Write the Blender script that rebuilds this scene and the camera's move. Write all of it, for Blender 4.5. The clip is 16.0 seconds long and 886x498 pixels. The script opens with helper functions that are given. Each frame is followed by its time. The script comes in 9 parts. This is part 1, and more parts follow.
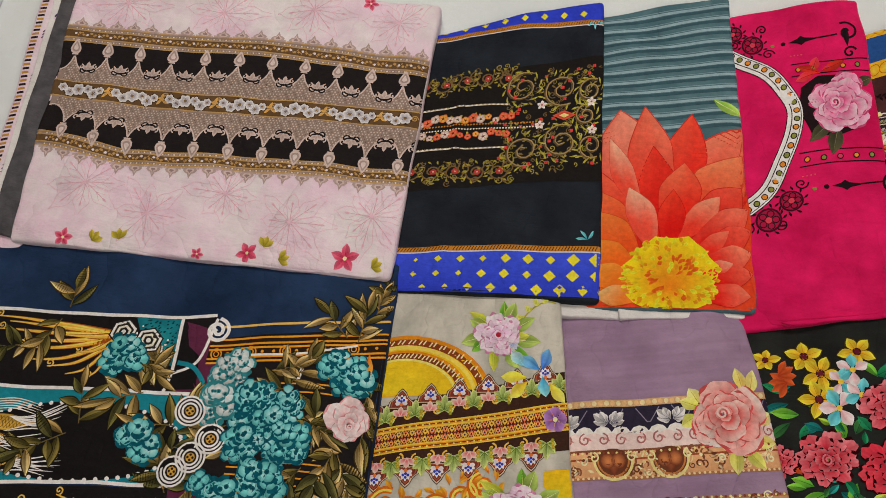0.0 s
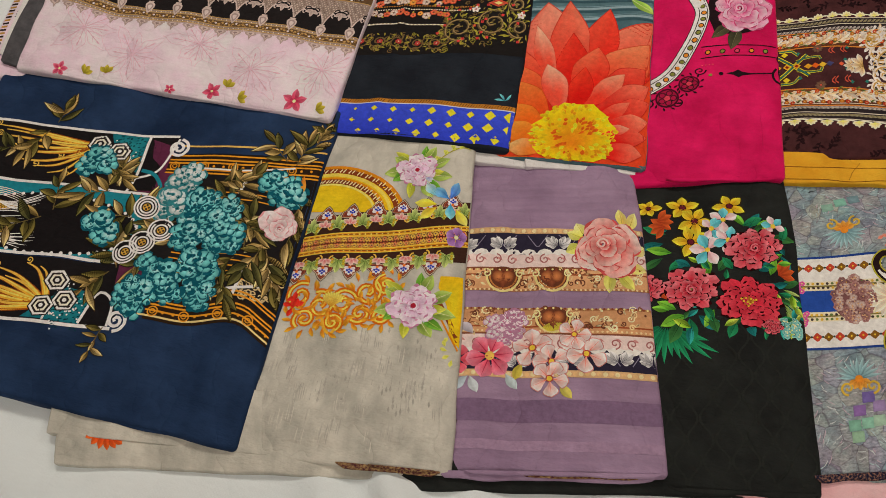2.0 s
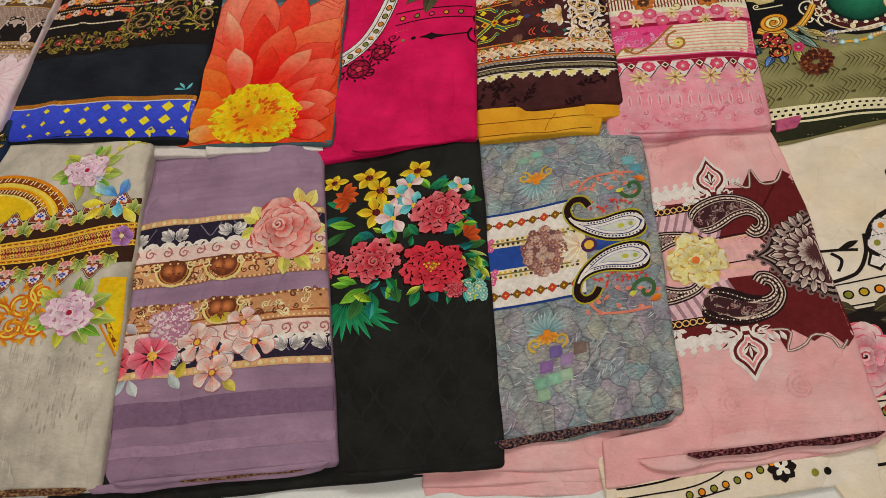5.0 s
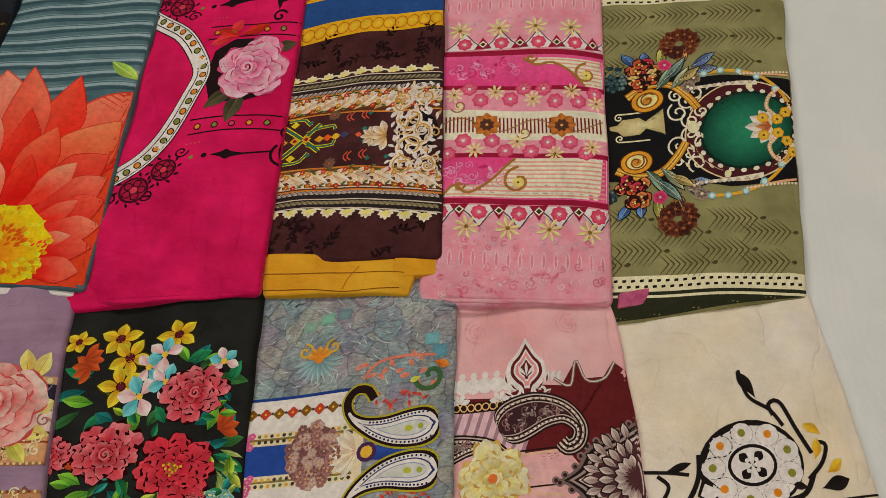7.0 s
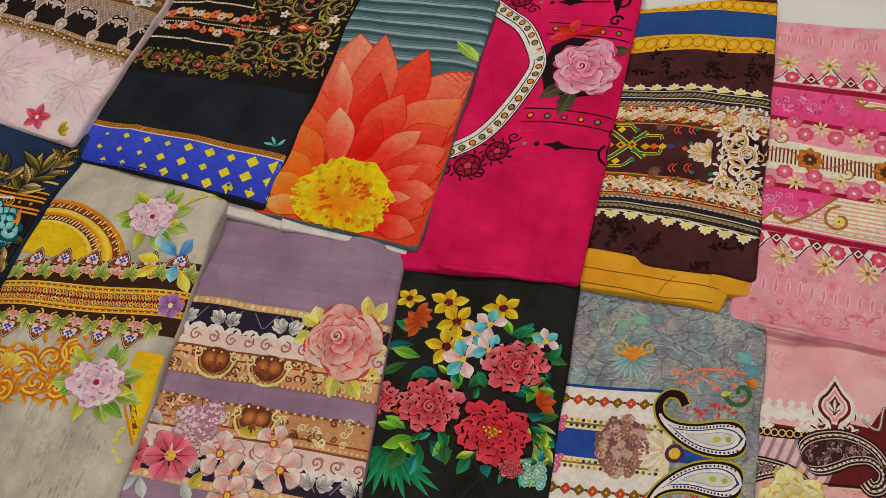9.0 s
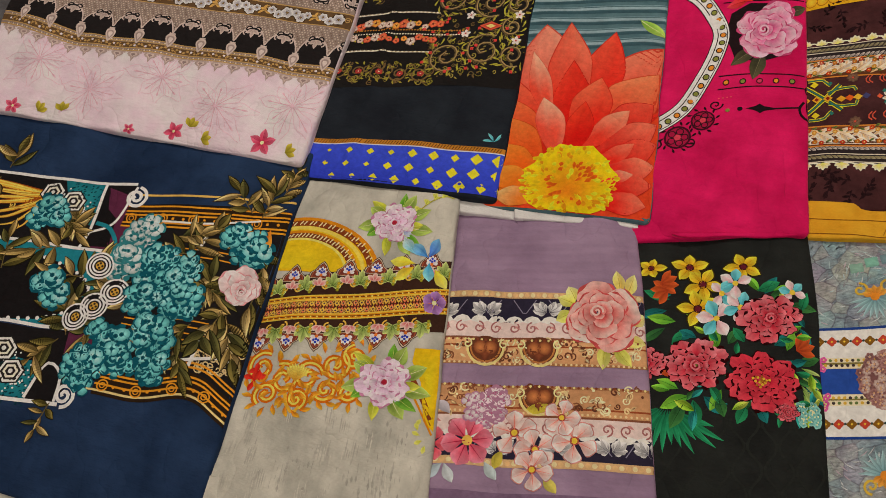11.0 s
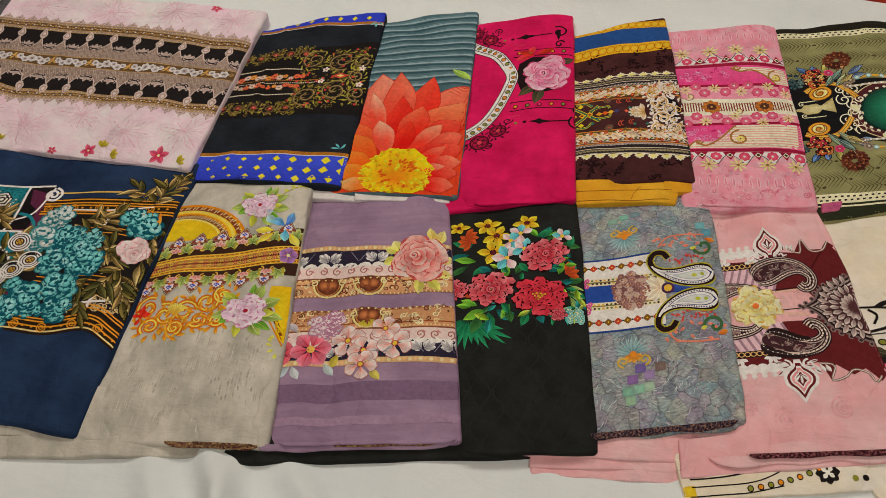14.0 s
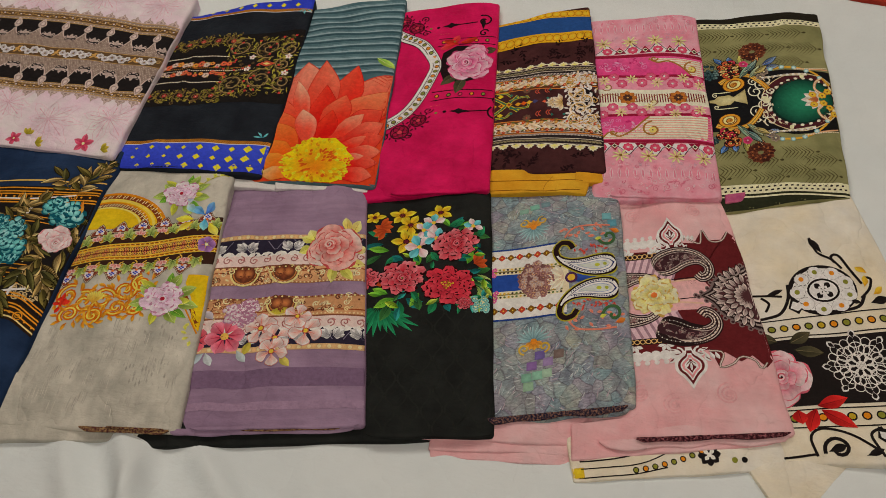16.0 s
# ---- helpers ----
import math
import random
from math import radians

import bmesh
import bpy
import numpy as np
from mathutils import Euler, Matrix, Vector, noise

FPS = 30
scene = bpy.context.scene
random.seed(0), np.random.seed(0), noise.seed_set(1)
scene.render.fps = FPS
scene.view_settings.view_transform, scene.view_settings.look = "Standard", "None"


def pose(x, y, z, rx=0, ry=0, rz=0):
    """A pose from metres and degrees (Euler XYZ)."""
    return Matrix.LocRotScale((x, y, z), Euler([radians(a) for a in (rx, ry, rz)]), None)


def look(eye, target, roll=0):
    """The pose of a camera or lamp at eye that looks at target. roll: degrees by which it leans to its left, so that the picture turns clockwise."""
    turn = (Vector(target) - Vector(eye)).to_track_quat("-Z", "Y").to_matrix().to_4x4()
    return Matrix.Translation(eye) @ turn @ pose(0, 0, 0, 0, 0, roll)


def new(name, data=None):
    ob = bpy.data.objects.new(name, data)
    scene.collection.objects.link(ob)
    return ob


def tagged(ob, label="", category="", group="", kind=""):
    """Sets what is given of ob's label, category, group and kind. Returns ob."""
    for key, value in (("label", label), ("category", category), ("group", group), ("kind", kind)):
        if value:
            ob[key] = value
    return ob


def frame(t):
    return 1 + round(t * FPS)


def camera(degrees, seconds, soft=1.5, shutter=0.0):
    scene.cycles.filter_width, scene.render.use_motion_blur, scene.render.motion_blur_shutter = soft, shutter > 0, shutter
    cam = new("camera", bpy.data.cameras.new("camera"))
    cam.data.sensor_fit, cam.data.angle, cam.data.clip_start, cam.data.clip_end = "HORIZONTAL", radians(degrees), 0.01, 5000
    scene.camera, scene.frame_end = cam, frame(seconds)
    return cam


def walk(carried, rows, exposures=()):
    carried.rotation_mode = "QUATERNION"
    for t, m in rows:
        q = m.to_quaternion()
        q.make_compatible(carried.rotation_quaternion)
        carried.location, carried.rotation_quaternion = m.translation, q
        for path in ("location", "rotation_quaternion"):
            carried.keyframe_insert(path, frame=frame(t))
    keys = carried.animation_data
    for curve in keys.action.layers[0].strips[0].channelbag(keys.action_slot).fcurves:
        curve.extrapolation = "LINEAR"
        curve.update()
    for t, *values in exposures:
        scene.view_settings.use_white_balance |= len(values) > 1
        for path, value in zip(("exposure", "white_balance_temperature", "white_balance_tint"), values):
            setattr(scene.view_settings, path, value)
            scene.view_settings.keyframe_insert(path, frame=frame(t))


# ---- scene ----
cam = camera(55.7, 16.0, soft=0.55)
PATH = [
    (0, (-0.355, -0.344, 0.97), (-0.475, 0.403, -0.881), -0.6),
    (0.5, (-0.284, -0.44, 0.966), (-0.415, 0.324, -0.878), -1.6),
    (1, (-0.146, -0.523, 1.012), (-0.295, 0.263, -0.821), -0.2),
    (1.5, (-0.077, -0.567, 1.01), (-0.263, 0.246, -0.808), -0.0),
    (2, (-0.151, -0.622, 1.003), (-0.369, 0.205, -0.805), -1.3),
    (2.5, (-0.224, -0.667, 1.018), (-0.471, 0.203, -0.766), -5.3),
    (3, (-0.219, -0.679, 1.031), (-0.455, 0.209, -0.745), -7.6),
    (3.5, (-0.114, -0.641, 1.009), (-0.295, 0.266, -0.765), -4.7),
    (4, (0.064, -0.545, 0.971), (-0.105, 0.376, -0.796), -1.3),
    (4.5, (0.156, -0.536, 0.952), (-0.004, 0.395, -0.811), 0.0),
    (5, (0.221, -0.589, 0.894), (0.056, 0.336, -0.871), -3.7),
    (5.2, (0.261, -0.563, 0.849), (0.107, 0.355, -0.921), -4.1),
    (7.3, (0.403, -0.225, 0.842), (0.29, 0.595, -0.978), 2.4),
    (7.5, (0.401, -0.218, 0.846), (0.275, 0.596, -0.976), 1.8),
    (8, (0.345, -0.253, 0.868), (0.177, 0.549, -0.957), 2.3),
    (8.5, (0.267, -0.296, 0.872), (-0.005, 0.465, -0.958), -0.8),
    (9, (0.153, -0.331, 0.887), (-0.159, 0.419, -0.941), -1.2),
    (9.5, (-0.064, -0.324, 0.898), (-0.378, 0.41, -0.935), -3.2),
    (9.7, (-0.132, -0.314, 0.891), (-0.482, 0.402, -0.943), -8.3),
    (11.8, (-0.064, -0.564, 1.016), (-0.338, 0.134, -0.838), -7.4),
    (12, (0.039, -0.595, 1.028), (-0.265, 0.166, -0.796), -7.1),
    (12.5, (0.165, -0.681, 1.054), (-0.177, 0.252, -0.682), -6.2),
    (13, (0.132, -0.812, 1.046), (-0.192, 0.224, -0.634), -4.9),
    (13.5, (0.137, -0.835, 1.052), (-0.151, 0.312, -0.561), -2.6),
    (14, (0.134, -0.835, 1.034), (-0.119, 0.328, -0.574), -1.4),
    (14.5, (0.155, -0.819, 1.04), (-0.072, 0.294, -0.606), -0.7),
    (15, (0.242, -0.856, 1.098), (0.02, 0.257, -0.549), -0.4),
    (15.5, (0.24, -0.864, 1.102), (0.034, 0.244, -0.55), 0.2),
    (16, (0.24, -0.807, 1.092), (0.04, 0.294, -0.566), 0.4),
]
walk(cam, [(t, look(eye, target, roll)) for t, eye, target, roll in PATH], [(0, 0.1, 6150, 10), (1.5, 0.1, 6350, 10), (3, 0.1, 6400, 10), (5, 0.08, 6450, 10), (8, -0.12, 6500, 10), (9.5, 0.06, 6450, 10), (12, 0.0, 6500, 10), (13, 0.02, 6500, 10), (14.5, 0.03, 6500, 10), (15.0, -0.13, 6500, 10), (15.5, -0.21, 6500, 10), (16, -0.21, 6500, 10)])

# ---- light ----
world = bpy.data.worlds.new("world")
scene.world = world
world.use_nodes = True
world.node_tree.nodes["Background"].inputs[0].default_value = (0.8, 0.85, 0.9, 1)
world.node_tree.nodes["Background"].inputs[1].default_value = 0.1


def ceiling_lamp(x, y, z, sx, sy, watts, colour):
    data = bpy.data.lights.new("ceiling_lamp", "AREA")
    data.shape, data.size, data.size_y, data.energy, data.color = "RECTANGLE", sx, sy, watts, colour
    ob = new("ceiling_lamp", data)
    ob.matrix_world = look((x, y, z), (x, y, z - 1))
    return ob


ceiling_lamp(-0.75, 0.95, 2.05, 0.8, 0.5, 20, (1.0, 0.89, 0.75))
ceiling_lamp(1.05, 0.95, 2.05, 1.2, 0.6, 13, (1.0, 0.89, 0.75))
ceiling_lamp(-0.55, -1.25, 2.05, 1.2, 0.6, 9.3, (1.0, 0.89, 0.75))
ceiling_lamp(1.05, -1.25, 2.05, 1.2, 0.6, 12.0, (1.0, 0.89, 0.75))


# ---- materials ----
def lin(c):
    return c / 12.92 if c <= 0.04045 else ((c + 0.055) / 1.055) ** 2.4


def C(r, g, b):
    """A dye's base colour, from 0 to 255 values of its look under a lamp that shows white cloth at 0.74."""
    return tuple(min(lin(v / 255) / 0.74, 0.86) for v in (r, g, b))


class Nodes:
    """A short hand for building a node material."""

    def __init__(self, name):
        self.mat = bpy.data.materials.new(name)
        self.mat.use_nodes = True
        self.tree = self.mat.node_tree
        self.bsdf = self.tree.nodes["Principled BSDF"]

    def node(self, kind, **values):
        n = self.tree.nodes.new(kind)
        for key, value in values.items():
            if key == "_operation":
                n.operation = value
            elif key == "_bands_direction":
                n.bands_direction = value
            elif key == "_attribute_name":
                n.attribute_name = value
            else:
                n.inputs[key].default_value = value
        return n

    def link(self, a, b):
        self.tree.links.new(a, b)

    def noise(self, scale, detail=4.0, rough=0.55, stretch=(1, 1, 1), coord="Object"):
        tc = self.node("ShaderNodeTexCoord")
        mp = self.node("ShaderNodeMapping")
        mp.inputs["Scale"].default_value = stretch
        self.link(tc.outputs[coord], mp.inputs[0])
        n = self.node("ShaderNodeTexNoise", Scale=scale, Detail=detail, Roughness=rough)
        self.link(mp.outputs[0], n.inputs["Vector"])
        return n.outputs["Fac"]

    def ramp(self, fac, stops, mode="LINEAR"):
        r = self.node("ShaderNodeValToRGB")
        r.color_ramp.interpolation = mode
        while len(r.color_ramp.elements) < len(stops):
            r.color_ramp.elements.new(0.5)
        for e, (p, c) in zip(r.color_ramp.elements, stops):
            e.position, e.color = p, (*c, 1) if len(c) == 3 else c
        self.link(fac, r.inputs[0])
        return r.outputs["Color"]

    def mix(self, fac, a, b, blend="MIX"):
        m = self.tree.nodes.new("ShaderNodeMix")
        m.data_type, m.blend_type = "RGBA", blend
        for sock, v in ((m.inputs[0], fac), (m.inputs[6], a), (m.inputs[7], b)):
            if isinstance(v, bpy.types.NodeSocket):
                self.link(v, sock)
            elif isinstance(v, tuple):
                sock.default_value = (*v, 1)
            else:
                sock.default_value = v
        return m.outputs[2]

    def maths(self, op, a, b=0.0):
        m = self.node("ShaderNodeMath", _operation=op)
        for sock, v in ((m.inputs[0], a), (m.inputs[1], b)):
            if isinstance(v, bpy.types.NodeSocket):
                self.link(v, sock)
            else:
                sock.default_value = v
        return m.outputs[0]

    def cloth(self, colour, rough=0.75, sheen=0.0, weave=1.0, slub=0.0, worn=0.8, crumple=0.6):
        """Finish as woven cloth: thread relief, fine thread tone, soft creasing, a little sheen."""
        tc = self.node("ShaderNodeTexCoord")
        waves = []
        for axis in ("X", "Y"):
            w = self.node("ShaderNodeTexWave", _bands_direction=axis, Scale=330.0, Distortion=1.2, Detail=1.0)
            self.link(tc.outputs["UV"], w.inputs["Vector"])
            waves.append(w.outputs["Fac"])
        threads = self.maths("MULTIPLY", waves[0], waves[1])
        rub = self.noise(26, 6, 0.62)
        creases = self.noise(14, 5, 0.6, (1.0, 2.2, 1))
        slubs = self.noise(60, 2, 0.5, (0.12, 1.6, 1), "UV")
        tone = self.ramp(rub, [(0.3, (0.86,) * 3), (0.7, (1.1,) * 3)])
        colour = self.mix(worn, colour, tone, "MULTIPLY")
        colour = self.mix(0.32 * weave, colour, self.ramp(threads, [(0.0, (0.72,) * 3), (0.6, (1.1,) * 3)]), "MULTIPLY")
        if slub:
            colour = self.mix(slub, colour, self.ramp(slubs, [(0.35, (0.7,) * 3), (0.65, (1.25,) * 3)]), "MULTIPLY")
        self.link(colour, self.bsdf.inputs["Base Color"])
        self.bsdf.inputs["Roughness"].default_value = rough
        self.bsdf.inputs["Specular IOR Level"].default_value = 0.07
        self.bsdf.inputs["Sheen Weight"].default_value = sheen
        self.bsdf.inputs["Sheen Roughness"].default_value = 0.4
        ridge = self.maths("ABSOLUTE", self.maths("SUBTRACT", self.noise(6.5, 3, 0.5, (1.6, 1.0, 1)), 0.5))
        creases = self.maths("ADD", creases, self.maths("MULTIPLY", self.maths("SQRT", ridge), 0.9))
        b1 = self.node("ShaderNodeBump", Strength=0.25 * weave, Distance=0.0004)
        self.link(threads, b1.inputs["Height"])
        b2 = self.node("ShaderNodeBump", Strength=crumple, Distance=0.011)
        self.link(creases, b2.inputs["Height"])
        self.link(b1.outputs[0], b2.inputs["Normal"])
        self.link(b2.outputs[0], self.bsdf.inputs["Normal"])
        return self.mat


def plain_cloth(name, dark, light, scale=18, rough=0.75, sheen=0.0, slub=0.0, stretch=(1, 1, 1), lo=0.35, hi=0.65, worn=0.8, crumple=0.6):
    n = Nodes(name)
    return n.cloth(n.ramp(n.noise(scale, 5, 0.6, stretch, "UV"), [(lo, dark), (hi, light)]), rough, sheen, slub=slub, worn=worn, crumple=crumple)


def dye_cloth():
    n = Nodes("printed_dye")
    a = n.node("ShaderNodeAttribute", _attribute_name="dye")
    blot = n.ramp(n.noise(160, 3, 0.6), [(0.3, (0.84,) * 3), (0.7, (1.12,) * 3)])
    return n.cloth(n.mix(0.8, a.outputs["Color"], blot, "MULTIPLY"), 0.78, 0.0)


def paint(name, colour, rough=0.6, scale=3):
    n = Nodes(name)
    c = n.ramp(n.noise(scale, 5), [(0.3, tuple(v * 0.88 for v in colour)), (0.7, colour)])
    n.link(c, n.bsdf.inputs["Base Color"])
    n.bsdf.inputs["Roughness"].default_value = rough
    return n.mat


DYE = dye_cloth()
WHITE_SHEET = plain_cloth("white_cotton", (0.745, 0.825, 0.855), (0.79, 0.86, 0.88), 5, 0.82, 0.2, worn=0.15, crumple=0.22)
WALL_PAINT = paint("wall_paint", (0.5, 0.48, 0.45))
CEILING_PAINT = paint("ceiling_paint", (0.8, 0.8, 0.78))
CARPET = plain_cloth("red_carpet", (0.32, 0.04, 0.03), (0.5, 0.10, 0.06), 30, 0.95, 0.3)


# ---- cloth building ----
def smooth(x, a, b):
    t = np.clip((x - a) / (b - a), 0, 1)
    return t * t * (3 - 2 * t)


def mesh_of(name, verts, faces, material, uv=None, dye=None, flat=False):
    me = bpy.data.meshes.new(name)
    me.from_pydata(verts.tolist(), [], faces)
    me.materials.append(material)
    me.validate()
    if not flat:
        me.polygons.foreach_set("use_smooth", [True] * len(me.polygons))
    index = np.zeros(len(me.loops), dtype=np.int32)
    me.loops.foreach_get("vertex_index", index)
    if uv is not None:
        layer = me.uv_layers.new(name="UVMap")
        layer.data.foreach_set("uv", np.asarray(uv, dtype=np.float32)[index].ravel())
    if dye is not None:
        layer = me.color_attributes.new("dye", "FLOAT_COLOR", "POINT")
        layer.data.foreach_set("color", np.c_[dye, np.ones(len(dye))].astype(np.float32).ravel())
    me.update()
    return me


def grid_faces(nu, nv):
    i = np.arange((nv - 1) * (nu - 1))
    k = (i // (nu - 1)) * nu + i % (nu - 1)
    return np.stack([k, k + 1, k + nu + 1, k + nu], 1)


class Cloth:
    """A folded length of cloth that lies on the table. Its own plan is in centimetres: a runs along the front edge, b away from it.
    quad: front left, front right, back right, back left corner; ext: how far it runs on past the quad (left, right, front, back)."""

    def __init__(self, quad, ext, top, seed, lean=0.015, back=0.0, rough=1.0, creases=(), roll=0.7, bottom=-0.0255, front=0.0):
        self.q = np.array(quad, float)
        self.w = 50 * (np.linalg.norm(self.q[1] - self.q[0]) + np.linalg.norm(self.q[2] - self.q[3]))
        self.h = 50 * (np.linalg.norm(self.q[3] - self.q[0]) + np.linalg.norm(self.q[2] - self.q[1]))
        self.lo = np.array([-ext[0], -ext[2]], float)
        self.hi = np.array([self.w + ext[1], self.h + ext[3]], float)
        self.top, self.lean, self.back, self.front, self.creases, self.roll, self.bottom = top, lean, back, front, creases, roll, bottom
        r = random.Random(seed)
        self.waves = [(r.uniform(0.0, 2 * math.pi), r.uniform(7, 24), r.uniform(0, 6.3), r.uniform(0.4, 1.3) * rough) for _ in range(9)]
        self.edge = [(r.uniform(6, 22), r.uniform(0, 6.3), r.uniform(0.02, 0.05)) for _ in range(6)]
        self.thing = None

    def place(self, a, b, off=0.0):
        """World places of points of the plan; off: millimetres over the cloth."""
        a, b = np.asarray(a, float), np.asarray(b, float)
        ca, cb = np.clip(a, self.lo[0], self.hi[0]), np.clip(b, self.lo[1], self.hi[1])
        da, db = a - ca, b - cb
        r = self.roll
        over = np.sqrt(da**2 + db**2)
        ang = np.minimum(over / r, math.pi / 2)
        out = r * np.sin(ang)
        fall = r * (1 - np.cos(ang)) + np.maximum(over - r * math.pi / 2, 0)
        k = np.where(over > 1e-9, out / np.maximum(over, 1e-9), 0)
        pa, pb = ca + da * k, cb + db * k
        for n, (length, phase, size) in enumerate(self.edge):
            if n % 2:
                pa = pa + size * np.sin(cb / length * 6.28 + phase)
            else:
                pb = pb + size * np.sin(ca / length * 6.28 + phase)
        u, v = pa / self.w, pb / self.h
        q = self.q
        xy = ((1 - u) * (1 - v))[..., None] * q[0] + (u * (1 - v))[..., None] * q[1] + (u * v)[..., None] * q[2] + ((1 - u) * v)[..., None] * q[3]
        z = self.height(ca, cb)
        z = np.maximum(z + (off * 0.1 - fall) * 0.01, self.bottom)
        if np.ndim(off) or off:
            # lift sideways round the rolled edge
            xy = xy + 0
        return np.concatenate([xy, z[..., None]], -1)

    def height(self, a, b):
        u, v = a / self.w, b / self.h
        z = np.full(np.shape(a), self.top, float) - self.lean * (1 - np.clip(u, -0.3, 1)) ** 1.5
        z = z - self.back * smooth(v, 0.82, 1.0) - self.front * (1 - smooth(v, 0.0, 0.25))
        z = z - 0.0048 * np.exp(-(self.hi[0] - a) / 2.1) - 0.0036 * np.exp(-(b - self.lo[1]) / 1.7)
        for way, length, phase, size in self.waves:
            z = z + 0.001 * size * np.sin((a * math.cos(way) + b * math.sin(way)) / length * 6.28 + phase)
        for a0, b0, a1, b1, size, width in self.creases:
            d = np.array([a1 - a0, b1 - b0])
            t = np.clip(((a - a0) * d[0] + (b - b0) * d[1]) / (d @ d), 0, 1)
            near = np.hypot(a - a0 - t * d[0], b - b0 - t * d[1])
            z = z + 0.0017 * size * np.exp(-((near / width) ** 2)) * (0.35 + 0.65 * np.sin(math.pi * np.clip(t, 0.02, 0.98)))
        return z

    def samples(self, axis, step=0.55):
        """Steps along the plan, fine where the edge rolls over."""
        r, lo, hi = self.roll, self.lo[axis], self.hi[axis]
        turn = np.linspace(0, r * math.pi / 2, 6)
        deep = [r * 1.58 + d for d in (0.5, 2.2)]
        mid = np.linspace(lo, hi, max(int((hi - lo) / step), 3))
        return np.concatenate([lo - np.array(deep)[::-1], lo - turn[:0:-1], mid, hi + turn[1:], hi + np.array(deep)])

    def panel(self, name, material, parent, label=""):
        A, B = np.meshgrid(self.samples(0), self.samples(1))
        P = self.place(A.ravel(), B.ravel())
        me = mesh_of(name, P, grid_faces(A.shape[1], A.shape[0]).tolist(), material, np.c_[A.ravel(), B.ravel()] * 0.01)
        ob = new(name, me)
        ob.parent = parent
        if label:
            tagged(ob, label)
        return ob


def folded_cloth(label, cloth, material, name="folded_cloth"):
    """A folded cloth as a thing: an empty at its base and its top panel."""
    thing = new(name)
    tagged(thing, label, "fabric", "folded fabrics on the sheet")
    cloth.thing = thing
    cloth.panel("top_panel", material, thing)
    return cloth


def fold_edge(cloth, a0, a1, level, thick, out, material, seed, label="", side="front"):
    """One inner layer that shows as a rounded fold under the front edge."""
    r = random.Random(seed)
    n = max(int((a1 - a0) / 0.8), 6)
    a = np.linspace(a0, a1, n)
    wob = sum(s * np.sin(a / l * 6.28 + p) for l, p, s in [(r.uniform(5, 20), r.uniform(0, 6), out * 0.09) for _ in range(3)])
    ends = np.minimum(1, np.minimum(a - a0 + 0.05, a1 - a + 0.05) / 1.2) ** 0.5
    nose = (out + wob) * ends
    rows = []
    for ang in np.linspace(90, -90, 9):
        c, s = math.cos(math.radians(ang)), math.sin(math.radians(ang))
        rows.append((a, cloth.lo[1] - nose * (0.35 + 0.65 * c) * (1 if abs(ang) < 89 else 0.0), level + thick * 0.5 * s))
    A = np.concatenate([row[0] for row in rows])
    B = np.concatenate([row[1] for row in rows])
    Z = np.concatenate([row[2] + 0.0006 * np.sin(a / 7.0 + seed) for row in rows])
    u, v = A / cloth.w, (B - 0.3) / cloth.h
    q = cloth.q
    xy = ((1 - u) * (1 - v))[:, None] * q[0] + (u * (1 - v))[:, None] * q[1] + (u * v)[:, None] * q[2] + ((1 - u) * v)[:, None] * q[3]
    ob = new("fold_layer", mesh_of("fold_layer", np.c_[xy, Z], grid_faces(n, 9).tolist(), material, np.c_[A, Z * 100 + B] * 0.01))
    ob.parent = cloth.thing
    if label:
        tagged(ob, label)
    return ob


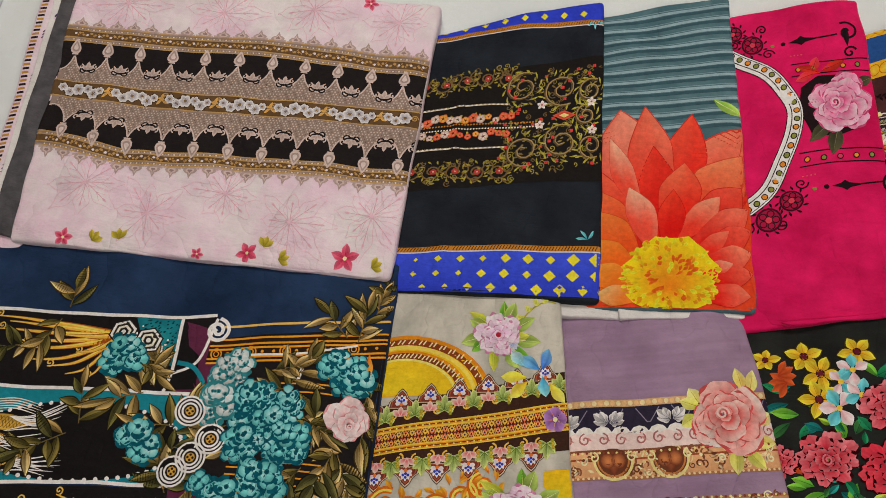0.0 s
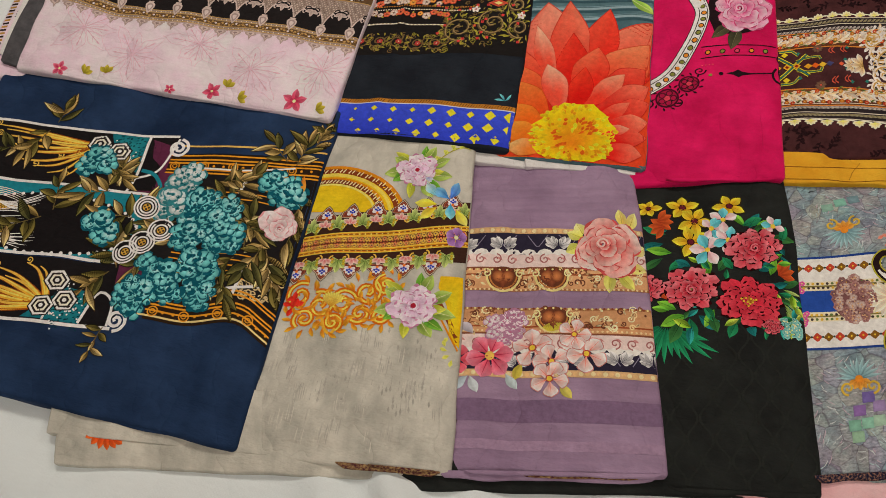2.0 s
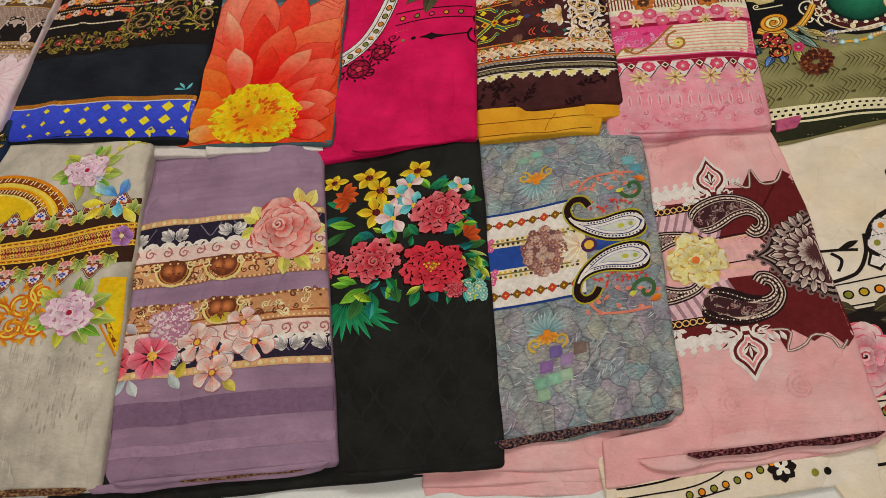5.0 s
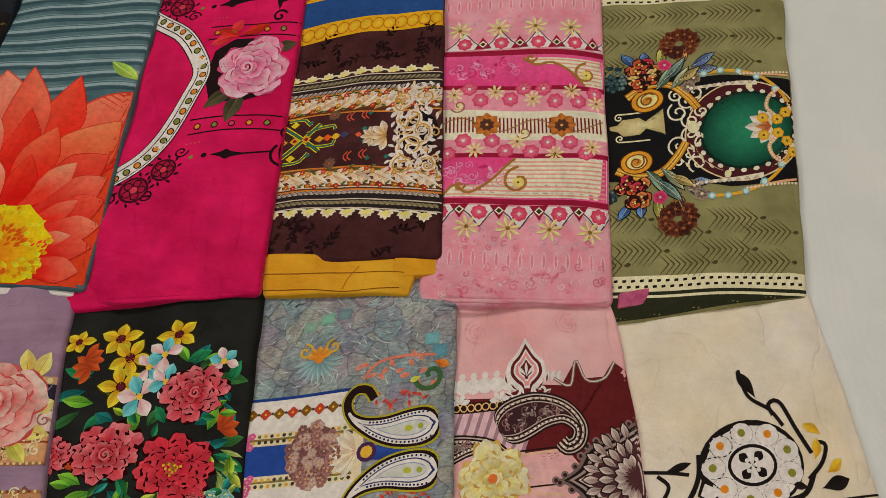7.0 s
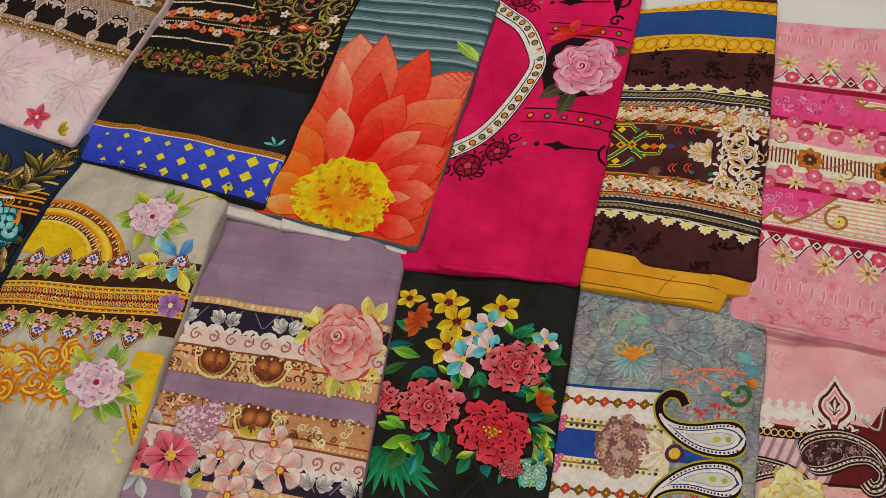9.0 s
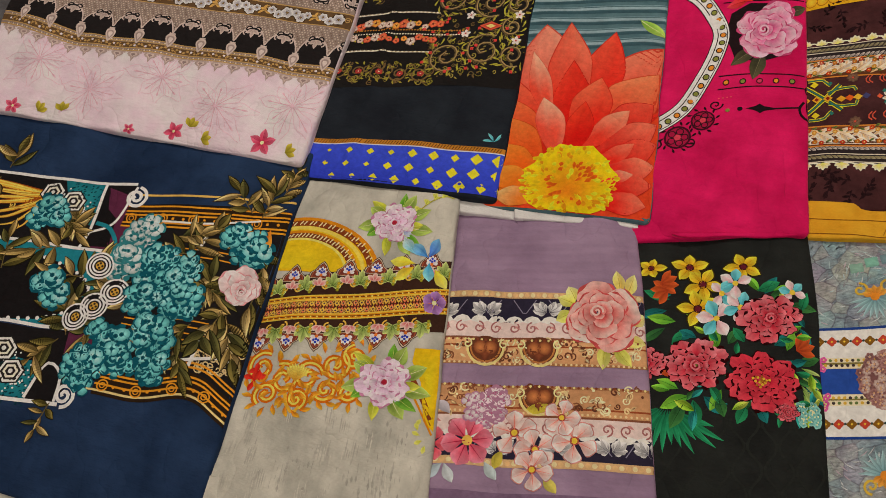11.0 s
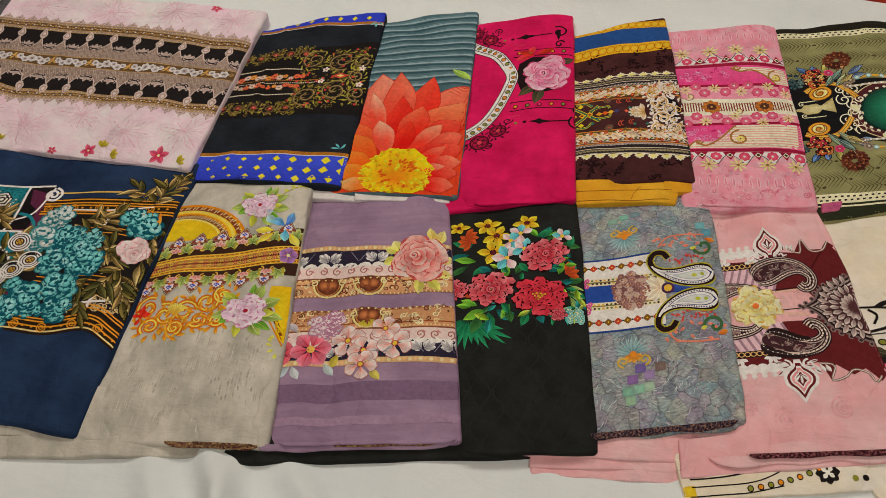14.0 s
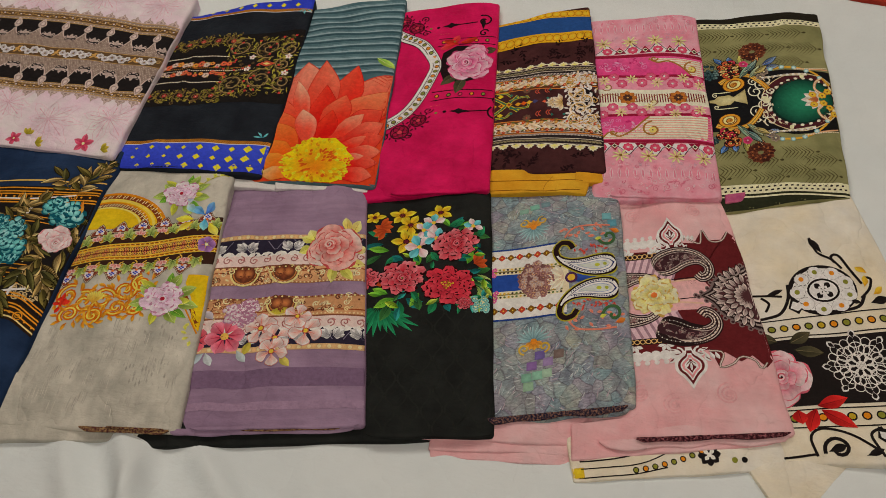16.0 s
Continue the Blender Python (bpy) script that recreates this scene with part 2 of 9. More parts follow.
class Ink:
    """Printed shapes of one motif, in the cloth's plan; each lies a hair over the last layer. part() makes them one mesh."""

    def __init__(self, cloth, each=False):
        self.cloth, self.v, self.f, self.count, self.each, self.marks, self.nest = cloth, [], [], 0, each, [], ""

    def mark(self):
        """Starts a new piece, which becomes a part of its own."""
        self.marks.append(len(self.v))
        return self

    def add(self, a, b, layer, colours, faces):
        if self.each:
            self.mark()
        c = np.empty((len(a), 3))
        c[:] = colours
        self.v.append(np.c_[a, b, np.full(len(a), layer, float), c])
        self.f.append(np.asarray(faces) + self.count)
        self.count += len(a)
        return self

    def fan(self, pts, inner, edge=None, layer=1, centre=None, step=0.9):
        """A star-shaped patch, shaded from its centre to its edge."""
        pts = np.asarray(pts, float)
        seg = np.hypot(*(np.roll(pts, -1, 0) - pts).T)
        if seg.max() > 1.0:
            pts = np.concatenate([p + (q - p) * np.linspace(0, 1, max(int(np.ceil(d / 0.8)), 1), endpoint=False)[:, None] for p, q, d in zip(pts, np.roll(pts, -1, 0), seg)])
        mid = pts.mean(0) if centre is None else np.asarray(centre, float)
        edge = inner if edge is None else edge
        n = len(pts)
        rings = max(1, int(np.ceil(np.hypot(*(pts - mid).T).max() / step)))
        if edge is not inner:
            rings = max(rings, 2)
        P = [mid[None]] + [mid + (pts - mid) * (k / rings) for k in range(1, rings + 1)]
        inner, edge = np.array(inner), np.array(edge)
        cols = np.concatenate([inner[None]] + [np.repeat((inner + (edge - inner) * (k / rings) ** 1.3)[None], n, 0) for k in range(1, rings + 1)])
        P = np.concatenate(P)
        i = np.arange(n)
        j = (i + 1) % n
        tri = np.stack([np.zeros(n, int), 1 + i, 1 + j, 1 + j], 1)
        faces = [tri]
        for k in range(1, rings):
            o = 1 + (k - 1) * n
            faces.append(np.stack([o + i, o + n + i, o + n + j, o + j], 1))
        return self.add(P[:, 0], P[:, 1], layer, cols, np.concatenate(faces))

    def line(self, pts, width, colour, layer=1, taper=False, step=0.7, end=None):
        """A drawn line; it tapers to its end, or to both."""
        pts = np.asarray(pts, float)
        seg = np.hypot(*np.diff(pts, axis=0).T)
        s = np.r_[0, np.cumsum(seg)]
        n = max(len(pts), int(s[-1] / step) + 2)
        t = np.linspace(0, s[-1], n)
        P = np.c_[np.interp(t, s, pts[:, 0]), np.interp(t, s, pts[:, 1])]
        d = np.gradient(P, axis=0)
        d /= np.maximum(np.hypot(*d.T), 1e-6)[:, None]
        wid = np.full(n, width / 2)
        if taper == "both":
            wid = wid * (0.15 + 0.85 * np.sin(np.linspace(0, math.pi, n)))
        elif taper:
            wid = wid * np.linspace(1, 0.15, n)
        L, R = P + np.c_[-d[:, 1], d[:, 0]] * wid[:, None], P - np.c_[-d[:, 1], d[:, 0]] * wid[:, None]
        V = np.concatenate([L, R])
        i = np.arange(n - 1)
        cols = np.array(colour)
        if end is not None:
            k = np.tile(np.linspace(0, 1, n), 2)[:, None]
            cols = cols * (1 - k) + np.array(end) * k
        return self.add(V[:, 0], V[:, 1], layer, cols, np.stack([i + n, i + n + 1, i + 1, i], 1))

    def band(self, b0, b1, colour, layer=1, a0=None, a1=None, bow=0.0, edge=None, wave=None):
        """A stripe across the cloth. bow: how far its middle sags; edge: its colour at the far side."""
        c = self.cloth
        A = c.samples(0)
        A = A[2:-2]
        if a0 is not None:
            A = np.r_[a0, A[(A > a0) & (A < (1e9 if a1 is None else a1))], *([] if a1 is None else [a1])]
        elif a1 is not None:
            A = np.r_[A[A < a1], a1]
        m = max(2, int(abs(b1 - b0) / 0.55) + 2)
        T = np.linspace(0, 1, m)
        AA, TT = np.meshgrid(A, T)
        sag = bow * np.sin(math.pi * np.clip(AA / c.w, 0, 1))
        if wave is not None:
            sag = sag + wave(AA)
        BB = b0 + (b1 - b0) * TT + sag
        cols = np.array(colour)[None] if edge is None else np.array(colour)[None] * (1 - TT.ravel())[:, None] + np.array(edge)[None] * TT.ravel()[:, None]
        return self.add(AA.ravel(), BB.ravel(), layer, cols, grid_faces(len(A), m))

    # --- shapes made of those ---
    def disc(self, a, b, r, colour, layer=1, edge=None, n=14, ry=None, turn=0.0):
        t = np.linspace(0, 2 * math.pi, n, endpoint=False)
        x, y = r * np.cos(t), (ry or r) * np.sin(t)
        c, s = math.cos(turn), math.sin(turn)
        return self.fan(np.c_[a + x * c - y * s, b + x * s + y * c], colour, edge, layer, (a, b))

    def ring(self, a, b, r, width, colour, layer=1, t0=0.0, t1=360.0, ry=None, n=None):
        t = np.radians(np.linspace(t0, t1, n or max(8, int(abs(t1 - t0) / 15) + 1)))
        return self.line(np.c_[a + r * np.cos(t), b + (ry or r) * np.sin(t)], width, colour, layer, step=99)

    def diamond(self, a, b, rx, ry, colour, layer=1, edge=None):
        return self.fan([(a - rx, b), (a, b - ry), (a + rx, b), (a, b + ry)], colour, edge, layer, (a, b))

    def petal(self, a, b, way, length, width, inner, edge, layer=1, tip=0.6, bend=0.0, vein=None, split=0.17):
        """A petal or leaf from its foot (a, b); way in degrees; tip: where it is widest; bend: sideways curve.
        A large one is printed with a lit and a dull half and fine streaks along it."""
        big = length > 1.35
        t = np.linspace(0, 1, (19 if length > 4 else 13) if big else 9)
        wide = np.sin(math.pi * t ** (math.log(0.5) / math.log(tip))) * width / 2
        x = t * length
        y = bend * length * t**2
        c, s = math.cos(math.radians(way)), math.sin(math.radians(way))
        rot = lambda px, py: (a + px * c - py * s, b + px * s + py * c)
        if big:
            across = np.linspace(1, -1, 9 if length > 4 else 7)
            S, T = np.meshgrid(across, t)
            phase = (a * 12.9 + b * 7.3) % 6.28
            X, Y = np.broadcast_to(x[:, None], S.shape), y[:, None] + np.maximum(wide, 0.008 * width)[:, None] * S
            m = 0.08 + 0.72 * T**1.3 + 0.3 * T * S**2 + 0.13 * np.sin(S * 6.5 + phase) * np.sin(math.pi * T)
            m = np.clip(m, 0, 1).ravel()[:, None]
            side = (1 + split * np.tanh(S * 5) * (1 if math.sin(phase) > -0.4 else -1)).ravel()[:, None]
            cols = np.clip((np.array(inner) * (1 - m) + np.array(edge) * m) * side, 0, 0.88)
            px, py = rot(X.ravel(), Y.ravel())
            self.add(px, py, layer, cols, grid_faces(len(across), len(t)))
        else:
            X = np.r_[x, x[-2:0:-1]]
            Y = np.r_[y + wide, (y - wide)[-2:0:-1]]
            mid = (0.25 * length, bend * length * 0.0625)
            self.fan(np.stack(rot(X, Y), 1), inner, edge, layer, rot(*mid))
        if vein is not None:
            self.line(np.stack(rot(x[1:-1], y[1:-1]), 1), max(width * 0.06, 0.05), vein, layer + 0.5, taper=True)
        return self

    def blade(self, a, b, way, length, width, inner, edge, layer, tip, bend, turn):
        """A broad ray petal with a blunt foot and a pointed end; turn: how much one long side is paler than the other."""
        S, T = np.meshgrid(np.linspace(1, -1, 15), np.linspace(0, 1, 30))
        rise = 0.4 + 0.6 * np.sin(np.clip(T / tip, 0, 1) * math.pi / 2)
        wide = np.where(T < tip, rise, 1 - np.clip((T - tip) / (1 - tip), 0, 1) ** 1.45) * width / 2 + 0.01
        X, Y = T * length, bend * length * T**2 + wide * S
        phase = (a * 3.1 + b * 1.7 + way) % 6.28
        m = 0.95 * smooth(T, 0.25, 1.0) + turn * S * (0.4 + 0.6 * T) + 0.05 * np.sin(S * 13 + phase) * T + 0.06 * np.sin(S * 5 + T * 3 + phase)
        m = np.clip(m, 0, 1.1).ravel()[:, None]
        c, s = math.cos(math.radians(way)), math.sin(math.radians(way))
        cols = np.clip(np.array(inner) * (1 - m) + np.array(edge) * m, 0.004, 0.88)
        return self.add((a + X * c - Y * s).ravel(), (b + X * s + Y * c).ravel(), layer, cols, grid_faces(15, 30))

    def flower(self, a, b, r, inner, edge, heart, layer=1, n=5, turn=0.0, wide=0.95, tip=0.68, squash=1.0, heart_r=0.2, vein=None):
        for k in range(n):
            way = turn + 360 * k / n
            length = r * (1 - (1 - squash) * abs(math.sin(math.radians(way))))
            self.petal(a, b, way, length, r * wide * 5 / n, inner, edge, layer + 0.3 * (k % 2), tip, vein=vein)
        return self.disc(a, b, r * heart_r, heart, layer + 0.9, n=10)

    def cup(self, a, b, way, r0, r1, half, colours, layer, squash, rnd, frill, tone):
        """One cupped petal of a full bloom: deep at its foot, pale along its lip, streaked towards the rim."""
        dark, mid, light = colours
        U, V = np.meshgrid(np.linspace(1, -1, 17), np.linspace(0, 1, 9))
        p1, p2 = rnd.uniform(0, 6.28), rnd.uniform(0, 6.28)
        top = r1 * (1 - 0.3 * np.abs(U) ** 2.6 + frill * (np.sin(U * 5.5 + p1) + 0.7 * np.sin(U * 11 + p2)))
        rad = r0 + (top - r0) * V
        ang = math.radians(way) + math.radians(half) * U * (0.6 + 0.4 * np.sqrt(V))
        body = smooth(V, 0.0, 0.55)[..., None]
        lip = (smooth(V, 0.35, 1.0) * tone * (0.75 + 0.25 * np.sin(U * 3 + p2)))[..., None]
        cols = (dark * (1 - body) + mid * body) * (1 - lip) + light * lip
        cols = cols * (1 + 0.09 * np.sin(U * 17 + p1) * V + rnd.choice((-0.2, 0.2)) * U)[..., None]
        self.add((a + rad * np.cos(ang)).ravel(), (b + squash * rad * np.sin(ang)).ravel(), layer, np.clip(cols, 0, 0.88).reshape(-1, 3), grid_faces(17, 9))

    def rose(self, a, b, r, dark, mid, light, layer=1, seed=1, squash=0.92, rows=5, frill=0.03, petals=(5, 6, 5, 4, 3, 3), outline=0.9, heart=(0.0, 0.0)):
        """A full rose or peony: rings of overlapping cupped petals, each with a dark line round it. heart: its middle's offset."""
        rnd = random.Random(seed)
        self.nest = "petal"
        dark, mid, light = np.array(dark), np.array(mid), np.array(light)
        for k in range(rows):
            u = k / rows
            r1 = r * (1 - u) ** 0.95
            ca, cb = a + heart[0] * r * u, b + heart[1] * r * u
            m = petals[k]
            off = rnd.uniform(0, 360)
            for j in range(m):
                way = off + 360 * j / m + rnd.uniform(-9, 9)
                size, half = r1 * rnd.uniform(0.86, 1.05), 205 / m * rnd.uniform(0.9, 1.1)
                level = layer + k * 2.2 + 2.0 * j / m
                deep = dark * rnd.uniform(0.5, 0.95)
                body = mid * (0.8 + 0.25 * (1 - u)) * rnd.uniform(0.85, 1.08)
                self.mark()
                line = dark * outline if outline < 0.5 else (dark * 0.5 + mid * 0.5) * outline
                self.cup(ca, cb, way, r1 * 0.25, size * 1.02 + 0.03, half * 1.02, (line,) * 3, level - 1.0 / m, squash, rnd, frill, 0)
                self.cup(ca, cb, way, r1 * 0.22, size, half, (deep, body, light), level, squash, rnd, frill, rnd.uniform(0.45, 0.9) * (1 - 0.5 * u))
        ca, cb = a + heart[0] * r, b + heart[1] * r
        self.spiral(ca, cb, r * 0.17, r * 0.05, tuple(light * 0.6 + mid * 0.4), layer + rows * 2.2 + 0.5, 1.5, seed * 50)
        return self

    def spiral(self, a, b, r, width, colour, layer=1, turns=1.6, start=0.0, way=1):
        t = np.linspace(0, 1, int(turns * 14))
        ang = math.radians(start) + way * t * turns * 2 * math.pi
        rad = r * (1 - 0.86 * t)
        return self.line(np.c_[a + rad * np.cos(ang), b + rad * np.sin(ang)], width, colour, layer, step=99)

    def spray(self, a, b, way, length, colours, layer=1, n=7, size=1.6, seed=1, wide=0.42, stem=None):
        """A twig with pointed leaves on both sides."""
        r = random.Random(seed)
        c, s = math.cos(math.radians(way)), math.sin(math.radians(way))
        bend = r.uniform(-0.12, 0.12)
        if stem:
            t = np.linspace(0, 1, 8)
            self.line(np.c_[a + length * (t * c - bend * t * t * s), b + length * (t * s + bend * t * t * c)], 0.14, stem, layer)
        for k in range(n):
            t = (k + 0.6) / n
            side = 1 if k % 2 else -1
            x, y = a + length * (t * c - bend * t * t * s), b + length * (t * s + bend * t * t * c)
            dark, light = r.choice(colours)
            turn = way + side * r.uniform(15, 80) if k < n - 1 else way
            L, wid, bow = size * r.uniform(0.8, 1.45), size * wide * r.uniform(0.8, 1.2), r.uniform(-0.22, 0.22)
            shade = tuple(v * 0.3 for v in dark)
            self.petal(x, y, turn, L * 1.05, wid * 1.3, shade, shade, layer + 0.25 + 0.1 * k, 0.45, bow)
            self.petal(x, y, turn, L, wid, dark, light, layer + 0.3 + 0.1 * k, 0.45, bow, vein=shade, split=0.5)
        return self

    def part(self, name, label=""):
        cuts = sorted({0, *self.marks, len(self.v)})
        first = None
        for lo, hi in zip(cuts, cuts[1:]):
            if self.nest and first is not None:
                self.piece(self.nest, "", lo, hi, first)
            else:
                first = self.piece(name, label, lo, hi, self.cloth.thing)

    def piece(self, name, label, lo, hi, parent):
        c = self.cloth
        V = np.concatenate(self.v[lo:hi])
        a = np.clip(V[:, 0], c.lo[0] - 1.2, c.hi[0] + 0.62)
        b = np.clip(V[:, 1], c.lo[1] - 0.62, c.hi[1] + 1.2)
        P = c.place(a, b, 0.34 + 0.09 * V[:, 2])
        first = sum(len(v) for v in self.v[:lo])
        faces = [f[:3] if f[3] == f[2] else f for f in (np.concatenate(self.f[lo:hi]) - first).tolist()]
        ob = new(name, mesh_of(name, P, faces, DYE, np.c_[V[:, 0], V[:, 1]] * 0.01, V[:, 3:6]))
        ob.parent = parent
        if label:
            tagged(ob, label)
        return ob


# ---- the room and the table ----
def box(bm, x0, x1, y0, y1, z0, z1):
    m = Matrix.Translation(((x0 + x1) / 2, (y0 + y1) / 2, (z0 + z1) / 2)) @ Matrix.Diagonal((x1 - x0, y1 - y0, z1 - z0, 1))
    return bmesh.ops.create_cube(bm, size=1, matrix=m)["verts"]


def box_object(name, material, *size, bevel=0.0):
    bm = bmesh.new()
    box(bm, *size)
    if bevel:
        bmesh.ops.bevel(bm, geom=bm.edges[:], offset=bevel, segments=3, affect="EDGES")
    me = bpy.data.meshes.new(name)
    bm.to_mesh(me)
    bm.free()
    me.materials.append(material)
    return new(name, me)


FLOOR, TOP = -0.5, -0.026
tagged(box_object("floor", CARPET, -3, 3, -3, 3, FLOOR - 0.1, FLOOR), "red carpeted floor round the low table", "floor", kind="structure")
tagged(box_object("ceiling", CEILING_PAINT, -3, 3, -3, 3, 2.1, 2.2), "white painted ceiling", "ceiling", kind="structure")
for name, size in (("wall_north", (-3, 3, 3, 3.1)), ("wall_south", (-3, 3, -3.1, -3)), ("wall_east", (3, 3.1, -3.1, 3.1)), ("wall_west", (-3.1, -3, -3.1, 3.1))):
    tagged(box_object(name, WALL_PAINT, *size, FLOOR, 2.2), "plain off-white painted wall", "wall", kind="structure")
tagged(box_object("low_table", paint("table_wood", (0.3, 0.2, 0.12)), -1.5, 1.25, -1.1, 1.0, FLOOR, TOP - 0.03, bevel=0.01), "low wooden display table under the white sheet", "table")

# folds of the sheet: x0, y0, x1, y1, height in mm, width in m
SHEET_FOLDS = [
    (-1.25, 0.50, 1.3, 0.72, 24, 0.045),
    (-1.25, 0.64, 1.3, 0.92, 30, 0.09),
    (-0.285, -0.44, -0.19, -0.60, 30, 0.022),
    (-0.235, -0.45, -0.225, -0.64, 19, 0.017),
    (-0.175, -0.45, -0.05, -0.56, 22, 0.021),
    (-0.13, -0.52, -0.14, -0.66, 18, 0.020),
    (-0.36, -0.47, -0.26, -0.62, 21, 0.024),
    (0.00, -0.43, 0.03, -0.62, 13, 0.031),
    (-1.04, -0.53, -0.60, -0.66, 60, 0.050),
    (-0.90, -0.50, -0.72, -0.62, 27, 0.024),
    (-1.16, -0.20, -1.05, -0.62, 60, 0.050),
    (-1.05, 0.10, -1.12, -0.40, 39, 0.031),
    (-0.99, -0.24, -0.95, -0.40, 21, 0.022),
    (-1.03, -0.10, -0.96, -0.06, 15, 0.028),
    (0.18, -0.43, 0.24, -0.62, 12, 0.033),
    (0.34, -0.43, 0.40, -0.66, 15, 0.033),
    (0.50, -0.42, 0.62, -0.62, 18, 0.028),
    (0.72, -0.36, 0.86, -0.52, 18, 0.028),
    (0.86, 0.62, 0.92, -0.30, 10, 0.045),
    (0.80, 0.30, 0.90, 0.10, 8, 0.025),
]


def sheet_height(x, y):
    z = np.full(np.shape(x), TOP)
    r = random.Random(4)
    for _ in range(10):
        way, length, phase = r.uniform(0, 6.28), r.uniform(0.1, 0.5), r.uniform(0, 6.28)
        z = z + 0.0011 * np.sin((x * math.cos(way) + y * math.sin(way)) / length * 6.28 + phase) * smooth(np.maximum(np.abs(x + 0.1) - 0.85, np.abs(y - 0.04) - 0.5), -0.02, 0.1)
    for x0, y0, x1, y1, size, width in SHEET_FOLDS:
        d = np.array([x1 - x0, y1 - y0])
        t = np.clip(((x - x0) * d[0] + (y - y0) * d[1]) / (d @ d), 0, 1)
        near = np.hypot(x - x0 - t * d[0], y - y0 - t * d[1])
        z = z + 0.001 * size * np.exp(-((near / width) ** 2)) * (0.3 + 0.7 * np.sin(math.pi * np.clip(t, 0.03, 0.97)))
    out = np.maximum(np.maximum(-1.5 - x, x - 1.25), np.maximum(-1.1 - y, y - 1.0))
    return z - 0.42 * smooth(out, 0.0, 0.05)


sx, sy = np.meshgrid(np.linspace(-1.56, 1.31, 420), np.linspace(-1.16, 1.06, 330))
sheet = new("white_sheet", mesh_of("white_sheet", np.c_[sx.ravel(), sy.ravel(), sheet_height(sx, sy).ravel()], grid_faces(420, 330).tolist(), WHITE_SHEET, np.c_[sx.ravel(), sy.ravel()]))
tagged(sheet, "creased white cotton sheet spread over the table", "sheet")


# ---- the folded cloths: back row ----
def base(name, dark, light, **more):
    return plain_cloth(name, C(*dark), C(*light), **more)


PINK_PALE = base("pale_pink_lawn", (222, 184, 202), (238, 206, 220), scale=12)
c_rose = folded_cloth("pale pink cotton with dark paisley border bands, folded", Cloth([(-0.952, -0.013), (-0.483, 0.004), (-0.482, 0.407), (-0.984, 0.382)], (0.5, 0, 0, 0), 0.006, 1, lean=0.003, creases=[(0, 13, 12, 15.5, 2.2, 1.1), (12, 15.5, 16, 11, 1.2, 1.2), (30, 4, 46, 3, 1.2, 1.5), (20, 3, 26, 9, 1.0, 1.5), (40, 9, 47, 5, 1.2, 1.4)]), PINK_PALE)
BLACK_COTTON = base("black_blue_cotton", (22, 26, 34), (32, 38, 46), scale=16, rough=0.7)
c_black = folded_cloth("black cotton with gold vine panel and blue diamond border", Cloth([(-0.462, -0.003), (-0.224, 0.013), (-0.253, 0.45), (-0.467, 0.375)], (4, 0, 0, 0), 0.004, 2, creases=[(4.4, 0, 4.0, 40, 2.0, 0.7), (1, 2, 4, 5, 2.0, 1.0), (18, 0.5, 23, 1.5, 2, 1.0)]), BLACK_COTTON)
TEAL = base("teal_striped_satin", (62, 92, 102), (84, 114, 122), scale=16)
c_dahlia = folded_cloth("teal striped cloth with a huge orange dahlia print", Cloth([(-0.271, 0.002), (-0.034, 0.029), (-0.076, 0.484), (-0.246, 0.435)], (2, 0, 0, 0), 0.003, 3), TEAL)
CRIMSON = base("crimson_satin", (176, 8, 72), (206, 22, 92), scale=14, rough=0.6, sheen=0.08)
c_crimson = folded_cloth("crimson cloth with white neckline ring and pink rose", Cloth([(-0.038, 0.008), (0.155, 0.055), (0.105, 0.511), (-0.074, 0.459)], (1, 0, 0, 0), 0.002, 4, creases=[(2, 2.2, 9, 4.4, 2.4, 0.8), (9, 4.4, 17, 7, 1.4, 1.0), (3, 0.6, 18, 1.6, 1.6, 0.8), (14, 1, 19, 9, 1.4, 1.0)]), CRIMSON)
BROWN = base("dark_brown_cotton", (52, 28, 30), (72, 40, 42), scale=30)
c_brown = folded_cloth("dark brown cloth with carved scroll bands and yellow lining", Cloth([(0.151, 0.091), (0.342, 0.134), (0.28, 0.533), (0.119, 0.455)], (1.5, 0, 0, 0), 0.002, 5), BROWN)
PINK = base("rose_pink_cotton", (214, 130, 150), (236, 160, 176), scale=30)
c_pink = folded_cloth("rose pink cloth with flower bands and scrolls", Cloth([(0.349, 0.08), (0.536, 0.11), (0.485, 0.542), (0.295, 0.506)], (1, 0, 0, 0), 0.001, 6, creases=[(1, 26, 18, 27, 0.8, 1.2)]), PINK)
OLIVE = base("olive_cotton", (114, 116, 78), (138, 138, 96), scale=14)
c_olive = folded_cloth("olive cloth with chevrons and a jewelled green medallion", Cloth([(0.541, 0.093), (0.747, 0.156), (0.719, 0.601), (0.485, 0.542)], (2, 0, 0, 0), 0.0, 7, creases=[(17, 38, 16, 44, 1.6, 0.6), (20, 6, 22, 0.5, 1.6, 1.0)]), OLIVE)

# ---- front row ----
NAVY = base("navy_cotton", (20, 36, 62), (36, 56, 88), scale=9)
c_navy = folded_cloth("navy cloth with teal and black scroll panel and flowers", Cloth([(-0.955, -0.474), (-0.459, -0.472), (-0.473, -0.012), (-0.955, -0.04)], (2.2, 0, 0, 3), 0.004, 8, lean=0.003, back=0.012, creases=[(44, -1, 45.5, 16, 3.5, 1.6), (30, 1, 33, 8, 1.5, 2.0), (8, 1, 14, 6, 2, 2.5), (36, 40, 48, 44, 1.6, 1.8)]), NAVY)
GREY = base("washed_grey_cotton", (146, 146, 138), (186, 184, 174), scale=13, stretch=(1.3, 0.8, 1), lo=0.32, hi=0.6)
